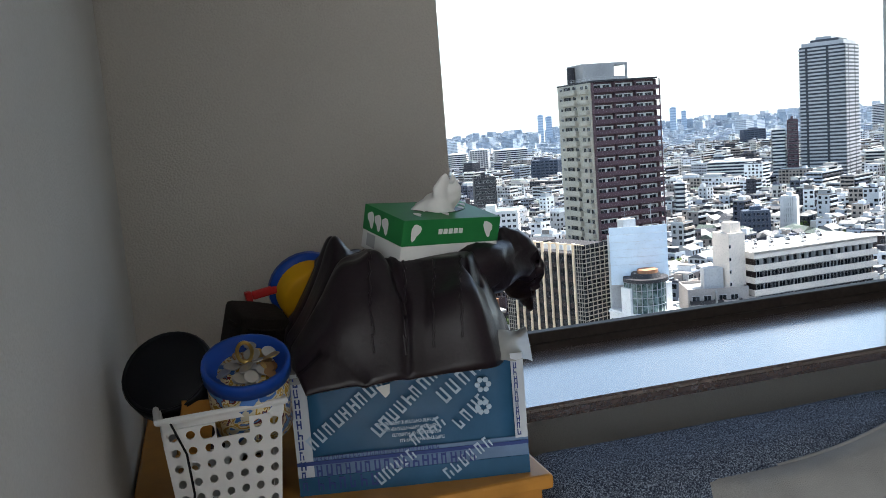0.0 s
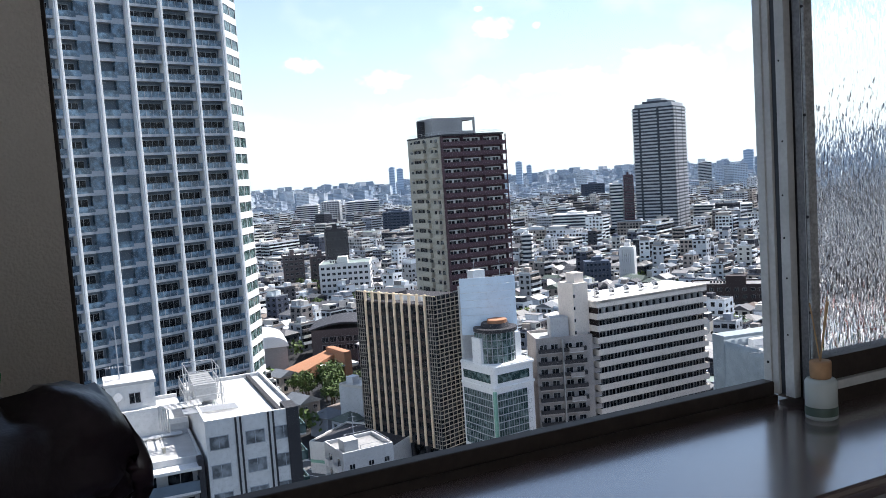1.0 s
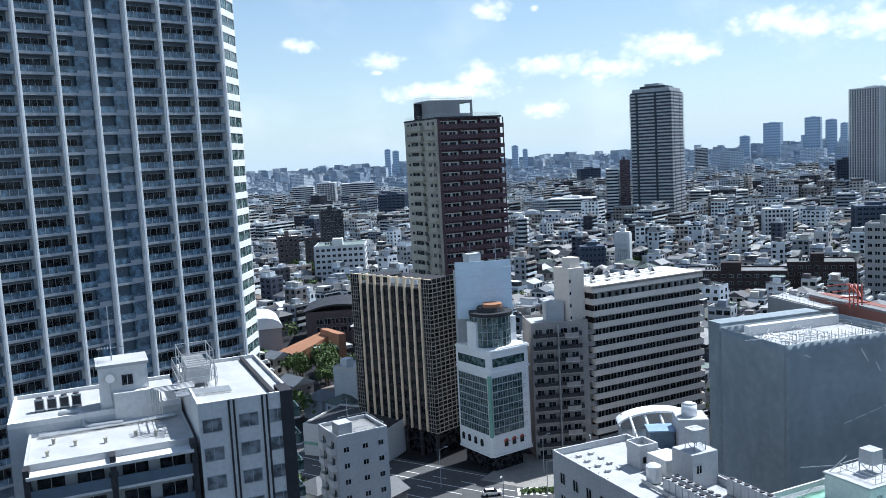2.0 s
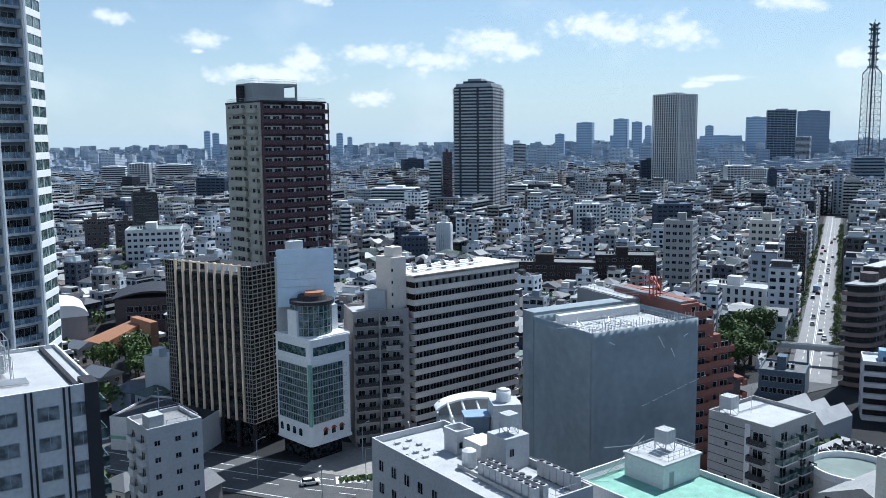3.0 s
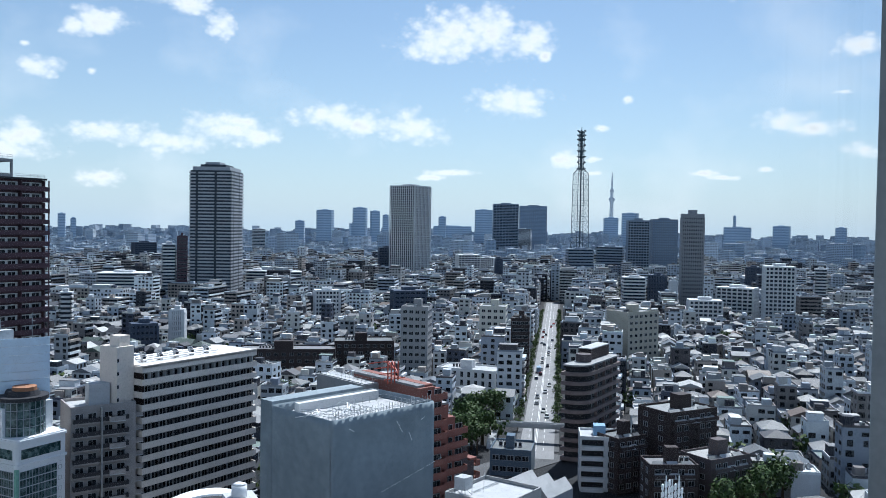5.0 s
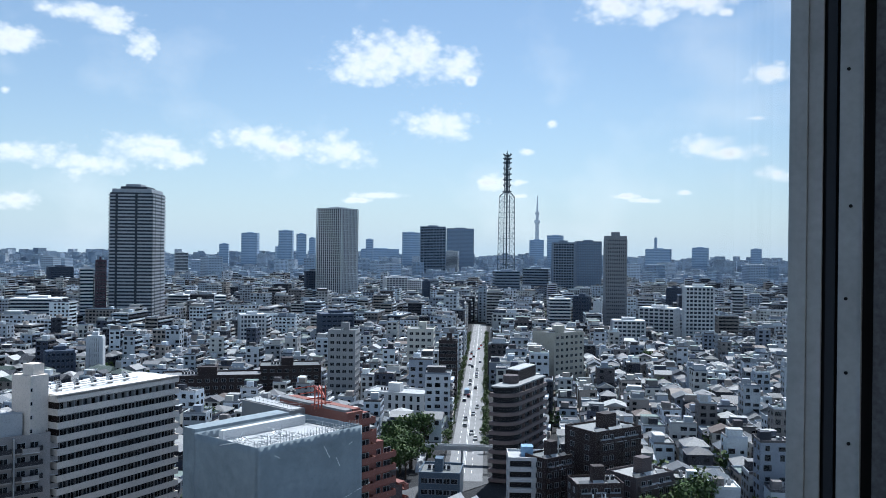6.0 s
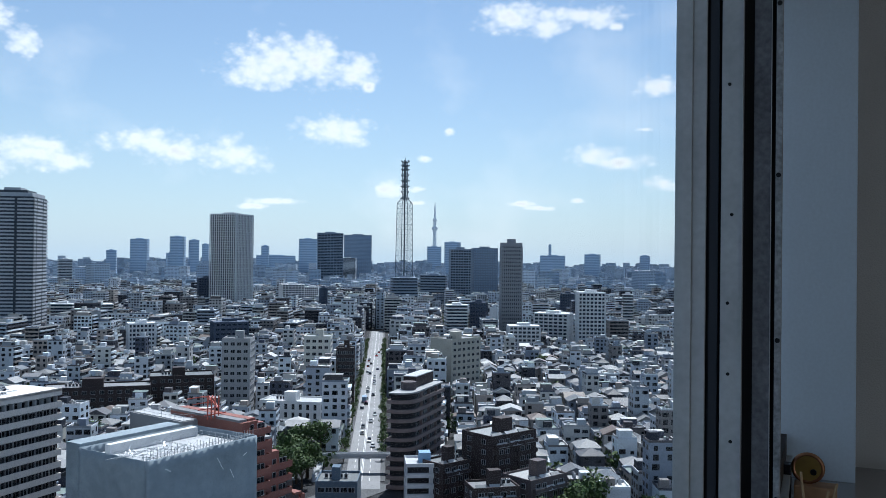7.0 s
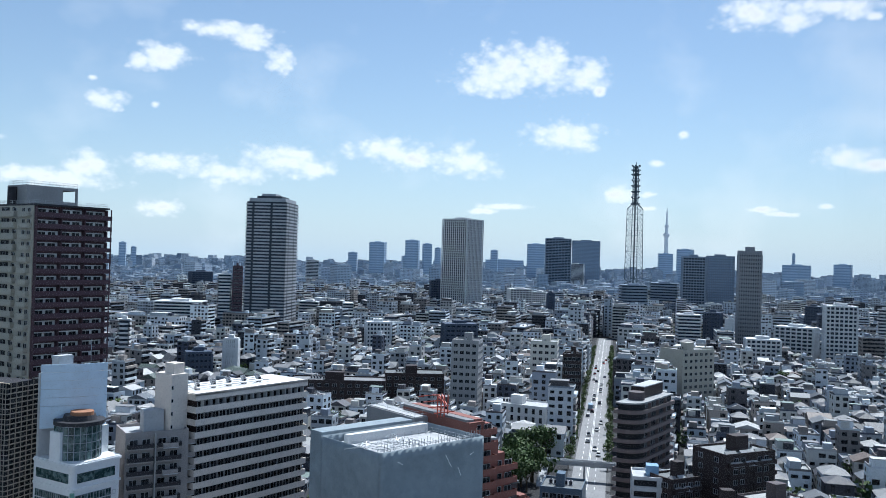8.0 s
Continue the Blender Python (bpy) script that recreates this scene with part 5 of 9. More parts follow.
def lattice_mast():
    x, y, top = 1437, 704, 186.0
    t = thing("lattice_mast", site(x, y), "tall steel lattice radio mast with dish platforms", "radio mast")
    h = top - G
    bm = bmesh.new()
    n = 26

    def half(z):
        return 12.4 - 2.0 * z / 182.0 if z < 182.0 else 3.6
    for k in range(n):
        z0, z1 = h * k / n * 0.97, h * (k + 1) / n * 0.97
        a, b = half(z0), half(z1)
        for sx, sy in ((1, 1), (1, -1), (-1, -1), (-1, 1)):
            tube(bm, (sx * a, sy * a, z0), (sx * b, sy * b, z1), 0.6, 5)
        for (p, q) in (((1, 1), (1, -1)), ((1, -1), (-1, -1)), ((-1, -1), (-1, 1)), ((-1, 1), (1, 1))):
            tube(bm, (p[0] * a, p[1] * a, z0), (q[0] * b, q[1] * b, z1), 0.27, 4)
            tube(bm, (q[0] * a, q[1] * a, z0), (p[0] * b, p[1] * b, z1), 0.27, 4)
            tube(bm, (p[0] * b, p[1] * b, z1), (q[0] * b, q[1] * b, z1), 0.3, 4)
    part("lattice", bm, m_mast, t, "grey steel lattice")
    for z in (0.70, 0.745, 0.785, 0.825, 0.865, 0.905, 0.935, 0.965):
        bm = bmesh.new()
        tube(bm, (0, 0, h * z), (0, 0, h * z + 0.6), 6.6, 16)
        for k in range(6):
            a = 2 * math.pi * k / 6 + z * 9
            tube(bm, (6.0 * math.cos(a), 6.0 * math.sin(a), h * z + 2.4), (8.4 * math.cos(a), 8.4 * math.sin(a), h * z + 2.4), 1.2, 8)
        part("platform", bm, m_mast, t, "round platform with dishes")
    bm = bmesh.new()
    tube(bm, (0, 0, 0), (0, 0, h * 0.97), 1.3, 8)
    tube(bm, (0, 0, h * 0.96), (0, 0, h), 0.6, 6)
    part("core", bm, m_mast, t)


lattice_mast()


def broadcast_tower():
    x, y, top = 4108, 1837, 288.0
    t = thing("broadcast_tower", site(x, y), "very distant slender pale broadcasting tower", "tower")
    h = top - G
    bm = bmesh.new()
    prof = [(0, 20), (60, 14), (150, 10), (210, 9), (222, 16), (232, 15), (236, 8), (262, 8), (268, 12), (276, 9), (282, 5), (320, 4.2), (h, 1.2)]
    n = 12
    rings = [[bm.verts.new((r * math.cos(2 * math.pi * i / n), r * math.sin(2 * math.pi * i / n), z)) for i in range(n)] for z, r in prof]
    for a, b in zip(rings, rings[1:]):
        for i in range(n):
            bm.faces.new((a[i], a[(i + 1) % n], b[(i + 1) % n], b[i]))
    part("shaft", bm, m_whitepaint, t, smooth=True)


broadcast_tower()


# --- white-roofed block in the foreground with roof plant
def tall_unit():
    me = AC.copy()
    me.transform(Matrix.Diagonal((1.05, 0.95, 1.45, 1)))
    return me


AC_TALL = tall_unit()


def plant_block():
    x0, y0, w, d = 64.3, 70.0, 13.0, 31.6
    t = thing("white_roof_building", site(x0, y0, -2), "mid-rise pale building with white roof and roof machinery", "building")
    claim(x0, y0, -2, w, d)
    h = -42.6 - G
    body(t, w, d, h, m_lightgrey, m_roofwhite, 1.1)
    wm = win_mesh(1.3, 1.7, m_pane, m_lightgrey, 1)
    for f in range(6):
        windows(t, "L", spread(9, 1, d - 1), [h - 3.2 - 3.3 * f], wm, w, d)
    vent = bmesh.new()
    boxb(vent, -0.34, 0.34, -0.26, 0.26, 0, 0.26)
    boxb(vent, -0.42, 0.42, -0.34, 0.34, 0.26, 0.34)
    vent = mesh_of("roof_vent", vent, m_lightgrey)
    rnd = random.Random(3)
    for k in range(13):
        piece("roof_vent", vent, t, pose(1.2 + (k % 3) * 1.9 + rnd.uniform(-0.3, 0.3), d - 2.2 - (k // 3) * 2.3, h + 0.12, 0, 0, rnd.uniform(-5, 5)))
    box_part("plant_room", (7.2, 10.0, d - 11.0, d - 8.0, h, h + 2.6), m_lightgrey, t)
    bm = bmesh.new()
    for q in ((7.1, 10.1, d - 11.1, d - 10.85), (7.1, 10.1, d - 8.15, d - 7.9), (7.1, 7.35, d - 10.85, d - 8.15), (9.85, 10.1, d - 10.85, d - 8.15)):
        boxb(bm, *q, h + 2.6, h + 3.5)
    part("plant_parapet", bm, m_lightgrey, t)
    piece("window", win_mesh(0.7, 1.0, m_pane, m_steel, 0), t, pose(7.9, d - 11.0, h + 0.9))
    bm = bmesh.new()
    tube(bm, (6.0, d - 15.4, h + 0.3), (6.0, d - 15.4, h + 2.4), 1.0, 14)
    tube(bm, (6.0, d - 15.4, h + 2.4), (6.0, d - 15.4, h + 2.7), 1.0, 14, 0.5)
    part("cooling_tower", bm, m_white, t, "stout white cooling tower")
    bm = bmesh.new()
    for k in range(3):
        tube(bm, (6.6, d - 15.0 + 0.4 * k, h + 0.5), (8.2, d - 14.4 + 0.4 * k, h + 0.5), 0.16, 8)
        tube(bm, (12.4, d - 17.0 - 0.5 * k, h + 0.4), (12.4, d - 17.0 - 0.5 * k, h + 6.0), 0.07, 6)
    part("roof_pipe", bm, m_metal, t)
    box_part("plant_room", (8.0, 11.4, d - 15.5, d - 11.5, h, h + 2.6), m_white, t)
    box_part("lift_house", (8.6, 12.7, d - 20.0, d - 16.0, h, h + 4.6), m_lightgrey, t, "pale grey lift house")
    piece("window", win_mesh(0.9, 1.2), t, pose(9.6, d - 20.0, h + 2.0))
    tank(t, 9.6, d - 19.2, h + 4.6, 2.0, 1.6)
    plant(t, [(5.0 + 0.0 * k, 2.0 + k * 1.25, h + 0.1) for k in range(9)] + [(6.4, 2.0 + k * 1.25, h + 0.1) for k in range(9)] + [(11.5, 1.5 + k * 1.25, h + 0.1) for k in range(6)], AC_TALL, "air_conditioner", 90)
    bm = bmesh.new()
    rail(bm, 7.6, 12.6, 1.0, 14.5, h + 0.1, 1.4, 1.2)
    for k in range(5):
        tube(bm, (4.2, 1 + k * 0.3, h + 0.3 + 0.1 * k), (4.4, d - 15, h + 0.3 + 0.1 * k), 0.08, 5)
    part("roof_piping", bm, m_metal, t)


plant_block()


# --- arched canopy building and its neighbours behind the white roof
def canopy_building():
    t = thing("canopy_building", site(83.6, 107.0, -30), "small grey building with an arched rooftop frame", "building")
    claim(83.6, 107, -30, 14, 16)
    h = -48.0 - G
    w, d = 13.0, 15.0
    body(t, w, d, h, m_lightgrey, m_flat_o, 0.6)
    bm = bmesh.new()
    n = 14
    for k in range(n):
        a0, a1 = math.pi * (0.12 + 0.62 * k / n), math.pi * (0.12 + 0.62 * (k + 1) / n)
        q = [(6.5 - 7.5 * math.cos(a), h + 3.2 * math.sin(a)) for a in (a0, a1)]
        for x0, x1, z0, z1 in ((q[0][0], q[1][0], q[0][1], q[1][1]),):
            vs = [bm.verts.new(v) for v in ((x0, 11, z0 + 0.8), (x1, 11, z1 + 0.8), (x1, 14.5, z1 + 0.8), (x0, 14.5, z0 + 0.8), (x0, 11, z0 + 0.45), (x1, 11, z1 + 0.45), (x1, 14.5, z1 + 0.45), (x0, 14.5, z0 + 0.45))]
            for f in ((0, 1, 2, 3), (7, 6, 5, 4), (0, 4, 5, 1), (3, 2, 6, 7)):
                bm.faces.new([vs[i] for i in f])
    part("arched_roof", bm, m_whitepaint, t, "white arched roof strip")
    box_part("screen_wall", (0.3, 11.5, 13.6, 13.9, h, h + 2.8), m_grey, t)
    for k in range(4):
        bm = bmesh.new()
        tube(bm, (1.5 + 2.6 * k, 11.2, h + 3.2), (2.2 + 2.6 * k, 6.0, h + 0.2), 0.22, 8)
        part("duct", bm, m_whitepaint, t, "white duct")
    box_part("cabin", (3.5, 7.5, 3.0, 6.5, h, h + 3.0), m_bluegrey, t, "blue-grey roof cabin")
    box_part("cabin_roof", (3.3, 7.7, 2.8, 6.7, h + 3.0, h + 3.2), m_cloth_b, t, "blue cabin roof")
    box_part("tower", (7.8, 12.6, 1.0, 6.0, 0, h + 5.5), m_lightgrey, t, "pale grey stair tower")
    bm = bmesh.new()
    tube(bm, (10, 3.5, h + 5.5), (10, 3.5, h + 7.4), 1.25, 16)
    tube(bm, (10, 3.5, h + 7.4), (10, 3.5, h + 7.7), 1.25, 16, 0.5)
    part("water_tank", bm, m_whitepaint, t, "round white water tank", True)
    bm = bmesh.new()
    rnd = random.Random(8)
    for k in range(26):
        x, y = rnd.uniform(0.5, 3.2), rnd.uniform(1, 10)
        tube(bm, (x, y, h + 0.1), (x, y, h + rnd.uniform(0.8, 1.8)), 0.06, 4)
        tube(bm, (x, y, h + 0.9), (x + rnd.uniform(-1, 1), y + 1.5, h + 0.9), 0.06, 4)
    part("roof_piping", bm, m_metal, t)


canopy_building()


# --- green-roofed block
def green_block():
    x0, y0, w, d = 79.7, 50.0, 15.0, 26.0
    t = thing("green_roof_building", site(x0, y0, -1), "mid-rise building with a pale green roof and white penthouse", "building")
    claim(x0, y0, -1, w, d)
    h = -43.8 - G
    body(t, w, d, h, m_white, m_green, 0.9)
    box_part("penthouse", (7.0, 14.5, d - 9.5, d - 3.0, h, h + 3.2), m_white, t, "white flat-roofed penthouse")
    box_part("penthouse_roof", (6.8, 14.7, d - 9.7, d - 2.8, h + 3.2, h + 3.45), m_roofwhite, t)
    piece("door", win_mesh(0.9, 2.0, m_grey, m_lightgrey, 0), t, pose(8.6, d - 9.5, h + 0.2))
    tank(t, 10.5, d - 7.0, h + 3.4, 2.0, 1.8)
    bm = bmesh.new()
    rail(bm, 8.5, 14.0, d - 9.0, d - 4.0, h + 3.45, 1.0, 1.0)
    for k in range(3):
        tube(bm, (1.0, d - 1.0 - k * 0.35, h + 0.5), (14.0, d - 1.0 - k * 0.35, h + 0.5), 0.1, 6)
    tube(bm, (4.5, d - 1.5, h), (9.0, d - 4.5, h + 5.5), 0.07, 5)
    tube(bm, (4.5, d - 1.5, h + 4), (9.0, d - 4.5, h + 4.4), 0.05, 5)
    part("roof_piping", bm, m_metal, t)


green_block()


# --- grey tiled flats with white balconies
def corner_flats():
    t = thing("balcony_flats", site(125.5, 74.6, -1), "grey panelled block of flats with white balconies and white roof", "apartment building")
    w, d = 13.2, 12.2
    claim(125.5, 74.6, -1, w, d)
    h = -46.8 - G
    body(t, w, d, h, m_grey, m_roofwhite, 0.8)
    for k in range(9):
        box_part("panel_line", (-0.05, 0, 0.1, d - 0.1, h - 0.8 - 1.5 * k, h - 0.7 - 1.5 * k), m_charcoal, t)
    bal = balcony_mesh(4.6, 1.4, 1.0, 0.25, [m_white, m_pane_green])
    bal2 = balcony_mesh(3.0, 1.2, 1.0, 0.25, [m_grey, m_charcoal])
    wm = win_mesh(2.0, 2.0, m_pane, m_lightgrey, 1)
    ws = win_mesh(0.8, 0.9, m_pane, m_lightgrey, 0)
    for f in range(7):
        z = h - 3.0 * (f + 1)
        for u in (3.6, 9.6):
            piece("balcony", bal, t, pose(u, 0, z))
            piece("window", wm, t, pose(u, 0, z + 0.3))
        piece("balcony", bal2, t, face_at("L", 2.4, z, w, d))
        piece("window", wm, t, face_at("L", 2.4, z + 0.3, w, d))
        piece("window", ws, t, face_at("L", 8.5, z + 1.2, w, d))
    box_part("pier", (-0.3, 0.2, 3.8, 4.8, 0, h + 0.2), m_white, t)
    tank(t, 1.0, 8.5, h + 0.1, 2.4, 2.2)
    bm = bmesh.new()
    tube(bm, (5.5, 7.5, h), (5.5, 7.5, h + 5), 0.05, 5)
    for k in range(3):
        tube(bm, (4, 8.5 + 0.3 * k, h + 0.3), (12, 8.3 + 0.3 * k, h + 0.3), 0.06, 5)
    part("roof_piping", bm, m_metal, t)


corner_flats()


# --- pale roofed block with rooftop aerials, and the low tiled hall beside it
def aerial_block():
    t = thing("flat_roof_block", site(110.0, 30.0, -1), "cream flat-roofed building with aerials and tanks on its roof", "building")
    w, d = 14.6, 20.6
    claim(110, 30, -1, w, d)
    h = -40.8 - G
    body(t, w, d, h, m_beige2b, m_roofwhite, 0.7)
    windows(t, "L", spread(4, 2, d - 2), [h - 4 - 3.4 * k for k in range(5)], win_mesh(1.8, 1.6), w, d)
    bm = bmesh.new()
    for k in range(7):
        x, y = 7 + (k % 3) * 1.3, d - 7 - (k // 3) * 1.4
        tube(bm, (x, y, h), (x, y, h + 5.5 + (k % 2) * 1.6), 0.1, 6)
        for s in range(3):
            boxb(bm, x - 0.22, x + 0.22, y - 0.12, y + 0.12, h + 3.2 + s * 1.1, h + 4.0 + s * 1.1)
    part("aerial_cluster", bm, m_whitepaint, t, "cluster of pale mobile-phone aerials")
    box_part("equipment_rack", (6.0, 10.5, d - 10, d - 6, h + 0.1, h + 1.4), m_charcoal, t)
    bm = bmesh.new()
    tube(bm, (11, d - 12, h), (11, d - 12, h + 1.6), 0.08, 6)
    tube(bm, (11, d - 12.3, h + 1.5), (11, d - 12.6, h + 1.7), 0.9, 14, 0.2)
    part("dish", bm, m_whitepaint, t, "white dish aerial")
    plant(t, [(5 + k * 1.4, d - 12, h + 0.1) for k in range(5)])
    p = thing("tiled_hall", site(127.0, 53.5, -4), "low hall with a grey tiled pitched roof", "hall")
    claim(127, 53.5, -4, 20, 14)
    box_part("wall", (0, 20, 0, 13, 0, 19.0), m_darkbrown, p)
    bm = bmesh.new()
    vs = [bm.verts.new(v) for v in ((-0.8, -0.8, 18.8), (20.8, -0.8, 18.8), (20.8, 13.8, 18.8), (-0.8, 13.8, 18.8), (-0.8, 6.5, 22.0), (20.8, 6.5, 22.0))]
    for f in ((0, 1, 5, 4), (2, 3, 4, 5), (1, 2, 5), (3, 0, 4), (3, 2, 1, 0)):
        bm.faces.new([vs[i] for i in f])
    part("roof", bm, m_grey, p)
    q = thing("round_roof_building", site(137, 64, 0), "low building with a curved white parapet", "building")
    claim(137, 64, 0, 10, 10)
    bm = bmesh.new()
    tube(bm, (5, 5, 0), (5, 5, 18), 7.0, 28)
    part("wall", bm, m_white, q)
    bm = bmesh.new()
    tube(bm, (5, 5, 18), (5, 5, 18.15), 6.6, 28)
    part("roof", bm, m_flat_o, q)
    bm = bmesh.new()
    for k in range(28):
        a0, a1 = 2 * math.pi * k / 28, 2 * math.pi * (k + 1) / 28
        vs = [bm.verts.new((5 + r * math.cos(a), 5 + r * math.sin(a), z)) for a in (a0, a1) for r in (6.65, 7.0) for z in (18.0, 19.2)]
        for f in ((2, 6, 7, 3), (0, 1, 5, 4), (1, 3, 7, 5)):
            bm.faces.new([vs[i] for i in f])
    part("parapet", bm, m_whitepaint, q)


m_beige2b = material("cream_render", (0.58, 0.56, 0.50), 0.8, grain=2, stain=0.12, stains=0.12)
aerial_block()


# --- brown apartment building with rounded corner beside the avenue
m_roundtile = material("brown_balcony_tile", (0.20, 0.155, 0.145), 0.65, grain=3, stain=0.2, stains=0.15)


def round_flats():
    t = thing("brown_apartment_building", site(249.0, 118.5, 4), "brown tiled apartment building with a rounded corner", "apartment building")
    w, d = 32.0, 8.5
    claim(249, 118.5, 4, w, d, 2)
    h = -43.0 - G
    r = 6.0

    def plan(o):
        return [(r + (r + o) * math.cos(a), r + (r + o) * math.sin(a)) for a in [math.pi + math.pi / 2 * k / 6 for k in range(7)]] + [(w + o, -o), (w + o, d + o), (-o, d + o)]
    bm = bmesh.new()
    prism(bm, plan(-1.0), 0, h)
    # near-black wall holds the shade between the balcony rings in its colour
    part("wall", bm, m_recess_shade, t)
    bm = bmesh.new()
    prism(bm, plan(-0.4), h, h + 0.45)
    part("roof", bm, m_grey, t)
    ring = bmesh.new()
    prism(ring, plan(0.0), 0, 1.15)
    ring = mesh_of("balcony", ring, m_roundtile)
    slabm = bmesh.new()
    boxb(slabm, w, w + 1.6, 1, d - 1, 0, 0.4)
    boxb(slabm, w + 1.4, w + 1.6, 1, d - 1, 0.4, 1.4)
    slabm = mesh_of("balcony", slabm, m_whitepaint)
    wm = win_mesh(1.9, 1.8, m_pane, m_lightgrey, 1)
    fins = bmesh.new()
    boxb(fins, -0.1, 0.1, -0.98, 0.1, 0, 3.0)
    fins = mesh_of("divider", fins, m_roundtile)
    for f in range(10):
        z = h - 3.05 * (f + 1)
        piece("balcony", ring, t, pose(0, 0, z))
        if f < 9:
            piece("balcony", slabm, t, pose(0, 0, z))
        for u in (8.5, 12, 15.5, 19, 22.5, 26):
            piece("window", wm, t, pose(u, 1.0, z + 1.0))
        for u in (10.2, 17.2, 24.2):
            piece("divider", fins, t, pose(u, 1.0, z))
    box_part("rear_block", (14, w - 1, 4, d, h, h + 4.0), m_darkbrown, t)
    box_part("rear_roof", (13.8, w - 0.8, 3.8, d, h + 4.0, h + 4.3), m_roofwhite, t)
    bm = bmesh.new()
    tube(bm, (10, 5, h + 0.5), (10, 5, h + 3.0), 2.6, 18)
    part("roof_drum", bm, m_brown, t)


round_flats()


m_paleblue = material("pale_blue_sheet", (0.22, 0.36, 0.52), 0.6)


def corner_cluster():
    """White flats, brown flats and dark stepped blocks at the foot of the avenue."""
    t = thing("white_flats", site(224.0, 108.0, -61), "white block of flats with dark balcony strips, blue shed", "apartment building")
    claim(224, 108, -61, 11, 11, 2)
    w, d = 11.0, 11.0
    h = -59.0 - G
    body(t, w, d, h, m_white, m_roofwhite, 0.8)
    bal = balcony_mesh(6.4, 1.2, 1.0, 0.2, [m_white, m_white])
    wm = win_mesh(1.6, 1.6, m_pane, m_lightgrey, 1)
    for f in range(5):
        z = h - 3.0 * (f + 1)
        piece("balcony", bal, t, pose(3.5, 0, z))
        # a flat dark sheet on the wall stands for the balcony's shade
        box_part("balcony_shade", (0.4, 6.6, -0.05, 0.0, z + 1.2, z + 2.8), m_recess_shade, t)
        for u in (8.6,):
            piece("window", wm, t, pose(u, 0, z + 1.0))
        for u in (2.5, 7):
            piece("window", wm, t, face_at("L", u, z + 1.0, w, d))
    box_part("roof_shed", (4.0, 7.4, 4, 8, h + 0.1, h + 3.0), m_paleblue, t, "pale blue roof shed")
    for (x, y, turn, w, d, top, mat, nm, lab) in (
            (226.5, 97.5, -23, 11.0, 9.0, -58.5, m_darkbrown, "brown_flats", "narrow dark brown block of flats"),
            (237.0, 86.5, -25, 19, 13, -51.5, m_darkbrown, "dark_flats", "dark brown stepped block of flats with balconies"),
            (213.5, 83.0, -52, 13, 9, -60.5, m_darkbrown, "stepped_flats", "low dark stepped building with sloping skylights"),
            (226.0, 71.0, -25, 15, 11, -60.0, m_brown, "stepped_flats", "dark brick-tiled stepped flats")):
        t = thing(nm, site(x, y, turn), lab, "apartment building")
        claim(x, y, turn, w, d, 1)
        h = top - G
        body(t, w, d, h, mat, m_flat_o, 0.7)
        bal = balcony_mesh(w / 2 - 0.8, 1.1, 1.0, 0.2, [mat, mat])
        wm = win_mesh(1.7, 1.5, m_pane, m_lightgrey, 1)
        for f in range(int(h / 3.0)):
            z = h - 3.0 * (f + 1)
            for k in (0.27, 0.75):
                piece("balcony", bal, t, pose(w * k, 0, z))
                piece("window", wm, t, pose(w * k - 1.3, 0, z + 0.9))
                piece("window", wm, t, pose(w * k + 1.3, 0, z + 0.9))
                piece("window", wm, t, face_at("L", d * k, z + 0.9, w, d))
        box_part("penthouse", (w * 0.4, w * 0.65, d * 0.3, d * 0.6, h, h + 4.5), mat, t)
        for k in range(3):
            bm = bmesh.new()
            x0 = w * (0.1 + 0.3 * k)
            vs = [bm.verts.new(v) for v in ((x0, -1.2, h - 2.8), (x0 + w * 0.22, -1.2, h - 2.8), (x0 + w * 0.22, 2.5, h + 0.9), (x0, 2.5, h + 0.9), (x0, -0.9, h - 3.0), (x0 + w * 0.22, -0.9, h - 3.0), (x0 + w * 0.22, 2.8, h + 0.7), (x0, 2.8, h + 0.7))]
            for f in ((0, 1, 2, 3), (7, 6, 5, 4), (0, 4, 5, 1), (1, 5, 6, 2), (2, 6, 7, 3), (3, 7, 4, 0)):
                bm.faces.new([vs[i] for i in f])
            part("sloping_roof", bm, m_flat_o if k != 1 else m_roofwhite, t)
        plant(t, [(w * 0.75, d * 0.5, h + 0.1), (w * 0.75 + 1.4, d * 0.5, h + 0.1)])


corner_cluster()


def gridded(name, label, x, y, turn, w, d, top, mat, roof, cols_f, cols_s, side, floors, fh=3.4, wm=None, cat="building"):
    t = thing(name, site(x, y, turn), label, cat)
    claim(x, y, turn, w, d, 2)
    h = top - G
    body(t, w, d, h, mat, roof, 0.8)
    lv = [h - fh * (k + 1) + 0.8 for k in range(floors)]
    wm = wm or win_mesh(2.0, 1.6, m_pane, m_lightgrey, 1)
    windows(t, "F", spread(cols_f, 0.6, w - 0.6), lv, wm, w, d)
    if cols_s:
        windows(t, side, spread(cols_s, 0.6, d - 0.6), lv, wm, w, d)
    box_part("penthouse", (w * 0.35, w * 0.55, d * 0.3, d * 0.6, h, h + 4.0), mat, t)
    plant(t, [(w * 0.2 + 1.5 * k, d * 0.5, h + 0.1) for k in range(5)])
    return t


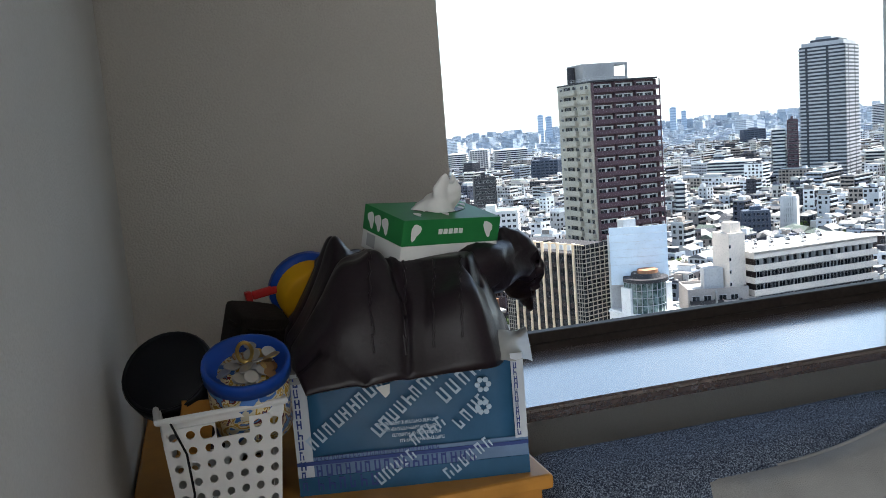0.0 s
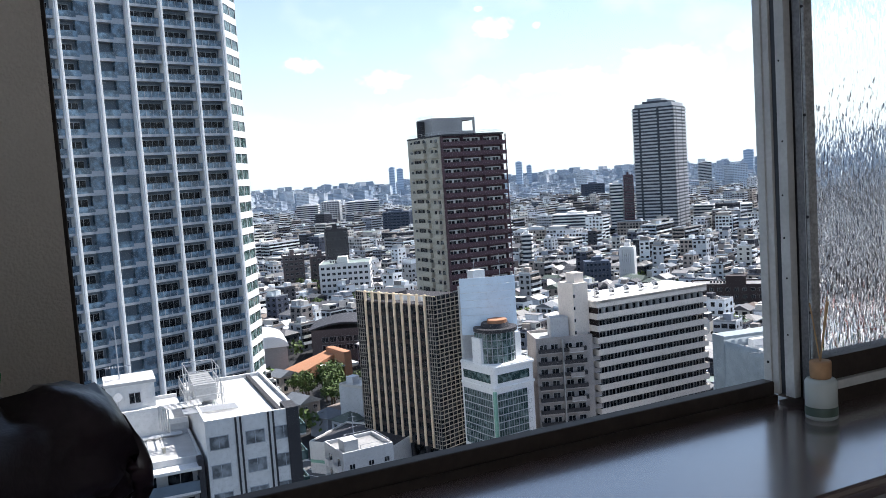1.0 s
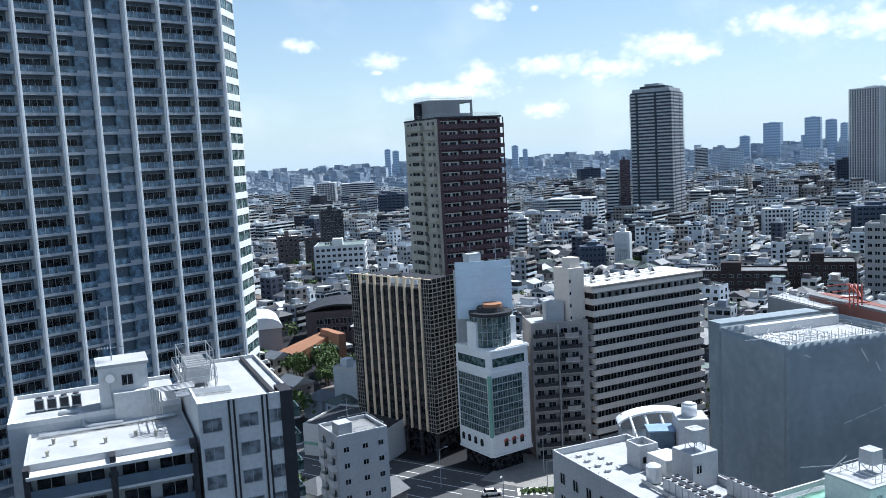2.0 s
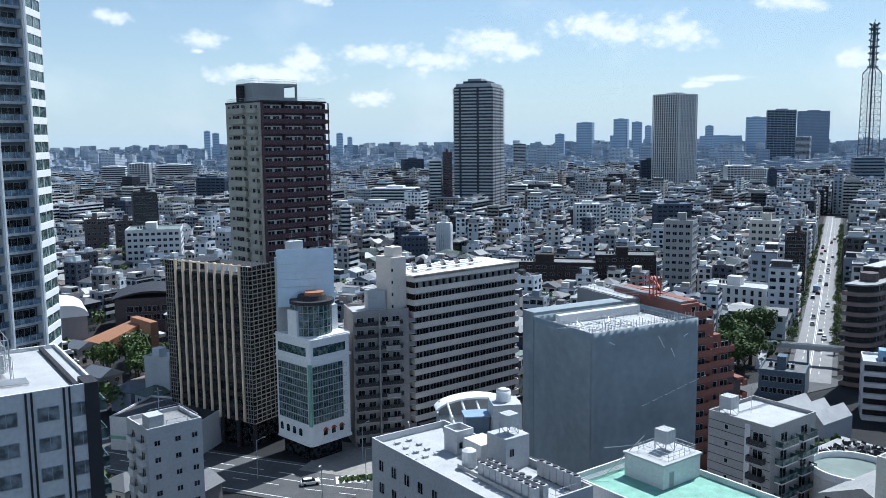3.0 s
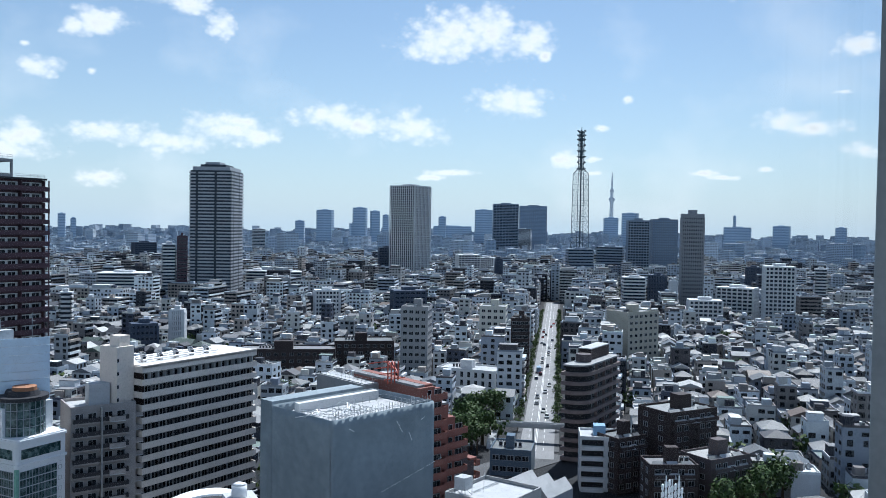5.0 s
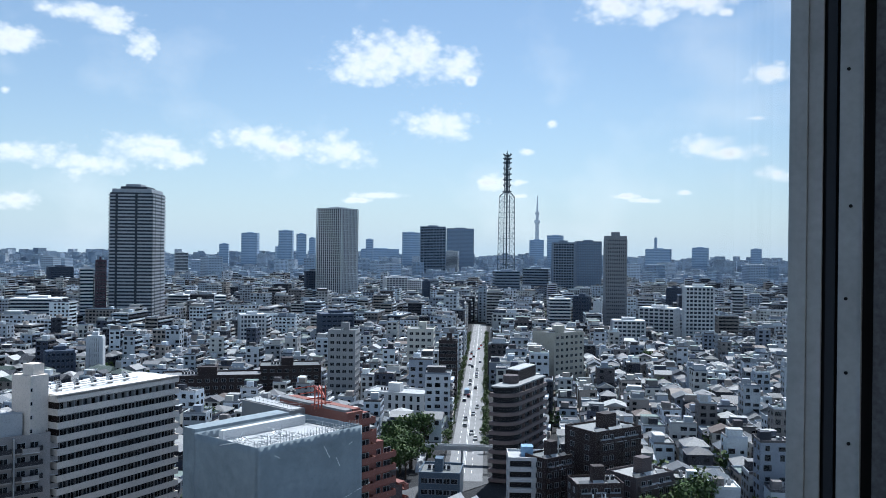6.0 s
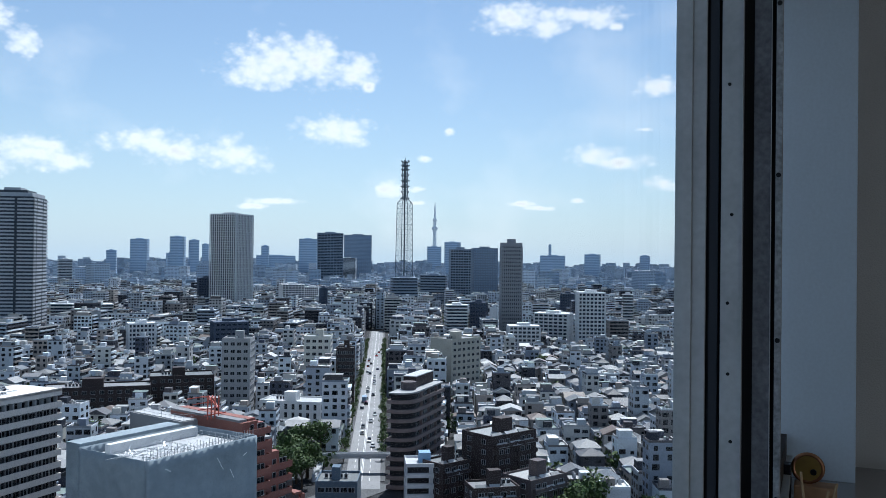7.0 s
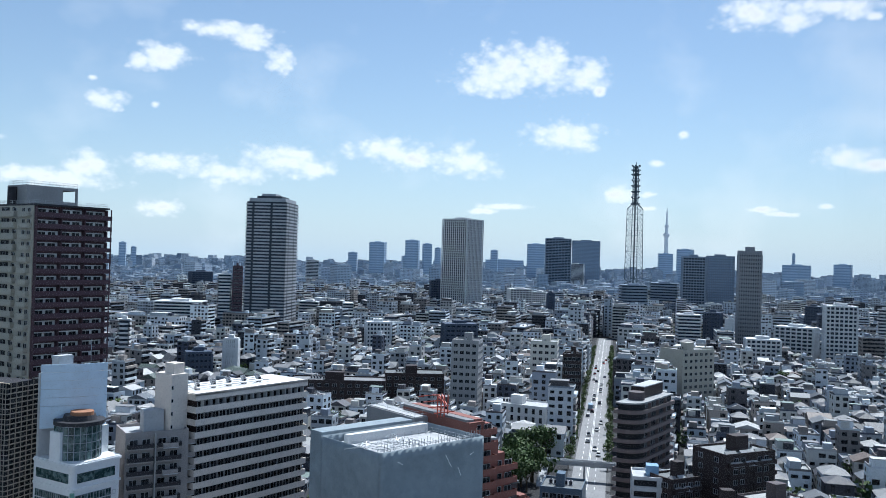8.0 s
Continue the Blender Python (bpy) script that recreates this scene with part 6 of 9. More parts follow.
gridded("school_building", "white and pale green institutional block with rows of windows", 152, 488, -24, 30, 26, -48.5, m_white, m_flat_o, 9, 6, "R", 6)
gridded("brown_apartments", "pair of brown apartment slabs", 150, 560, -14, 14, 16, -47.0, m_brown, m_flat_o, 4, 4, "R", 7)
gridded("brown_apartments", "pair of brown apartment slabs", 168, 556, -14, 14, 16, -49.0, m_brown, m_flat_o, 4, 4, "R", 7)
gridded("dark_apartments", "slim dark apartment block", 168, 520, -14, 14, 14, -30.0, m_charcoal, m_flat_o, 5, 4, "R", 12)
gridded("white_hall_block", "low white building with a row of tall dark windows", 311, 221, -77, 27.5, 15, -62.0, m_white, m_roofwhite, 8, 4, "R", 3, 3.6, win_mesh(1.4, 2.4, m_pane, m_lightgrey, 0))
gridded("dark_row", "long dark brown low-rise block", 283, 318, -48, 46, 16, -60.5, m_darkbrown, m_flat_o, 12, 4, "R", 4)
gridded("dark_row", "long dark brown low-rise block", 322, 292, -48, 30, 18, -58.0, m_darkbrown, m_flat_o, 8, 4, "R", 4)
gridded("tan_flats", "tan block of flats with banded balconies", 432, 182, -20, 24, 16, -44.0, m_beige, m_flat_o, 6, 4, "R", 9)
gridded("low_grey_block", "low grey-blue building beside the footbridge stairs", 221, 136.5, -66, 12.5, 13, -66.5, m_bluegrey, m_flat_o, 5, 3, "L", 2)
gridded("avenue_flats", "dark narrow apartment block beside the avenue", 369.5, 207.0, 27, 8, 9, -44.0, m_darkbrown, m_flat_o, 3, 4, "L", 10)
gridded("avenue_flats", "cream apartment block beside the avenue", 395, 236, 27, 16, 14, -42.0, m_beige2b, m_flat_o, 4, 4, "L", 9)
gridded("avenue_flats", "grey slim apartment block beside the avenue", 330, 240, 27, 14, 13, -38.0, m_grey, m_flat_o, 4, 4, "L", 10)
gridded("brown_office", "dark maroon slab beside a grey tower", 513.9, 664.6, -37, 9.4, 12, -12.8, m_maroon, m_flat_o, 3, 4, "L", 12)


# --- hall, domed building and orange wing beside the park
def culture_halls():
    t = thing("assembly_hall", site(102, 345, -24), "dark assembly hall with a curved roof and gridded windows", "hall")
    claim(102, 345, -24, 32, 26)
    w, d, h = 28, 24, 13.5
    box_part("wall", (0, w, 0, d, 0, h), m_brown, t)
    bm = bmesh.new()
    n = 10
    for k in range(n):
        x0, x1 = -1 + (w + 2) * k / n, -1 + (w + 2) * (k + 1) / n
        z0, z1 = [h + 4.5 * math.sin(math.pi * (0.12 + 0.76 * q / n)) - 1.5 for q in (k, k + 1)]
        vs = [bm.verts.new(v) for v in ((x0, -1, z0), (x1, -1, z1), (x1, d, z1), (x0, d, z0), (x0, -1, z0 - 0.7), (x1, -1, z1 - 0.7), (x1, d, z1 - 0.7), (x0, d, z0 - 0.7))]
        for f in ((0, 1, 2, 3), (7, 6, 5, 4), (0, 4, 5, 1), (3, 2, 6, 7)):
            bm.faces.new([vs[i] for i in f])
    part("curved_roof", bm, m_charcoal, t)
    windows(t, "F", spread(6, 4, w - 4), [4.5, 8.0], win_mesh(2.8, 2.4, m_pane, m_lightgrey, 1), w, d)
    t = thing("vaulted_hall", site(72, 330, -10), "grey hall with a white barrel-vaulted roof", "hall")
    claim(72, 330, -10, 18, 26)
    box_part("wall", (0, 15, 0, 24, 0, 12), m_grey, t)
    bm = bmesh.new()
    n = 10
    for k in range(n):
        q = [(7.5 - 8.2 * math.cos(math.pi * i / n), 12 + 4.5 * math.sin(math.pi * i / n)) for i in (k, k + 1)]
        vs = [bm.verts.new(v) for v in ((q[0][0], -0.6, q[0][1]), (q[1][0], -0.6, q[1][1]), (q[1][0], 24, q[1][1]), (q[0][0], 24, q[0][1]), (7.5, -0.6, 12), (7.5, 24, 12))]
        bm.faces.new((vs[0], vs[1], vs[2], vs[3]))
        bm.faces.new((vs[0], vs[4], vs[1]))
    part("vaulted_roof", bm, m_whitepaint, t)
    t = thing("orange_hall", site(84, 312, 8), "low hall with slanted orange-brown walls", "hall")
    claim(84, 312, 8, 26, 20)
    bm = bmesh.new()
    vs = [bm.verts.new(v) for v in ((0, 0, 0), (24, 6, 0), (24, 14, 0), (0, 14, 0), (0, 0, 2.5), (24, 6, 8.5), (24, 14, 8.5), (0, 14, 2.5))]
    for f in ((3, 2, 1, 0), (4, 5, 6, 7), (0, 1, 5, 4), (1, 2, 6, 5), (2, 3, 7, 6), (3, 0, 4, 7)):
        bm.faces.new([vs[i] for i in f])
    part("slanted_wall", bm, m_brick, t)
    box_part("canopy", (12, 26, -4, 4, 4.0, 4.6), m_lightgrey, t)
    box_part("side_wing", (20, 23, -4, 12, 0, 9.5), m_brick, t)
    t = thing("terraced_building", site(60, 268, 12), "stepped cream building with balcony terraces", "building")
    claim(60, 268, 12, 14, 22)
    for k in range(5):
        box_part("terrace", (0, 12 - 1.6 * k, 0, 20, k * 3.2, k * 3.2 + 3.2), m_beige2b, t)
        box_part("terrace_window", (1, 11.8 - 1.6 * k, -0.06, 0, k * 3.2 + 0.9, k * 3.2 + 2.6), m_pane, t)
        box_part("terrace_edge", (-0.3, 12.4 - 1.6 * k, -0.9, 0, k * 3.2, k * 3.2 + 0.9), m_white, t)
    t = thing("low_station_roof", site(60, 212, -52), "low dark flat-roofed building by the junction", "building")
    claim(60, 212, -52, 26, 20)
    body(t, 24, 18, 8, m_white, m_charcoal, 0.6)
    box_part("green_stripe", (0, 24, -0.06, 0, 3.0, 3.8), m_green, t, "green stripe")
    t = thing("sawtooth_hall", site(196, 108, -92), "low hall with three white pitched roofs", "hall")
    claim(196, 108, -92, 18, 14)
    for k in range(3):
        bm = bmesh.new()
        vs = [bm.verts.new(v) for v in ((k * -5.2, 0, 5.5), (k * -5.2 + 5.0, 0, 5.5), (k * -5.2 + 5.0, 13, 5.5), (k * -5.2, 13, 5.5), (k * -5.2 + 2.5, 0, 8.2), (k * -5.2 + 2.5, 13, 8.2))]
        for f in ((0, 1, 4), (2, 3, 5), (1, 2, 5, 4), (3, 0, 4, 5)):
            bm.faces.new([vs[i] for i in f])
        part("pitched_roof", bm, m_roofwhite, t)
    box_part("wall", (-10.4, 5.0, 0, 13, 0, 5.5), m_lightgrey, t)


culture_halls()


# --- footbridge over the avenue
def footbridge():
    t = thing("footbridge", site(0, 0), "steel pedestrian footbridge with stairs over the avenue", "footbridge")
    a, b = Vector((259, 158, 5.6)), Vector((271, 134, 5.6))
    dv = (b - a).normalized()
    s = Vector((-dv.y, dv.x, 0))

    def deck(p, q, name):
        bm = bmesh.new()
        d2 = (q - p).normalized()
        s2 = Vector((-d2.y, d2.x, 0)).normalized()
        for o0, o1, z0, z1 in ((-1.3, 1.3, -0.5, 0.0), (-1.35, -1.25, 0, 1.2), (1.25, 1.35, 0, 1.2)):
            vs = []
            for pt in (p, q):
                for o in (o0, o1):
                    for z in (z0, z1):
                        vs.append(bm.verts.new(pt + s2 * o + Vector((0, 0, z))))
            for f in ((0, 1, 3, 2), (4, 6, 7, 5), (0, 4, 5, 1), (2, 3, 7, 6), (1, 5, 7, 3), (0, 2, 6, 4)):
                bm.faces.new([vs[i] for i in f])
        part(name, bm, m_lightgrey, t)
    deck(a, b, "deck")
    deck(a, a + Vector((-12, -5.5, -5.4)), "stair")
    deck(a, a + Vector((12, 6, -5.4)), "stair")
    deck(b, b + Vector((12, 6, -5.4)), "stair")
    for p in (a, b, a.lerp(b, 0.5)):
        bm = bmesh.new()
        tube(bm, (p.x, p.y, 0), (p.x, p.y, 5.2), 0.35, 10)
        part("pier", bm, m_lightgrey, t)


footbridge()
PLOTS += [(170, 80, 18), (90, 280, 20), (84, 268, 12), (262, 172, 12), (275, 178, 10), (250, 164, 10), (230, 62, 8), (240, 60, 8), (200, 125, 14)]

# ================= room =================
m_wall = material("wallpaper", (0.50, 0.475, 0.44), 0.85, grain=220, amount=0.05, stain=2.5, stains=0.05, bump=0.25)
m_wall2 = material("white_wall", (0.58, 0.58, 0.57), 0.85, grain=220, amount=0.04, stain=2.5, stains=0.04, bump=0.2)
m_ceil = material("ceiling_paint", (0.75, 0.75, 0.73), 0.9, grain=120, amount=0.03, stain=2)
m_floor = material("floor_wood", (0.22, 0.14, 0.09), 0.45, grain=30, amount=0.15, stain=3)
m_sill = material("dark_sill_wood", (0.105, 0.074, 0.066), 0.26, grain=60, amount=0.18, stain=4, stains=0.15, spec=1.0)
m_sill.node_tree.nodes["Principled BSDF"].inputs["Coat Weight"].default_value = 1.0
m_sill.node_tree.nodes["Principled BSDF"].inputs["Coat Roughness"].default_value = 0.16
m_sill.node_tree.nodes["Principled BSDF"].inputs["Coat IOR"].default_value = 2.0
m_frame = material("dark_bronze_frame", (0.040, 0.031, 0.027), 0.55, 0.0, grain=60, amount=0.2, stain=8, stains=0.25)
m_alu = material("aluminium_sash", (0.50, 0.51, 0.51), 0.45, 0.0, grain=90, amount=0.08, stain=6, stains=0.18)
# the blue of the sky light is put into the jamb's base colour
m_jamb = material("skylight_tinted_jamb", (0.60, 0.69, 0.78), 0.6, grain=120, amount=0.04, stain=2, stains=0.06)
m_postgrey = material("bronze_grey_post", (0.16, 0.16, 0.17), 0.5, 0.2, grain=140, amount=0.25, stain=14, stains=0.3)
m_alugrey = material("worn_grey_strip", (0.34, 0.35, 0.36), 0.5, 0.1, grain=160, amount=0.3, stain=30, stains=0.35)
m_rubber = material("black_gasket", (0.02, 0.02, 0.022), 0.7)

XL, XR, XM, WT = -0.635, 3.0, 1.65, 2.25       # left wall, right wall, mullion, window top


def wall_box(name, dims, mat, label, category="wall"):
    bm = bmesh.new()
    boxb(bm, *dims)
    return tagged(part(name, bm, mat), label, category, kind="structure")


wall_box("floor", (XL - 0.2, XR + 0.2, -3.6, 0.1, -0.2, 0.0), m_floor, "dark brown wooden floor", "floor")
wall_box("ceiling", (XL - 0.2, XR + 0.2, -3.6, 0.1, 2.5, 2.7), m_ceil, "plain white ceiling", "ceiling")
# the gap left in the west wall is an unseen opening, added for light
wall_box("wall_west", (XL - 0.2, XL, -2.35, -0.24, 0, 2.5), m_wall2, "white papered side wall")
wall_box("wall_west_end", (XL - 0.2, XL, -3.6, -3.35, 0, 2.5), m_wall2, "white papered side wall")
wall_box("wall_over_opening", (XL - 0.2, XL, -3.35, -2.35, 2.2, 2.5), m_wall2, "white wall over an unseen opening added to let in light")
wall_box("wall_east", (XR, XR + 0.2, -3.6, 0.1, 0, 2.5), m_wall, "papered side wall")
wall_box("wall_south", (XL, XR, -3.6, -3.4, 0, 2.5), m_wall2, "plain white wall")
wall_box("wall_pillar", (XL - 0.2, 0.112, -0.24, 0.1, 0, 2.5), m_wall, "grey-beige papered pillar beside the window")
wall_box("wall_below_window", (0.112, XR, -0.16, 0.1, 0, 0.814), m_wall2, "pale wall below the window sill")
# its unseen outer overhang is added to keep direct sun off the sill
wall_box("wall_above_window", (0.112, XR, -0.16, 0.26, WT + 0.05, 2.5), m_wall2, "wall above the window with an added overhang that blocks the sun")
# the building under the room
wall_box("tower_body", (-14, 14, -16, -0.02, G, -0.22), m_lightgrey, "plain concrete body of the building below", "building")

# sill
bm = bmesh.new()
boxb(bm, 0.114, XR - 0.002, -0.445, 0.03, 0.814, 0.85)
bmesh.ops.bevel(bm, geom=[e for e in bm.edges if all(v.co.y < -0.4 for v in e.verts)], offset=0.012, segments=3, affect="EDGES")
tagged(part("window_sill", bm, m_sill), "deep dark brown polished wooden window sill", "window sill", kind="structure")


def glass_material(name, rough, bump, scale):
    m = bpy.data.materials.new(name)
    m.use_nodes = True
    nt = m.node_tree
    b = nt.nodes["Principled BSDF"]
    b.inputs["Base Color"].default_value = (0.97, 0.985, 0.98, 1)
    b.inputs["Transmission Weight"].default_value = 1.0
    b.inputs["Roughness"].default_value = rough
    b.inputs["IOR"].default_value = 1.45
    tc = nt.nodes.new("ShaderNodeTexCoord")
    stretch = nt.nodes.new("ShaderNodeMapping")
    stretch.inputs["Scale"].default_value = (1, 1, 0.28)
    v = nt.nodes.new("ShaderNodeTexVoronoi")
    v.inputs["Scale"].default_value = scale
    bp = nt.nodes.new("ShaderNodeBump")
    bp.inputs["Strength"].default_value = bump
    bp.inputs["Distance"].default_value = 0.004
    nt.links.new(tc.outputs["Object"], stretch.inputs["Vector"])
    nt.links.new(stretch.outputs[0], v.inputs["Vector"])
    nt.links.new(v.outputs["Distance"], bp.inputs["Height"])
    nt.links.new(bp.outputs[0], b.inputs["Normal"])
    return m


def thin_glass(name):
    """A clean flat pane: light passes straight, with a faint mirror gloss."""
    m = bpy.data.materials.new(name)
    m.use_nodes = True
    nt = m.node_tree
    nt.nodes.remove(nt.nodes["Principled BSDF"])
    mix, clear, gloss, fr = nt.nodes.new("ShaderNodeMixShader"), nt.nodes.new("ShaderNodeBsdfTransparent"), nt.nodes.new("ShaderNodeBsdfGlossy"), nt.nodes.new("ShaderNodeLayerWeight")
    clear.inputs["Color"].default_value = (0.985, 0.995, 0.995, 1)
    gloss.inputs["Roughness"].default_value = 0.0
    power, weak = nt.nodes.new("ShaderNodeMath"), nt.nodes.new("ShaderNodeMath")
    power.operation, weak.operation = "POWER", "MULTIPLY_ADD"
    power.inputs[1].default_value = 5.0
    weak.inputs[1].default_value, weak.inputs[2].default_value = 0.12, 0.008
    nt.links.new(fr.outputs["Facing"], power.inputs[0])
    nt.links.new(power.outputs[0], weak.inputs[0])
    nt.links.new(weak.outputs[0], mix.inputs[0])
    nt.links.new(clear.outputs[0], mix.inputs[1])
    nt.links.new(gloss.outputs[0], mix.inputs[2])
    nt.links.new(mix.outputs[0], nt.nodes["Material Output"].inputs["Surface"])
    return m


m_glass = thin_glass("clear_glass")
m_frost = glass_material("patterned_glass", 0.03, 0.22, 110.0)

win = thing("window_1", pose(0, 0, 0), "wide window with clear pane, aluminium sash and patterned pane", "window", kind="structure")
bm = bmesh.new()
boxb(bm, 0.126, 1.664, 0.050, 0.055, 0.885, WT - 0.02)
p = part("pane", bm, m_glass, win, "clear glass pane")
p.visible_shadow = False
bm = bmesh.new()
boxb(bm, 1.70, XR - 0.22, -0.036, -0.031, 0.96, WT - 0.04)
p = part("patterned_pane", bm, m_frost, win, "hammered patterned glass pane")
p.visible_shadow = False
box_part("bottom_rail", (0.112, 1.655, 0.028, 0.064, 0.85, 0.90), m_frame, win, "dark bronze bottom rail", 0.003)
box_part("rail_lip", (0.112, 1.655, 0.018, 0.028, 0.85, 0.868), m_frame, win)
box_part("top_rail", (0.112, XM + 0.02, -0.02, 0.06, WT - 0.04, WT + 0.05), m_frame, win)
box_part("left_stile", (0.112, 0.126, -0.02, 0.06, 0.90, WT - 0.04), m_frame, win, "dark bronze stile", 0.003)
REVEAL = (("outer_sash", 1.655, 0.0365, 0.060, m_alu, "pale aluminium sash edge"), ("outer_sash_fold", 1.659, 0.0172, 0.0365, m_alu, "pale aluminium sash stile"),
          ("gasket", 1.667, 0.0126, 0.0172, m_rubber, "black gasket"), ("gasket_channel", 1.663, 0.0005, 0.0126, m_darksteel, "dark grey channel"), ("gasket", 1.669, -0.0037, 0.0005, m_rubber, "black gasket"),
          ("inner_sash", 1.657, -0.0325, -0.0037, m_alu, "pale aluminium meeting stile"), ("track", 1.676, -0.0465, -0.0325, m_rubber, "black sliding track"),
          ("post", 1.667, -0.0700, -0.0465, m_postgrey, "dark bronze-grey post"), ("post_groove", 1.675, -0.0755, -0.0700, m_rubber, "black groove"), ("post_strip", 1.662, -0.0842, -0.0755, m_alugrey, "grey strip with screws"))
for nm, rx, ry0, ry1, rm, rl in REVEAL:
    box_part(nm, (rx, 1.688, ry0, ry1, 0.87, WT - 0.02), rm, win, rl, 0.0012 if rm in (m_alu, m_alugrey, m_postgrey) else 0.0)
box_part("stile_lip", (1.655, 1.657, -0.0325, -0.0312, 0.87, WT - 0.02), m_alu, win)
box_part("post_lip", (1.6655, 1.667, -0.0700, -0.0690, 0.87, WT - 0.02), m_alu, win)
box_part("sash_stile", (1.688, 1.702, -0.06, 0.0, 0.90, WT), m_frame, win)
box_part("lower_rail", (1.70, XR - 0.2, -0.06, 0.0, 0.90, 0.96), m_frame, win)
box_part("lower_rail_trim", (1.70, XR - 0.2, -0.075, -0.06, 0.885, 0.905), m_alu, win, "pale aluminium trim")
box_part("lower_box", (1.70, XR - 0.2, -0.07, 0.06, 0.85, 0.885), m_frame, win)
box_part("upper_rail", (1.70, XR - 0.2, -0.06, 0.0, WT - 0.04, WT + 0.05), m_frame, win)
box_part("jamb_lining", (XR - 0.2, XR - 0.005, -0.222, 0.06, 0.85, WT + 0.05), m_jamb, win, "smooth jamb lining with blue sky light in its colour", 0.002)


# ================= things in the room =================
m_leather = material("dark_brown_leather", (0.012, 0.007, 0.011), 0.34, grain=160, amount=0.25, stain=9, stains=0.2, bump=0.04, spec=0.36)
m_cardgreen = material("green_carton", (0.018, 0.19, 0.055), 0.42, grain=40, amount=0.05, stain=6, stains=0.05)
m_cardwhite = material("white_carton", (0.72, 0.73, 0.72), 0.5, grain=40, amount=0.03, stain=6, stains=0.04)
m_tissue = material("tissue_paper", (0.82, 0.82, 0.81), 0.9, grain=60, amount=0.04)
m_parcel = material("blue_printed_tape", (0.030, 0.105, 0.20), 0.25, grain=30, amount=0.06, stain=7, stains=0.18)
m_parcel_w = material("white_printed_tape", (0.55, 0.60, 0.66), 0.3, grain=30, amount=0.06, stain=7, stains=0.18)
m_parcel_m = material("pale_blue_tape", (0.12, 0.21, 0.36), 0.25, grain=30, amount=0.08, stain=9, stains=0.25, spec=0.5)
m_print_l = material("pale_print", (0.42, 0.55, 0.68), 0.4)
m_print_d = material("navy_print", (0.03, 0.06, 0.22), 0.4)
m_plastic = material("white_plastic", (0.70, 0.71, 0.71), 0.35, grain=30, amount=0.03, stain=5, stains=0.04)
m_black = material("black_plastic", (0.006, 0.007, 0.010), 0.4, grain=40)
m_bluepl = material("blue_plastic", (0.01, 0.06, 0.33), 0.3, grain=40, amount=0.04)
m_yellow = material("yellow_plastic", (0.62, 0.32, 0.01), 0.45, grain=40, amount=0.05)
m_redpl = material("red_plastic", (0.45, 0.02, 0.02), 0.4)
m_tinart = material("printed_tin", (0.4, 0.4, 0.4), 0.3, 0.2, grain=25, amount=0.3, vary=None)
m_brass = material("brass", (0.55, 0.38, 0.12), 0.3, 0.9, grain=60)
m_copper = material("dull_copper", (0.35, 0.17, 0.09), 0.35, 0.9, grain=60)
m_coin = material("coins", (0.5, 0.45, 0.35), 0.35, 0.85, vary=[(0.5, 0.48, 0.44), (0.45, 0.30, 0.12), (0.55, 0.55, 0.55), (0.35, 0.2, 0.1)])
m_pine = material("orange_varnished_wood", (0.50, 0.23, 0.05), 0.35, grain=18, amount=0.15, stain=3, stains=0.15)
m_cork = material("pale_turned_wood", (0.42, 0.25, 0.14), 0.6, grain=50, amount=0.15)
m_reed = material("reed", (0.45, 0.30, 0.16), 0.7, grain=80)
m_cushion = material("grey_linen", (0.31, 0.305, 0.30), 0.95, grain=500, amount=0.25, stain=12, stains=0.12, bump=0.3)
m_cloth = material("dark_brown_cloth", (0.022, 0.016, 0.014), 0.85, grain=300, amount=0.3, stain=14, stains=0.3, bump=0.2)
m_folder = material("pale_blue_folder", (0.16, 0.32, 0.42), 0.35)


def weave_material():
    """Coarse blue-grey upholstery of crossing pale and navy threads."""
    m = bpy.data.materials.new("blue_woven_upholstery")
    m.use_nodes = True
    nt = m.node_tree
    N, L = nt.nodes.new, nt.links.new
    b = nt.nodes["Principled BSDF"]
    b.inputs["Roughness"].default_value = 0.95
    tc = N("ShaderNodeTexCoord")
    cols = []
    for sc in ((190, 800, 800), (800, 190, 190)):
        mp = N("ShaderNodeMapping")
        mp.inputs["Scale"].default_value = sc
        L(tc.outputs["Object"], mp.inputs["Vector"])
        n = N("ShaderNodeTexNoise")
        n.inputs["Scale"].default_value = 1.0
        n.inputs["Detail"].default_value = 2
        L(mp.outputs[0], n.inputs["Vector"])
        cols.append(n.outputs[0])
    mx = N("ShaderNodeMath")
    mx.operation = "MAXIMUM"
    L(cols[0], mx.inputs[0])
    L(cols[1], mx.inputs[1])
    r = N("ShaderNodeValToRGB")
    e = r.color_ramp.elements
    e[0].position, e[0].color = 0.53, (0.010, 0.017, 0.040, 1)
    e[1].position, e[1].color = 0.69, (0.36, 0.44, 0.55, 1)
    L(mx.outputs[0], r.inputs[0])
    L(r.outputs[0], b.inputs["Base Color"])
    bp = N("ShaderNodeBump")
    bp.inputs["Strength"].default_value = 0.5
    bp.inputs["Distance"].default_value = 0.003
    L(mx.outputs[0], bp.inputs["Height"])
    L(bp.outputs[0], b.inputs["Normal"])
    return m


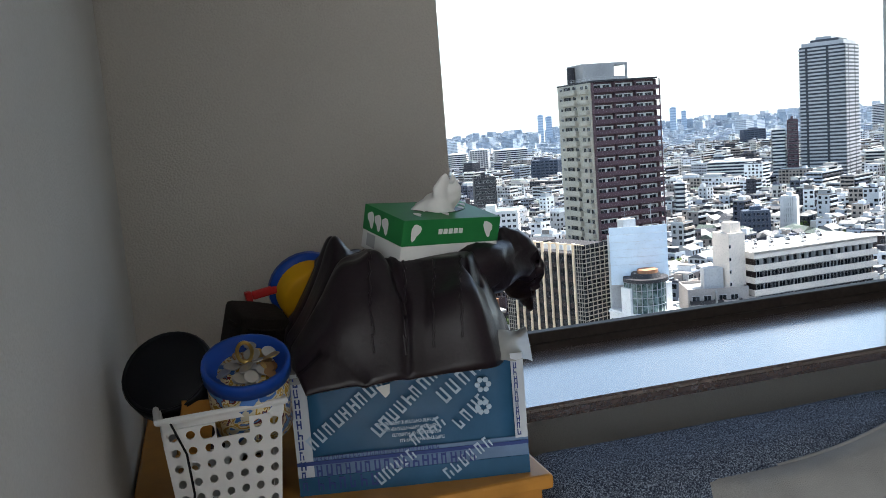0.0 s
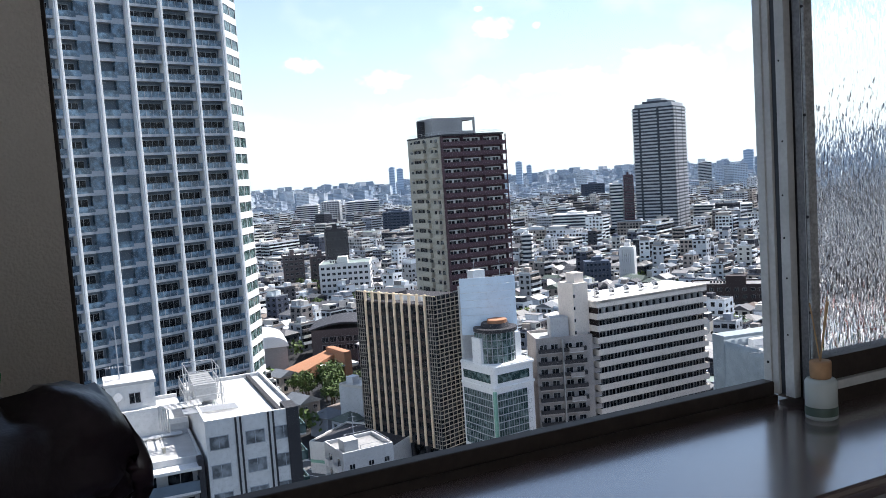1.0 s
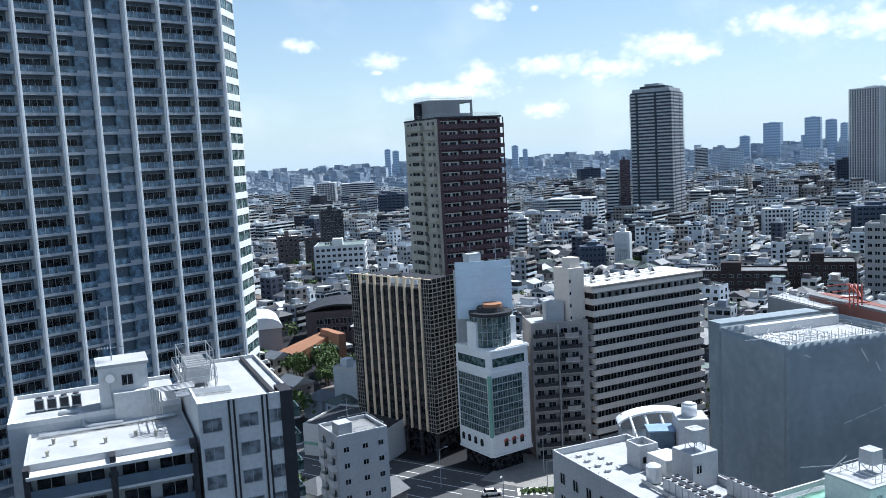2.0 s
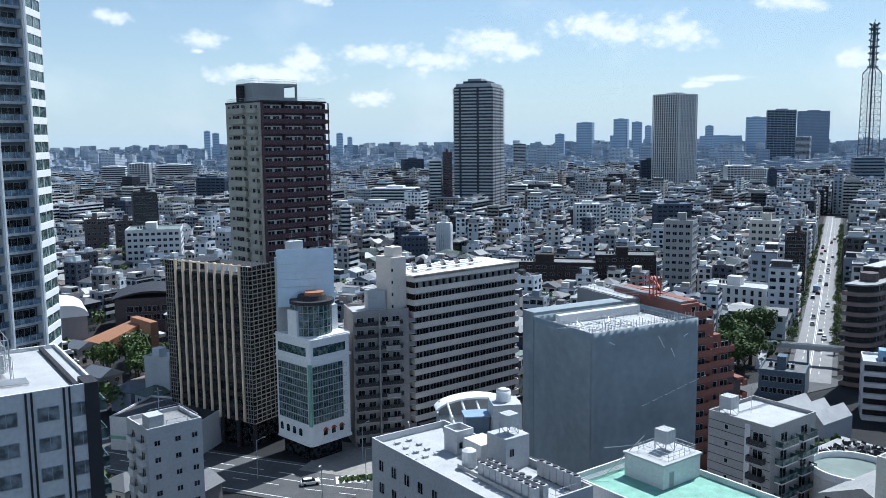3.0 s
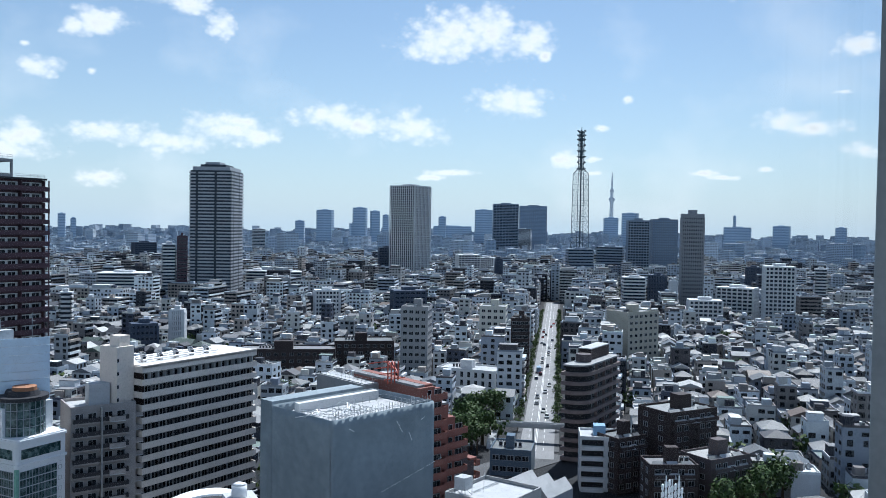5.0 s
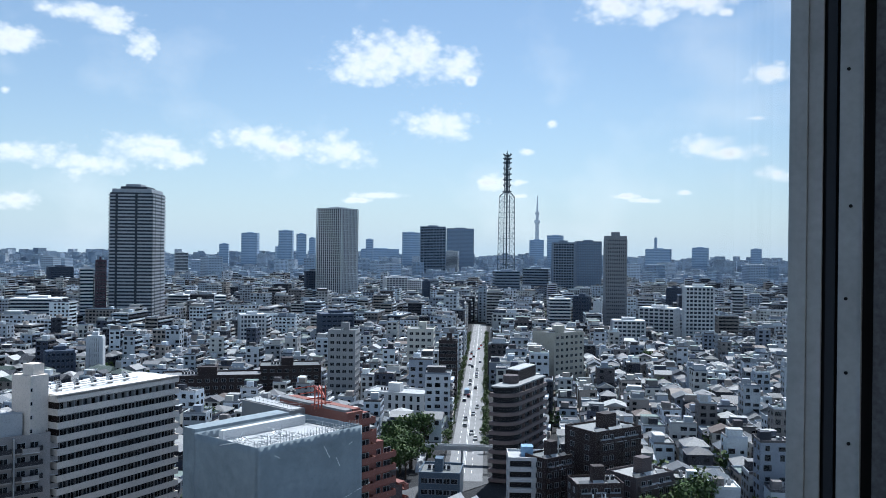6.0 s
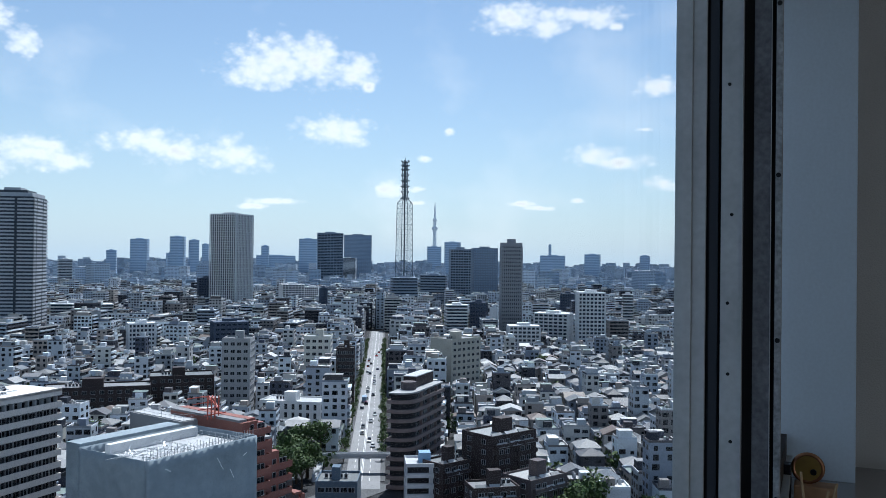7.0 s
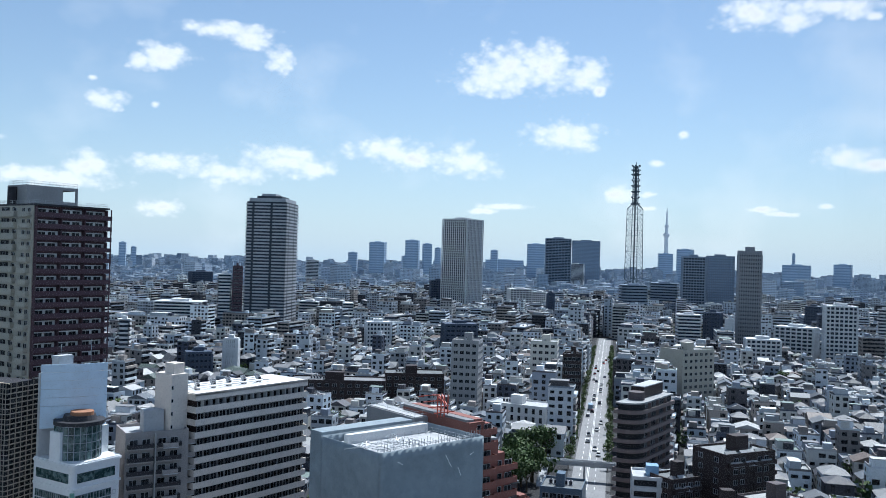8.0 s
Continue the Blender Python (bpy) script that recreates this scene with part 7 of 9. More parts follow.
def tin_material():
    """Printed tin: blotches of sky blue, cream, gold and dark red."""
    m = m_tinart
    nt = m.node_tree
    N, L = nt.nodes.new, nt.links.new
    b = nt.nodes["Principled BSDF"]
    tc = N("ShaderNodeTexCoord")
    n = N("ShaderNodeTexNoise")
    n.inputs["Scale"].default_value = 26
    n.inputs["Detail"].default_value = 3
    n.inputs["Distortion"].default_value = 1.2
    L(tc.outputs["Object"], n.inputs["Vector"])
    r = N("ShaderNodeValToRGB")
    r.color_ramp.interpolation = "CONSTANT"
    stops = [(0.0, (0.05, 0.15, 0.42)), (0.40, (0.55, 0.52, 0.40)), (0.48, (0.45, 0.26, 0.04)), (0.54, (0.70, 0.62, 0.40)), (0.60, (0.16, 0.03, 0.03)), (0.64, (0.10, 0.25, 0.50))]
    while len(r.color_ramp.elements) < len(stops):
        r.color_ramp.elements.new(0.9)
    for el, (p, c) in zip(r.color_ramp.elements, stops):
        el.position, el.color = p, (*c, 1)
    L(n.outputs[0], r.inputs[0])
    L(r.outputs[0], b.inputs["Base Color"])


m_sofa = weave_material()
tin_material()


def soft_box(name, dims, r, mat, parent, label="", seg=4, wob=0.0, scale=6.0):
    """A rounded, slightly uneven padded block."""
    x0, x1, y0, y1, z0, z1 = dims
    bm = bmesh.new()
    boxb(bm, *dims)
    bmesh.ops.subdivide_edges(bm, edges=bm.edges[:], cuts=1)
    bmesh.ops.bevel(bm, geom=[e for e in bm.edges if len(e.link_faces) == 2 and e.calc_face_angle(0) > 0.5], offset=r, segments=seg, affect="EDGES", profile=0.5)
    if wob:
        bmesh.ops.subdivide_edges(bm, edges=[e for e in bm.edges if e.calc_length() > 0.12], cuts=5, use_grid_fill=True)
        bm.normal_update()
        for v in bm.verts:
            v.co += v.normal * wob * noise.noise(v.co * scale)
    return part(name, bm, mat, parent, label, True)


# --- sofa with its back against the window wall
sofa = thing("sofa", pose(0.12, -0.5, 0), "blue-grey woven fabric sofa standing below the window", "sofa")
soft_box("backrest", (0.0, 1.9, -0.24, 0.04, 0.30, 0.775), 0.085, m_sofa, sofa, "", 6, 0.006, 4)
soft_box("seat", (0.0, 1.9, -0.95, -0.22, 0.16, 0.44), 0.06, m_sofa, sofa, "", 4, 0.006, 4)
soft_box("armrest", (1.9, 2.08, -0.95, 0.04, 0.16, 0.62), 0.06, m_sofa, sofa, "", 4, 0.004, 4)
for x in (0.08, 1.95):
    for y in (-0.88, -0.05):
        bm = bmesh.new()
        tube(bm, (x, y, 0.0), (x, y, 0.17), 0.022, 10, 0.028)
        part("leg", bm, m_black, sofa)


def cushion():
    t = thing("cushion", pose(0.715, -0.80, 0.562, 68, -6, -4), "grey linen scatter cushion leaning on the sofa back", "cushion")
    bm = bmesh.new()
    n = 22
    rows = []
    for s in (1, -1):
        g = []
        for i in range(n + 1):
            row = []
            for j in range(n + 1):
                u, v = i / n * 2 - 1, j / n * 2 - 1
                pull = 1 - 0.13 * (1 - v * v) * abs(u) ** 3
                pull2 = 1 - 0.13 * (1 - u * u) * abs(v) ** 3
                puff = (max(0.0, (1 - u ** 4)) * max(0.0, (1 - v ** 4))) ** 0.55
                z = s * (0.075 * puff + 0.010 * noise.noise(Vector((u * 3, v * 3, s))) * puff - 0.006 * (1 - min(1.0, abs(noise.noise(Vector((u * 2.4, v * 1.3, 5 + s)))) * 5)) * puff + 0.004)
                row.append(bm.verts.new((u * 0.25 * pull, v * 0.22 * pull2, z)))
            g.append(row)
        for i in range(n):
            for j in range(n):
                f = (g[i][j], g[i + 1][j], g[i + 1][j + 1], g[i][j + 1])
                bm.faces.new(f if s > 0 else tuple(reversed(f)))
        rows.append(g)
    part("cover", bm, m_cushion, t, "", True)
    bm = bmesh.new()
    pts = []
    for k in range(4 * n):
        side, i = divmod(k, n)
        u = i / n * 2 - 1
        q = [(u, -1), (1, u), (-u, 1), (-1, -u)][side]
        pull = 1 - 0.13 * (1 - q[1] ** 2) * abs(q[0]) ** 3
        pull2 = 1 - 0.13 * (1 - q[0] ** 2) * abs(q[1]) ** 3
        pts.append((q[0] * 0.25 * pull, q[1] * 0.22 * pull2, 0))
    for a, b in zip(pts, pts[1:] + pts[:1]):
        tube(bm, a, b, 0.0055, 6)
    part("piping", bm, m_cushion, t)


cushion()

# --- wooden cabinet that carries the clutter
cab = thing("cabinet", pose(0, 0, 0), "orange varnished wooden cabinet in the corner by the window", "cabinet")
box_part("top", (-0.628, 0.03, -0.985, -0.27, 0.905, 0.93), m_pine, cab, "", 0.006)
box_part("body", (-0.62, 0.015, -0.965, -0.28, 0.0, 0.905), m_pine, cab)
box_part("door", (-0.61, -0.31, -0.983, -0.965, 0.05, 0.88), m_pine, cab, "", 0.004)
box_part("door", (-0.30, 0.005, -0.983, -0.965, 0.05, 0.88), m_pine, cab, "", 0.004)


# --- parcel carton wrapped in printed tape
def parcel():
    t = thing("parcel_box", pose(-0.364, -0.879, 0.93, 0, 0, -11.5), "blue and white printed parcel carton wrapped in glossy tape", "box")
    w, d, h = 0.372, 0.27, 0.20
    bm = bmesh.new()
    boxb(bm, 0, w, 0, d, 0, h)
    bmesh.ops.subdivide_edges(bm, edges=bm.edges[:], cuts=7, use_grid_fill=True)
    bm.normal_update()
    for v in bm.verts:
        v.co += v.normal * 0.004 * noise.noise(v.co * 14)
    bmesh.ops.bevel(bm, geom=[e for e in bm.edges if e.calc_face_angle(0) > 0.6], offset=0.004, segments=2, affect="EDGES")
    carton = part("carton", bm, m_parcel, t, "", True)

    def strip(z0, z1, mat, out, face="F", u0=0.0, u1=None):
        bm = bmesh.new()
        u1 = w if u1 is None else u1
        n = 24
        for k in range(n):
            a, b = u0 + (u1 - u0) * k / n, u0 + (u1 - u0) * (k + 1) / n
            o = [out + 0.0012 * noise.noise(Vector((q * 20, z0 * 30, 2))) for q in (a, b)]
            vs = [bm.verts.new(v) for v in ((a, -o[0], z0), (b, -o[1], z0), (b, -o[1], z1), (a, -o[0], z1))]
            bm.faces.new(vs)
        bmesh.ops.remove_doubles(bm, verts=bm.verts[:], dist=1e-5)
        ob = part("tape", bm, mat, t)
        md = ob.modifiers.new("thick", "SOLIDIFY")
        md.thickness = 0.0012
        md.offset = -1
        return ob
    strip(0.0, 0.062, m_parcel_m, 0.0055)
    strip(0.0, 0.03, m_parcel, 0.0075)
    strip(0.05, 0.056, m_print_d, 0.0085)
    strip(0.0, h, m_parcel_w, 0.006, "F", 0.0, 0.026)
    strip(0.06, h, m_parcel_w, 0.006, "F", w - 0.02, w)
    rnd = random.Random(4)

    def word(x, z, ang, n, size, mat, gap=0.25):
        """A run of unreadable print as plain bars."""
        bm = bmesh.new()
        c, s = math.cos(radians(ang)), math.sin(radians(ang))
        for k in range(n):
            wd = size * rnd.uniform(0.42, 0.62)
            u = k * size * (0.55 + gap)
            for du, dv, ww, hh in ((0, 0, wd * 0.28, size), (wd * 0.72, 0, wd * 0.28, size * rnd.choice((1, 1, 0.55))), (wd * 0.28, rnd.choice((0, size * 0.42, size * 0.8)), wd * 0.44, size * 0.18)):
                q = [(u + du, dv), (u + du + ww, dv), (u + du + ww, dv + hh), (u + du, dv + hh)]
                pts = [(x + a * c - b * s, z + a * s + b * c) for a, b in q]
                if any(pz < 0.004 or pz > h - 0.003 or px < 0.004 or px > w - 0.004 for px, pz in pts):
                    continue
                vs = [bm.verts.new((px, -0.0102, pz)) for px, pz in pts]
                bm.faces.new(vs)
        if not bm.faces:
            bm.free()
            return
        ob = part("print", bm, mat, carton)
        md = ob.modifiers.new("thick", "SOLIDIFY")
        md.thickness = 0.0008
    word(0.03, 0.075, 38, 9, 0.022, m_print_l)
    word(0.135, 0.085, 42, 8, 0.022, m_print_l)
    word(0.245, 0.13, 40, 5, 0.026, m_print_l)
    word(0.265, 0.085, 42, 4, 0.022, m_print_l)
    word(0.05, 0.172, 40, 2, 0.022, m_print_l)
    for k in range(4):
        word(0.13 + 0.012 * k, 0.104 - 0.010 * k, 0, 26 - k * 2, 0.0055, m_print_l, 0.1)
    word(0.03, 0.031, 0, 17, 0.018, m_print_d, 0.3)
    word(0.03, 0.008, 0, 6, 0.02, m_print_d, 0.3)
    word(0.13, 0.006, 34, 5, 0.02, m_print_l)
    word(0.24, 0.004, 34, 6, 0.02, m_print_l)
    word(0.19, 0.066, 30, 4, 0.02, m_print_l)
    word(0.03, 0.058, 0, 30, 0.007, m_print_d, 0.4)
    for k in range(11):
        word(0.006, 0.01 + k * 0.017, 0, 1, 0.014, m_print_d)
        word(w - 0.017, 0.066 + k * 0.011, 0, 1, 0.010, m_print_d)
    for cx, cz in ((0.305, 0.155), (0.303, 0.118)):
        bm = bmesh.new()
        for k in range(6):
            a = k * math.pi / 3
            tube(bm, (cx + 0.009 * math.cos(a), -0.0085, cz + 0.009 * math.sin(a)), (cx + 0.009 * math.cos(a), -0.0105, cz + 0.009 * math.sin(a)), 0.0045, 8)
        part("mark", bm, m_print_l, carton)
    bm = bmesh.new()
    vs = [bm.verts.new(v) for v in ((0.135, -0.011, 0.168), (0.158, -0.011, 0.172), (0.156, -0.011, 0.156), (0.149, -0.011, 0.150))]
    bm.faces.new(vs)
    ob = part("sticker", bm, m_cardwhite, carton, "torn white sticker")
    ob.modifiers.new("thick", "SOLIDIFY").thickness = 0.001
    # crumpled clear wrap along the top edge
    bm = bmesh.new()
    n, m = 60, 9
    g = []
    for i in range(n + 1):
        row = []
        for j in range(m + 1):
            u = -0.005 + (w + 0.02) * i / n
            s = j / m
            y = -0.012 + 0.07 * s
            z = h - 0.012 + 0.030 * math.sin(s * 2.4) + 0.010 * noise.noise(Vector((u * 34, s * 3, 1))) + 0.012 * max(0, (u - 0.24) * 9) * s
            row.append(bm.verts.new((u, y + 0.010 * noise.noise(Vector((u * 26, s * 2, 7))), z)))
        g.append(row)
    for i in range(n):
        for j in range(m):
            bm.faces.new((g[i][j], g[i + 1][j], g[i + 1][j + 1], g[i][j + 1]))
    part("wrap", bm, m_wrap, t, "crumpled translucent plastic wrap", True)
    box_part("folder", (0.20, 0.335, 0.02, 0.20, h + 0.012, h + 0.018), m_folder, t, "pale blue folder edge")
    box_part("red_sheet", (0.18, 0.30, 0.03, 0.2, h + 0.004, h + 0.010), m_redpl, t, "red sheet edge")


m_wrap = material("plastic_wrap", (0.62, 0.62, 0.60), 0.22, grain=60, amount=0.08)
m_wrap.node_tree.nodes["Principled BSDF"].inputs["Transmission Weight"].default_value = 0.55
parcel()


# --- dark leather garment heaped on the carton
def leather_heap():
    t = thing("leather_jacket", pose(-0.105, -0.745, 1.13), "heaped dark brown leather jacket with seams", "jacket")

    def step(a, b, x):
        k = max(0.0, min(1.0, (x - a) / (b - a)))
        return k * k * (3 - 2 * k)

    bm = bmesh.new()
    n, m = 110, 90
    g = []
    for i in range(n + 1):
        row = []
        for j in range(m + 1):
            u, v = i / n * 2 - 1, j / m * 2 - 1          # across, front to back
            x = (0.245 * u if u < 0.25 else 0.061 + (u - 0.25) * 0.11) + 0.020 * noise.noise(Vector((u * 1.7, v * 1.7, 4)))
            y = 0.225 * v + 0.15 * step(0.15, 0.95, u) * (1 - v) / 2 + 0.018 * noise.noise(Vector((u * 1.7, v * 1.7, 9)))
            edge = max(0.0, 1 - max(abs(u), abs(v)) ** 6)
            # a flat-topped heap: steep on the near and left sides, falling away to the right
            top = 0.140 * (0.30 + 0.70 * step(-1.0, -0.62, u)) * (1 - 0.45 * step(0.45, 1.0, u)) * (0.10 + 0.90 * step(-1.02, -0.40, v)) * (1 - 0.30 * max(0.0, v) ** 2)
            # long folds that run down the front panel, and pulled creases between them
            run = u * 5.2 - 1.1 * v + 0.9 * noise.noise(Vector((u * 1.3, v * 1.1, 1)))
            ridge = 0.010 * (abs(math.sin(run)) ** 0.6 - 0.6) * (0.3 + 0.7 * step(0.1, -0.6, v))
            crease = -0.020 * (1 - min(1.0, abs(noise.noise(Vector((u * 1.6 + 0.8 * v, v * 1.7 - 0.5 * u, 6)))) * 7)) ** 2
            fold = 0.022 * noise.noise(Vector((u * 2.0, v * 2.6, 2))) + 0.004 * noise.noise(Vector((u * 7, v * 7, 3)))
            flat = 1 if (x - 0.03) ** 2 / 0.017 + (y - 0.0) ** 2 / 0.012 > 1 else 0.15
            z = (top + (ridge + crease + fold) * flat) * edge ** 0.35 + 0.012
            # the rolled lower hem along the near edge, higher to the left
            hem = math.exp(-((v + 0.80) / 0.13) ** 2)
            z += 0.030 * hem * (1 - step(0.1, 0.5, u)) * step(-1.0, -0.75, u)
            if v < -0.84:                                 # drops over the carton's front edge
                z -= (-0.84 - v) * 0.16
            # a crumpled collar that stands up at the back left
            z += 0.062 * math.exp(-((u + 0.60) ** 2 / 0.012 + (v - 0.05) ** 2 / 0.10)) + 0.020 * math.exp(-((u + 0.42) ** 2 / 0.008 + (v + 0.30) ** 2 / 0.20))
            row.append(bm.verts.new((x, y, max(z, 0.004 if v > -0.84 else -0.03))))
        g.append(row)
    for i in range(n):
        for j in range(m):
            bm.faces.new((g[i][j], g[i + 1][j], g[i + 1][j + 1], g[i][j + 1]))
    ob = part("body", bm, m_leather, t, "", True)
    ob.modifiers.new("thick", "SOLIDIFY").thickness = 0.006

    def height(u, v):
        i, j = int((u + 1) / 2 * n), int((v + 1) / 2 * m)
        return g_co[i][j]
    g_co = [[None] * (m + 1) for _ in range(n + 1)]
    me = ob.data
    for i in range(n + 1):
        for j in range(m + 1):
            g_co[i][j] = me.vertices[i * (m + 1) + j].co.copy()
    for u0, slope in ((-0.34, 0.22), (-0.12, 0.22), (0.12, 0.26), (0.36, 0.30)):
        bm = bmesh.new()
        prev = None
        for k in range(26):
            v = -0.90 + 0.46 * k / 25
            p = height(max(-0.97, min(0.97, u0 + slope * v)), v) + Vector((0, 0.0005, 0.0005))
            if prev is not None:
                tube(bm, prev, p, 0.0022, 6)
            prev = p
        part("seam", bm, m_leather, t, "raised stitched seam")
    # sleeve folded out to the window side
    bm = bmesh.new()
    ring_prev = None
    path = [Vector((0.0, -0.05, 0.085)), Vector((0.08, -0.02, 0.104)), Vector((0.15, 0.035, 0.118)), Vector((0.20, 0.08, 0.106)), Vector((0.228, 0.095, 0.062)), Vector((0.238, 0.095, 0.010))]
    fine = []
    for a, b in zip(path, path[1:]):
        fine += [a.lerp(b, k / 6) for k in range(6)]
    for k, c in enumerate(fine):
        d = (fine[min(k + 1, len(fine) - 1)] - fine[max(k - 1, 0)]).normalized()
        a = Vector((0, 0, 1))
        b = d.cross(a).normalized()
        r = 0.066 - 0.004 * k / len(fine) - 0.036 * max(0.0, k / len(fine) - 0.72) / 0.28
        ring = []
        for q in range(20):
            th = 2 * math.pi * q / 20
            rr = r * (1 + 0.16 * noise.noise(Vector((k * 0.22, math.cos(th) * 1.6, math.sin(th) * 1.6))) + 0.05 * math.sin(k * 0.9 + th * 2) - 0.27 * (1 - min(1.0, abs(noise.noise(Vector((k * 0.16, math.cos(th) * 1.2, math.sin(th) * 1.2 + 5)))) * 5)))
            p = c + b * math.cos(th) * rr * 1.1 + a * math.sin(th) * rr * 0.9
            ring.append(bm.verts.new((p.x, p.y, max(p.z, -0.03))))
        if ring_prev:
            for q in range(20):
                bm.faces.new((ring_prev[q], ring_prev[(q + 1) % 20], ring[(q + 1) % 20], ring[q]))
        else:
            bm.faces.new(list(reversed(ring)))
        ring_prev = ring
    bm.faces.new(ring_prev)
    part("sleeve", bm, m_leather, t, "rolled leather sleeve", True)


leather_heap()


# --- tissue box on top
def tissue_box():
    t = thing("tissue_box", pose(-0.164, -0.846, 1.275, 13, 5.0, 22), "green and white carton tissue box with a tissue pulled out", "tissue box")
    w, d, h = 0.210, 0.118, 0.077
    base = box_part("carton_base", (0, w, 0, d, 0, h * 0.42), m_cardwhite, t, "white lower carton", 0.0015)
    top = box_part("carton_top", (-0.0005, w + 0.0005, -0.0005, d + 0.0005, h * 0.42, h), m_cardgreen, t, "green upper carton", 0.0015)

    def shape(name, pts, face, mat):
        bm = bmesh.new()
        vs = []
        for a, b in pts:
            p = {"F": (a, -0.0014, b), "L": (-0.0014, a, b), "T": (a, b, h + 0.0012)}[face]
            vs.append(bm.verts.new(p))
        bm.faces.new(vs)
        ob = part(name, bm, mat, base if name == "label" else top)
        ob.modifiers.new("thick", "SOLIDIFY").thickness = 0.0006

    def leaf(cx, cz, s, face, lean=0.0):
        pts = []
        for k in range(14):
            a = 2 * math.pi * k / 14
            r = s * (0.55 + 0.45 * abs(math.sin(a / 2 + 0.4)) + 0.16 * math.sin(3 * a + 0.5))
            pts.append((cx + 0.66 * r * math.cos(a) + lean * r * math.sin(a), cz + r * math.sin(a)))
        shape("leaf_print", pts, face, m_cardwhite)
    leaf(0.026, 0.055, 0.0165, "F", 0.25)
    leaf(0.184, 0.055, 0.0165, "F", -0.25)
    for k, (s) in enumerate((0.3, 0.8, 1.3, 1.8, 2.3)):
        x = 0.073 + 0.011 * k
        shape("brand_bar", [(x, 0.051), (x + 0.0085, 0.051), (x + 0.0085, 0.060), (x, 0.060)], "F", m_cardwhite)
    for k in range(3):
        leaf(0.05 + 0.022 * k, 0.054, 0.016, "L", 0.2)
    for k in range(3):
        leaf(0.05 + 0.03 * k, 0.03 + 0.028 * (k % 2), 0.012, "T", 0.2)
        leaf(0.19 - 0.018 * k, 0.085 - 0.02 * (k % 2), 0.010, "T", 0.2)
    shape("label", [(0.075, 0.008), (0.1, 0.008), (0.1, 0.03), (0.075, 0.03)], "L", m_lightgrey)
    shape("slot", [(0.06 + 0.115 * k / 12, d / 2 - 0.022 * math.sin(math.pi * k / 12)) for k in range(13)] + [(0.175 - 0.115 * k / 12, d / 2 + 0.022 * math.sin(math.pi * k / 12)) for k in range(1, 12)], "T", m_black)
    cu = bpy.data.curves.new("count_print", "FONT")
    cu.body = "400\u679a 200\u7d44"
    cu.size, cu.extrude = 0.011, 0.0002
    ob = new("count_print", cu)
    ob.data.materials.append(m_grey)
    ob.parent = t
    ob.matrix_basis = pose(0.095, -0.0013, 0.010, 90, 0, 0)
    bm = bmesh.new()
    n = 26
    prev = None
    for k in range(15):
        s = k / 14
        ring = []
        for i in range(n):
            a = 2 * math.pi * i / n
            r = (0.044 * (1 - s) ** 0.8 + 0.010) * (1 + 0.42 * math.sin(3 * a + 4 * s) * (0.35 + s) + 0.3 * noise.noise(Vector((math.cos(a) * 1.5, math.sin(a) * 1.5, s * 4))))
            lean = 0.018 * s
            ring.append(bm.verts.new((0.112 + lean + r * math.cos(a) * 0.85, d / 2 + r * math.sin(a) * 0.36, h + 0.001 + 0.055 * s + 0.010 * s * math.sin(2 * a + 1))))
        if prev:
            for i in range(n):
                bm.faces.new((prev[i], prev[(i + 1) % n], ring[(i + 1) % n], ring[i]))
        prev = ring
    part("tissue", bm, m_tissue, t, "crumpled white tissue", True)


tissue_box()


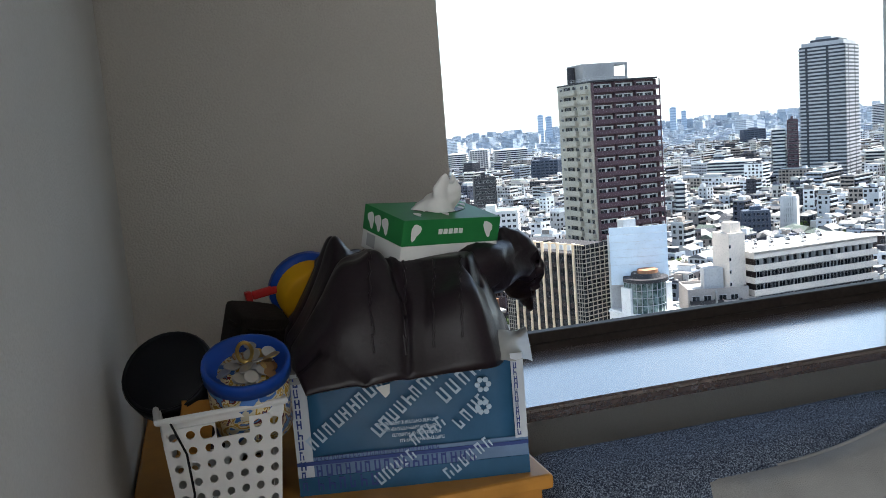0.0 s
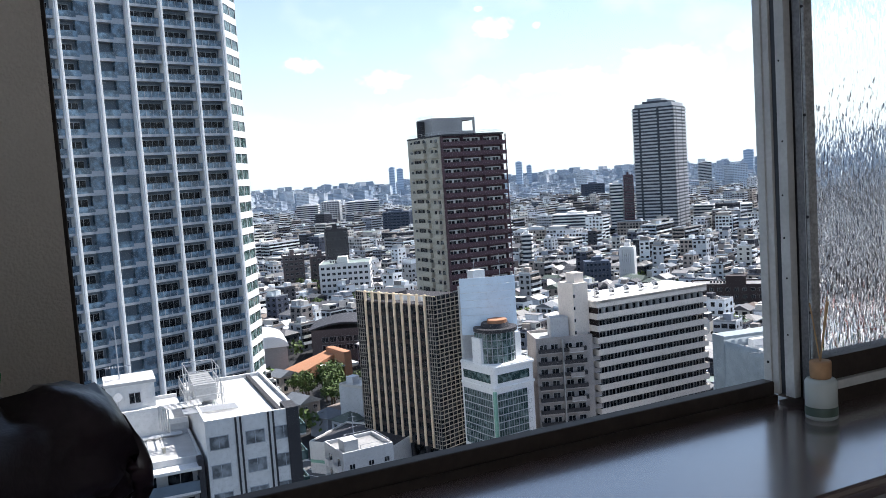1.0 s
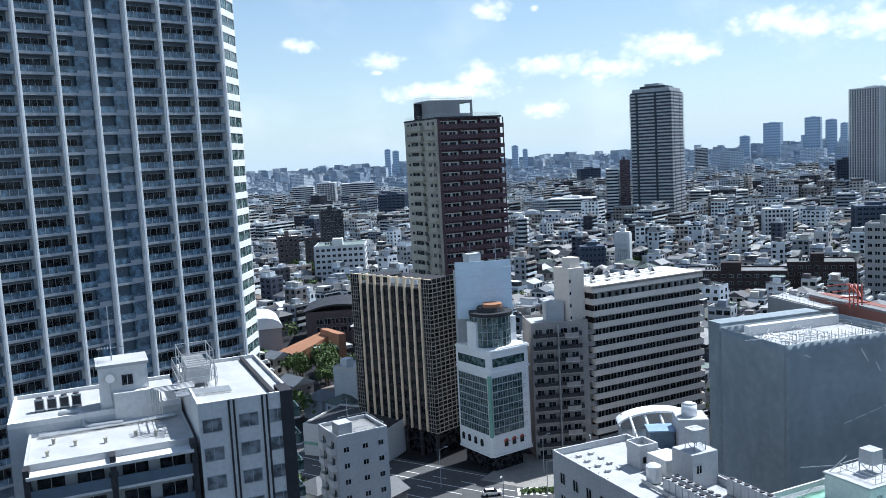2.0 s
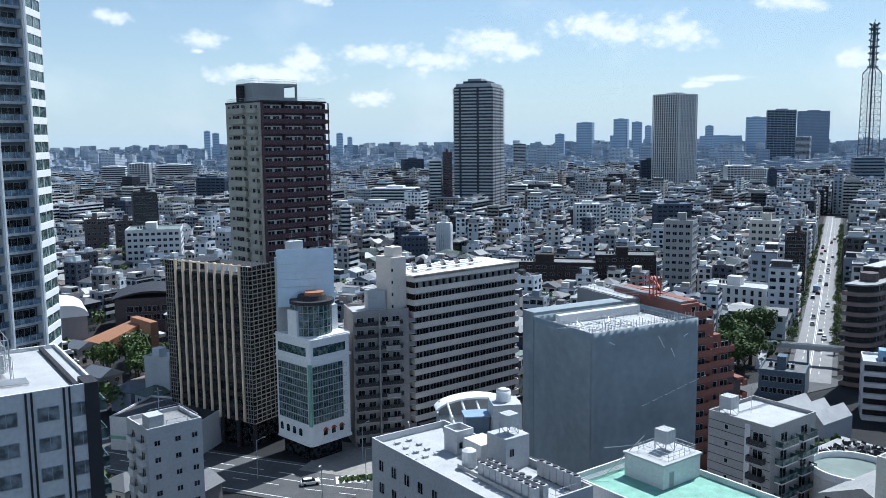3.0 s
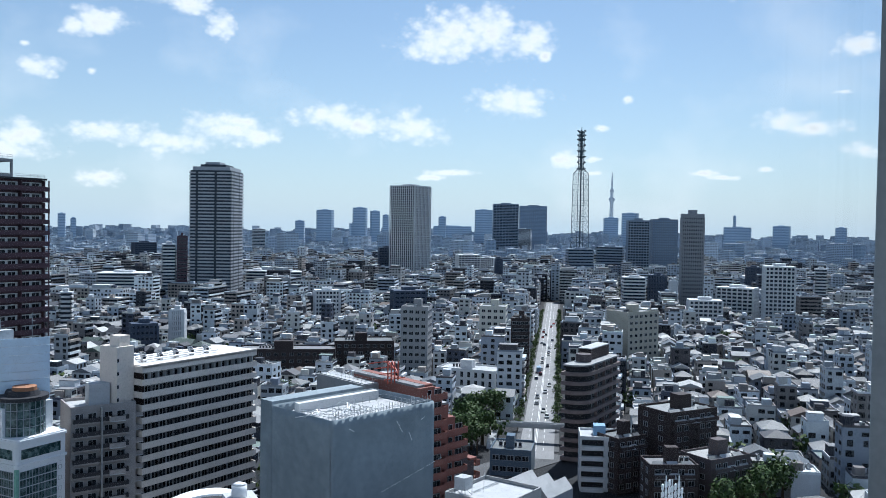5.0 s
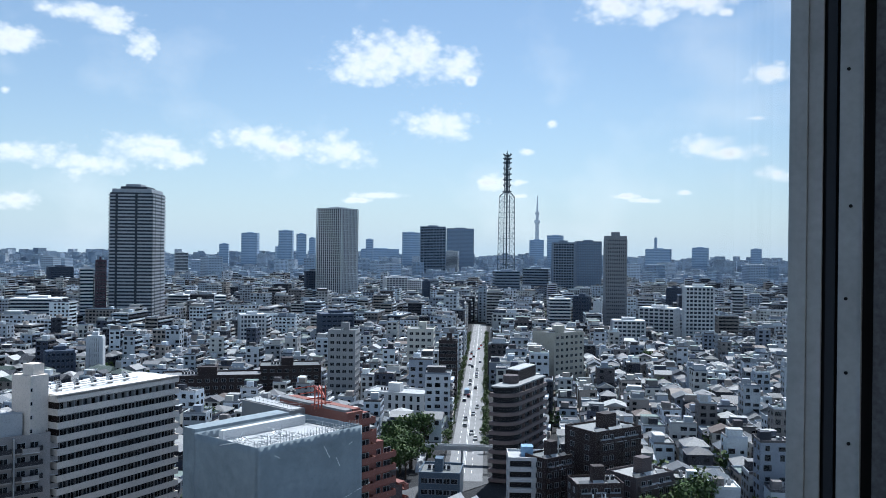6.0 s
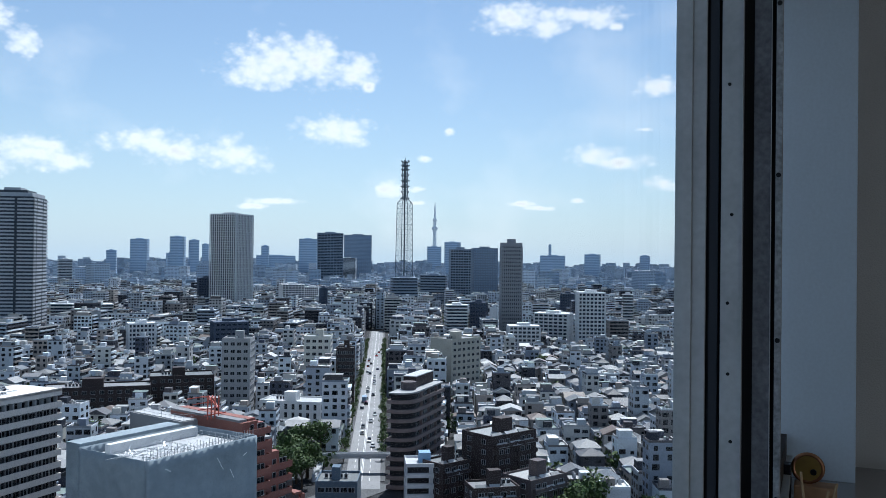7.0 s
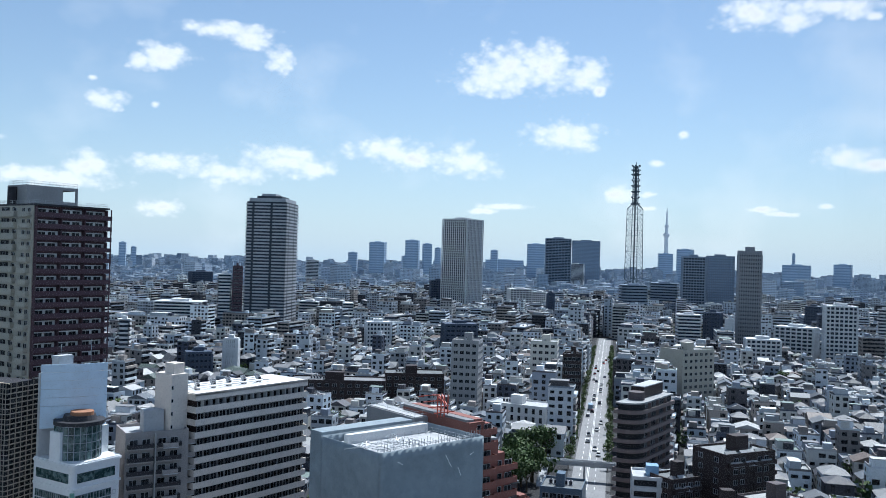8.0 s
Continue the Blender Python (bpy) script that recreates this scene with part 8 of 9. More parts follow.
# --- perforated basket
def basket():
    t = thing("plastic_basket", pose(-0.555, -0.975, 0.93, 0, 0, 4), "white perforated plastic basket full of odds and ends", "basket")
    w, d, h, tap = 0.172, 0.21, 0.185, 0.016

    def panel(name, p0, p1, nrm):
        """A side wall with round holes through it."""
        p0, p1, nrm = Vector(p0), Vector(p1), Vector(nrm)
        ln = (p1 - p0).length
        ux = (p1 - p0).normalized()
        cols, rows = int(ln / 0.0245), 7
        cw, rh = ln / cols, h / (rows + 0.6)
        bm = bmesh.new()

        def at(u, z):
            k = 1 - z / h
            c = ln / 2
            p = p0 + ux * (c + (u - c) * (1 - k * tap * 2 / ln)) - nrm * tap * k
            return bm.verts.new((p.x, p.y, z))
        for i in range(cols):
            for j in range(rows):
                u0, z0 = i * cw, j * rh
                u1, z1 = u0 + cw, z0 + rh
                cu, cz = (u0 + u1) / 2, (z0 + z1) / 2
                hole = j > 0
                grip = name == "front_wall" and j == rows - 1 and abs(i - (cols - 1) / 2) <= 1.2
                if grip and abs(i - 1 - (cols - 1) / 2) <= 1.2:
                    continue
                first = i
                while grip and abs(first - 1 - (cols - 1) / 2) <= 1.2:
                    first -= 1
                if grip:
                    u0, cu = first * cw, (first * cw + u1) / 2
                corner = [(u0, z0), (u1, z0), (u1, z1), (u0, z1)]
                if not hole:
                    bm.faces.new([at(*c) for c in corner])
                    continue
                r = 0.0066
                ring = []
                for k in range(12):
                    a = -math.pi * 0.75 + 2 * math.pi * k / 12
                    if grip:
                        c, s = math.cos(a), math.sin(a)
                        ring.append((cu + (u1 - u0) * 0.44 * math.copysign(abs(c) ** 0.55, c), cz + rh * 0.42 * math.copysign(abs(s) ** 0.8, s)))
                    else:
                        ring.append((cu + r * math.cos(a), cz + r * math.sin(a)))
                for s in range(4):
                    a, b = corner[s], corner[(s + 1) % 4]
                    arc = [ring[(3 * s + q) % 12] for q in range(4)]
                    bm.faces.new([at(*a), at(*b)] + [at(*q) for q in reversed(arc)])
        z0 = rows * rh
        bm.faces.new([at(0, z0), at(ln, z0), at(ln, h), at(0, h)])
        bmesh.ops.remove_doubles(bm, verts=bm.verts[:], dist=0.0004)
        ob = part(name, bm, m_plastic, t)
        md = ob.modifiers.new("thick", "SOLIDIFY")
        md.thickness = 0.003
    panel("front_wall", (0, 0), (w, 0), (0, -1))
    panel("side_wall", (w, 0), (w, d), (1, 0))
    panel("side_wall", (0, d), (0, 0), (-1, 0))
    panel("back_wall", (w, d), (0, d), (0, 1))
    box_part("base", (tap, w - tap, tap, d - tap, 0, 0.004), m_plastic, t)
    bm = bmesh.new()
    for a, b in (((-0.004, -0.004), (w + 0.004, -0.004)), ((w + 0.004, -0.004), (w + 0.004, d + 0.004)), ((w + 0.004, d + 0.004), (-0.004, d + 0.004)), ((-0.004, d + 0.004), (-0.004, -0.004))):
        tube(bm, (*a, h), (*b, h), 0.005, 8)
    part("rim", bm, m_plastic, t, "rounded rim")
    bm = bmesh.new()
    pts = [Vector((0.012, -0.006, h)), Vector((0.03, -0.012, h - 0.05)), Vector((0.034, -0.012, h - 0.11)), Vector((0.026, -0.008, h - 0.17))]
    for a, b in zip(pts, pts[1:]):
        tube(bm, a, b, 0.0018, 6)
    part("cable", bm, m_black, t, "thin black cable")


basket()


def lathe(bm, prof, n=28, mi=0, cap=True):
    rings = [[bm.verts.new((r * math.cos(2 * math.pi * i / n), r * math.sin(2 * math.pi * i / n), z)) for i in range(n)] for r, z in prof]
    for a, b in zip(rings, rings[1:]):
        for i in range(n):
            bm.faces.new((a[i], a[(i + 1) % n], b[(i + 1) % n], b[i])).material_index = mi
    if cap:
        bm.faces.new(list(reversed(rings[0]))).material_index = mi
        bm.faces.new(rings[-1]).material_index = mi
    return rings


def coin_tin():
    t = thing("coin_tin", pose(-0.424, -0.885, 1.066, 24, -2, 0) @ Matrix.Scale(0.9, 4), "round printed tin with blue rim, filled with coins and trinkets", "tin")
    bm = bmesh.new()
    lathe(bm, [(0.062, 0.0), (0.068, 0.002), (0.068, 0.115)])
    part("body", bm, m_tinart, t, "tin printed in blue, cream and gold", True)
    bm = bmesh.new()
    lathe(bm, [(0.069, 0.108), (0.0725, 0.108), (0.0735, 0.125), (0.0725, 0.134), (0.066, 0.134), (0.064, 0.116), (0.0, 0.112)], cap=False)
    part("rim", bm, m_bluepl, t, "glossy blue rim", True)
    rnd = random.Random(2)
    for k in range(26):
        bm = bmesh.new()
        r = rnd.uniform(0.009, 0.015)
        tube(bm, (0, 0, -0.001), (0, 0, 0.001), r, 16)
        a, q = rnd.uniform(0, 6.28), 0.05 * math.sqrt(rnd.random())
        ob = part("coin", bm, m_coin, t)
        ob.matrix_basis = pose(q * math.cos(a), q * math.sin(a), 0.117 + 0.0006 * k, rnd.uniform(-25, 25), rnd.uniform(-25, 25), 0)
    bm = bmesh.new()
    hoop(bm, (0, 0, 0.15), (0.012, 0, 0), (0, 0, 0.02), 0.0035)
    part("ring", bm, m_brass, t, "gold-coloured ring charm")


coin_tin()

t = thing("black_lid", pose(-0.535, -0.85, 1.138, 42, -24, 6), "black round plastic lid leaning in the basket", "lid")
bm = bmesh.new()
lathe(bm, [(0.066, 0.0), (0.070, 0.004), (0.071, 0.032), (0.067, 0.036), (0.0, 0.037)], cap=False)
part("shell", bm, m_black, t, "", True)
bm = bmesh.new()
hoop(bm, (0, 0, 0.034), (0.066, 0, 0), (0, 0.066, 0), 0.0035, 36)
part("lip", bm, m_black, t, "raised edge", True)
t = thing("toy_drum", pose(-0.292, -0.585, 1.217, 112, 0, 12), "yellow round toy with blue rim behind the jacket", "toy")
bm = bmesh.new()
lathe(bm, [(0.060, 0.0), (0.060, 0.044), (0.054, 0.05), (0.0, 0.052)], cap=False)
part("drum", bm, m_yellow, t, "yellow drum", True)
bm = bmesh.new()
lathe(bm, [(0.0, -0.012), (0.070, -0.012), (0.070, 0.004), (0.060, 0.006)], cap=False)
part("rim", bm, m_bluepl, t, "blue rim", True)
t = thing("red_whistle", pose(-0.392, -0.615, 1.208, 0, -8, 8), "red plastic peg beside a yellow toy", "toy")
box_part("peg", (0, 0.05, 0, 0.014, 0.0, 0.016), m_redpl, t, "", 0.004)
box_part("cap", (-0.012, 0.0, -0.002, 0.016, -0.002, 0.018), m_redpl, t, "", 0.003)
t = thing("dark_pouch", pose(-0.40, -0.665, 1.155, 8, 12, 15), "crumpled dark fabric pouch behind the tin", "pouch")
soft_box("pouch", (-0.045, 0.055, -0.05, 0.05, -0.21, 0.05), 0.010, m_cloth, t, "", 2, 0.022, 11)
bm = bmesh.new()
for i in range(14):
    a0, a1 = 2 * math.pi * i / 14, 2 * math.pi * (i + 1) / 14
    tube(bm, (0.005 + 0.052 * math.cos(a0), 0.052 * math.sin(a0), 0.022), (0.005 + 0.052 * math.cos(a1), 0.052 * math.sin(a1), 0.022), 0.0035, 6)
part("drawstring", bm, m_cloth, t, "thin dark cord")
t = thing("folded_card", pose(-0.545, -0.945, 1.05, 0, 12, 20), "brown folded card standing in the basket", "card")
box_part("sheet", (0.01, 0.06, 0.012, 0.016, 0.0, 0.08), m_pine, t)
box_part("sheet", (0.03, 0.09, 0.03, 0.034, 0.0, 0.07), m_darkbrown, t)


# --- reed diffuser on the sill
def diffuser():
    t = thing("reed_diffuser", pose(1.632, -0.128, 0.85), "frosted glass reed diffuser bottle with wooden cap on sill", "diffuser")
    bm = bmesh.new()
    lathe(bm, [(0.030, 0.0), (0.0345, 0.003), (0.0345, 0.084), (0.031, 0.090), (0.018, 0.092)])
    part("bottle", bm, m_bottle, t, "frosted pale glass", True)
    bm = bmesh.new()
    lathe(bm, [(0.0350, 0.010), (0.0352, 0.012), (0.0352, 0.028), (0.0350, 0.030)], cap=False)
    part("label_band", bm, m_bottle_liquid, t, "greenish liquid level", True)
    bm = bmesh.new()
    lathe(bm, [(0.021, 0.092), (0.0225, 0.094), (0.0235, 0.128), (0.022, 0.131), (0.008, 0.131)])
    part("cap", bm, m_cork, t, "pale wooden cap", True)
    for a, l in ((200, 0.05), (265, 0.028), (20, 0.05)):
        bm = bmesh.new()
        tube(bm, (0, 0, 0.128), (l * math.cos(radians(a)), l * math.sin(radians(a)), 0.268), 0.0018, 6)
        part("reed", bm, m_reed, t, "thin reed stick")


m_bottle = material("frosted_bottle", (0.74, 0.80, 0.79), 0.35, grain=60, amount=0.03)
m_bottle.node_tree.nodes["Principled BSDF"].inputs["Transmission Weight"].default_value = 0.5
m_bottle_liquid = material("bottle_liquid", (0.10, 0.14, 0.12), 0.3)
diffuser()

# small round brass piece on a wooden stand at the far end of the sill
orn = thing("brass_ornament", pose(2.60, -0.113, 0.85), "small round brass ornament on a dark wooden stand", "ornament")
bm = bmesh.new()
hoop(bm, (0, 0, 0.071), (0, 0.032, 0), (0, 0, 0.032), 0.0055, 28)
part("rim", bm, m_copper, orn, "worn copper rim", True)
bm = bmesh.new()
tube(bm, (0.004, 0, 0.071), (-0.004, 0, 0.071), 0.030, 24)
dish = part("dish", bm, m_brass, orn, "dull brass dish")
bm = bmesh.new()
tube(bm, (-0.004, -0.012, 0.064), (-0.010, -0.012, 0.064), 0.007, 12)
part("knob", bm, m_black, dish, "black centre knob")
box_part("stand", (-0.03, 0.03, -0.063, 0.03, 0.0, 0.035), m_cork, orn, "wooden block", 0.003)
box_part("bracket", (-0.02, 0.02, 0.036, 0.06, 0.0, 0.078), m_black, orn, "dark upright bracket", 0.003)
screw = bmesh.new()
tube(screw, (0, 0, 0), (-0.0015, 0, 0), 0.0035, 10)
tube(screw, (-0.0015, 0, 0), (-0.0018, 0, 0), 0.0016, 6)
screw = mesh_of("screw", screw, m_rubber)
for z in (1.02, 1.155, 1.25, 1.35, 1.475, 1.66):
    piece("screw", screw, win, pose(1.6568, -0.016 - 0.004 * math.sin(z * 40), z) @ Matrix.Scale(0.7, 4))
for z in (1.08, 1.30, 1.53, 1.77):
    piece("screw", screw, win, pose(1.6618, -0.0796, z))
piece("screw", screw, win, pose(1.6546, 0.045, 0.945))

# ================= the city's ordinary buildings =================
class Soup:
    """Many small buildings in one mesh."""

    def __init__(self):
        self.v, self.f, self.m = [], [], []

    def add(self, verts, faces, mi):
        n = len(self.v)
        self.v += verts
        for f in faces:
            self.f.append([n + i for i in f])
            self.m.append(mi)

    def make(self, name, mats, label, category):
        me = bpy.data.meshes.new(name)
        me.from_pydata(self.v, [], self.f)
        me.polygons.foreach_set("material_index", self.m)
        for m in mats:
            me.materials.append(m)
        me.update()
        return tagged(new(name, me), label, category, kind="stuff")


SIDES = ((0, 1, 5, 4), (1, 2, 6, 5), (2, 3, 7, 6), (3, 0, 4, 7))
TOP = ((4, 5, 6, 7),)


def local(cx, cy, ang, pts):
    c, s = math.cos(ang), math.sin(ang)
    return [(cx + x * c - y * s, cy + x * s + y * c, z) for x, y, z in pts]


def block(x0, x1, y0, y1, z0, z1):
    return [(x, y, z) for z in (z0, z1) for x, y in ((x0, y0), (x1, y0), (x1, y1), (x0, y1))]


def wall_windows(sp, cx, cy, ang, w, d, z0, floors, fh, mi, rnd, deep=True, back=False):
    for f in range(floors):
        z = z0 + f * fh + 0.9
        for side in range(4):
            ln = w if side % 2 == 0 else d
            if side == 2 and not back:
                continue
            n = max(1, int(ln / 2.9))
            for i in range(n):
                if rnd.random() < 0.12:
                    continue
                u = -ln / 2 + ln * (i + 0.5) / n
                ww, hh = rnd.choice((0.65, 0.85, 1.15)), rnd.choice((1.2, 1.5, 1.8))
                o = 0.05
                if side == 0:
                    q = [(u - ww, -d / 2 - o), (u + ww, -d / 2 - o)]
                elif side == 1:
                    q = [(w / 2 + o, u - ww), (w / 2 + o, u + ww)]
                elif side == 2:
                    q = [(u + ww, d / 2 + o), (u - ww, d / 2 + o)]
                else:
                    q = [(-w / 2 - o, u + ww), (-w / 2 - o, u - ww)]
                pts = [(*q[0], z), (*q[1], z), (*q[1], z + hh), (*q[0], z + hh)]
                sp.add(local(cx, cy, ang, pts), ((0, 1, 2, 3),), mi)


def soup_house(sp, cx, cy, ang, w, d, floors, rnd, detail=2):
    fh = 2.9
    h = floors * fh + 0.4
    z0 = G
    sp.add(local(cx, cy, ang, block(-w / 2, w / 2, -d / 2, d / 2, z0, z0 + h)), SIDES + TOP, 0)
    style = rnd.random()
    if floors <= 3 and style < 0.62:
        # pitched roof with eaves
        o, rh = 0.45, rnd.uniform(1.3, 2.4)
        a, b, z = w / 2 + o, d / 2 + o, z0 + h
        if style < 0.34:
            pts = [(-a, -b, z), (a, -b, z), (a, b, z), (-a, b, z), (-a, 0, z + rh), (a, 0, z + rh)]
            fs = ((0, 1, 5, 4), (2, 3, 4, 5), (1, 2, 5), (3, 0, 4), (3, 2, 1, 0))
        else:
            k = max(0.3, a - b)
            pts = [(-a, -b, z), (a, -b, z), (a, b, z), (-a, b, z), (-k, 0, z + rh), (k, 0, z + rh)]
            fs = ((0, 1, 5, 4), (2, 3, 4, 5), (1, 2, 5), (3, 0, 4), (3, 2, 1, 0))
        sp.add(local(cx, cy, ang, pts), fs, 1)
    else:
        t = 0.2
        z = z0 + h
        sp.add(local(cx, cy, ang, block(-w / 2 + t, w / 2 - t, -d / 2 + t, d / 2 - t, z, z + 0.1)), SIDES + TOP, 2)
        if detail > 0:
            for q in ((-w / 2, w / 2, -d / 2, -d / 2 + t), (-w / 2, w / 2, d / 2 - t, d / 2), (-w / 2, -w / 2 + t, -d / 2, d / 2), (w / 2 - t, w / 2, -d / 2, d / 2)):
                sp.add(local(cx, cy, ang, block(*q, z, z + 0.7)), SIDES + TOP, 0)
            px, py = rnd.uniform(-w / 4, w / 4), rnd.uniform(-d / 4, d / 4)
            if floors > 2:
                sp.add(local(cx, cy, ang, block(px - 1.5, px + 1.5, py - 1.6, py + 1.6, z, z + 2.6)), SIDES + TOP, 0)
                if rnd.random() < 0.4:
                    # set-back upper storey
                    sx = rnd.choice((-1, 1)) * w * 0.2
                    sp.add(local(cx, cy, ang, block(sx - w * 0.24, sx + w * 0.24, -d * 0.28, d * 0.42, z, z + 2.8)), SIDES, 0)
                    sp.add(local(cx, cy, ang, block(sx - w * 0.26, sx + w * 0.26, -d * 0.30, d * 0.44, z + 2.8, z + 3.0)), SIDES + TOP, 2)
                    sp.add(local(cx, cy, ang, block(sx - w * 0.2, sx + w * 0.2, -d * 0.28 - 0.06, -d * 0.28, z + 0.9, z + 2.3)), SIDES + TOP, 3)
            for k in range(rnd.randint(1, 6)):
                ux, uy = rnd.uniform(-w / 2 + 1, w / 2 - 1), rnd.uniform(-d / 2 + 1, d / 2 - 1)
                sp.add(local(cx, cy, ang, block(ux - 0.5, ux + 0.5, uy - 0.4, uy + 0.4, z, z + 1.0)), SIDES + TOP, 2)
    if detail > 0 and floors > 2 and rnd.random() < 0.72:
        for f in range(1, floors):
            z = z0 + f * fh
            sp.add(local(cx, cy, ang, block(-w / 2, w / 2, -d / 2 - 1.1, -d / 2, z, z + 1.15)), SIDES + TOP, 0)
            sp.add(local(cx, cy, ang, block(-w / 2 + 0.1, w / 2 - 0.1, -d / 2 - 0.06, -d / 2, z + 1.2, z + fh - 0.1)), SIDES + TOP, 3)
            if w > 14:
                sp.add(local(cx, cy, ang, block(-w / 2 - 0.06, -w / 2, -d / 2 + 0.5, d / 2 - 0.5, z + 1.1, z + fh - 0.5)), SIDES + TOP, 3)
                sp.add(local(cx, cy, ang, block(w / 2, w / 2 + 0.06, -d / 2 + 0.5, d / 2 - 0.5, z + 1.1, z + fh - 0.5)), SIDES + TOP, 3)
    elif detail > 0 and rnd.random() < 0.6:
        # one small balcony and a lean-to
        z = z0 + fh * (floors - 1)
        u = rnd.uniform(-w / 4, w / 4)
        sp.add(local(cx, cy, ang, block(u - 1.6, u + 1.6, -d / 2 - 0.9, -d / 2, z, z + 1.0)), SIDES + TOP, 0)
        sp.add(local(cx, cy, ang, block(u - 1.5, u + 1.5, -d / 2 - 0.07, -d / 2, z + 1.0, z + 2.3)), SIDES + TOP, 3)
        sp.add(local(cx, cy, ang, block(w / 2, w / 2 + 1.2, -d / 3, d / 3, z0, z0 + 2.7)), SIDES + TOP, 1)
    if detail > 0:
        wall_windows(sp, cx, cy, ang, w, d, z0, floors, fh, 3, rnd, True, True)


def near_line(p, a, b):
    ab = b - a
    s = max(0, min(1, (p - a).dot(ab) / ab.length_squared))
    return (p - a - ab * s).length


CROSSV = [Vector(c) for c in CROSS] + [Vector((160, 148)), Vector((255, 133))]


def free(x, y, pad=0.0):
    p = Vector((x, y))
    if near_line(p, AV0, AV1) < 8.4 + pad:
        return False
    for a, b in ((CROSSV[0], CROSSV[1]), (CROSSV[1], CROSSV[2]), (CROSSV[2], CROSSV[3]), (CROSSV[2], CROSSV[4]), (CROSSV[4], CROSSV[5])):
        if near_line(p, a, b) < 15 + pad:
            return False
    for px, py, r in PLOTS:
        if (px - x) ** 2 + (py - y) ** 2 < (r + pad) ** 2:
            return False
    return True


def in_view(x, y, lo=-101, hi=8):
    a = math.degrees(math.atan2(-x, y))
    return lo < a < hi


# house kinds that are copied one by one
def make_house(w, d, floors, roof, label, category, group):
    t = thing(category.replace(" ", "_"), site(0, 0), label, category, group)
    h = floors * 2.9 + 0.4
    box_part("wall", (-w / 2, w / 2, -d / 2, d / 2, 0, h), m_house_o, t)
    bm = bmesh.new()
    if roof == "flat":
        boxb(bm, -w / 2 + 0.2, w / 2 - 0.2, -d / 2 + 0.2, d / 2 - 0.2, h, h + 0.1)
        part("roof", bm, m_flat_o, t)
        bm = bmesh.new()
        for q in ((-w / 2, w / 2, -d / 2, -d / 2 + 0.2), (-w / 2, w / 2, d / 2 - 0.2, d / 2), (-w / 2, -w / 2 + 0.2, -d / 2 + 0.2, d / 2 - 0.2), (w / 2 - 0.2, w / 2, -d / 2 + 0.2, d / 2 - 0.2)):
            boxb(bm, *q, h, h + 0.8)
        part("parapet", bm, m_house_o, t)
        box_part("penthouse", (w * 0.05, w * 0.05 + 2.6, -0.5, 2.4, h + 0.1, h + 2.6), m_house_o, t)
        plant(t, [(-w / 4, -d / 5, h + 0.1), (-w / 4 + 1.4, -d / 5, h + 0.1)])
    else:
        o, rh = 0.5, 2.0
        a, b = w / 2 + o, d / 2 + o
        k = a if roof == "gable" else max(0.4, a - b)
        vs = [bm.verts.new(v) for v in ((-a, -b, h), (a, -b, h), (a, b, h), (-a, b, h), (-k, 0, h + rh), (k, 0, h + rh), (-a, -b, h - 0.18), (a, -b, h - 0.18), (a, b, h - 0.18), (-a, b, h - 0.18))]
        for f in ((0, 1, 5, 4), (2, 3, 4, 5), (1, 2, 5), (3, 0, 4), (9, 8, 7, 6), (0, 6, 7, 1), (1, 7, 8, 2), (2, 8, 9, 3), (3, 9, 6, 0)):
            bm.faces.new([vs[i] for i in f])
        part("roof", bm, m_roof_o, t)
    wm = win_mesh(1.5, 1.25, m_pane, m_lightgrey, 1)
    for f in range(floors):
        z = f * 2.9 + 0.95
        for side, ln, cw in (("F", w, d), ("L", d, w)):
            n = max(1, int(ln / 3.6))
            for i in range(n):
                u = -ln / 2 + ln * (i + 0.5) / n
                m = {"F": pose(u, -d / 2, z), "L": pose(-w / 2, u, z, 0, 0, -90), "R": pose(w / 2, u, z, 0, 0, 90)}[side]
                piece("window", wm, t, m)
    if floors > 3:
        bal = balcony_mesh(w - 0.4, 1.1, 1.0, 0.2, [m_lightgrey, m_lightgrey])
        for f in range(1, floors):
            piece("balcony", bal, t, pose(0, -d / 2, f * 2.9))
    return t


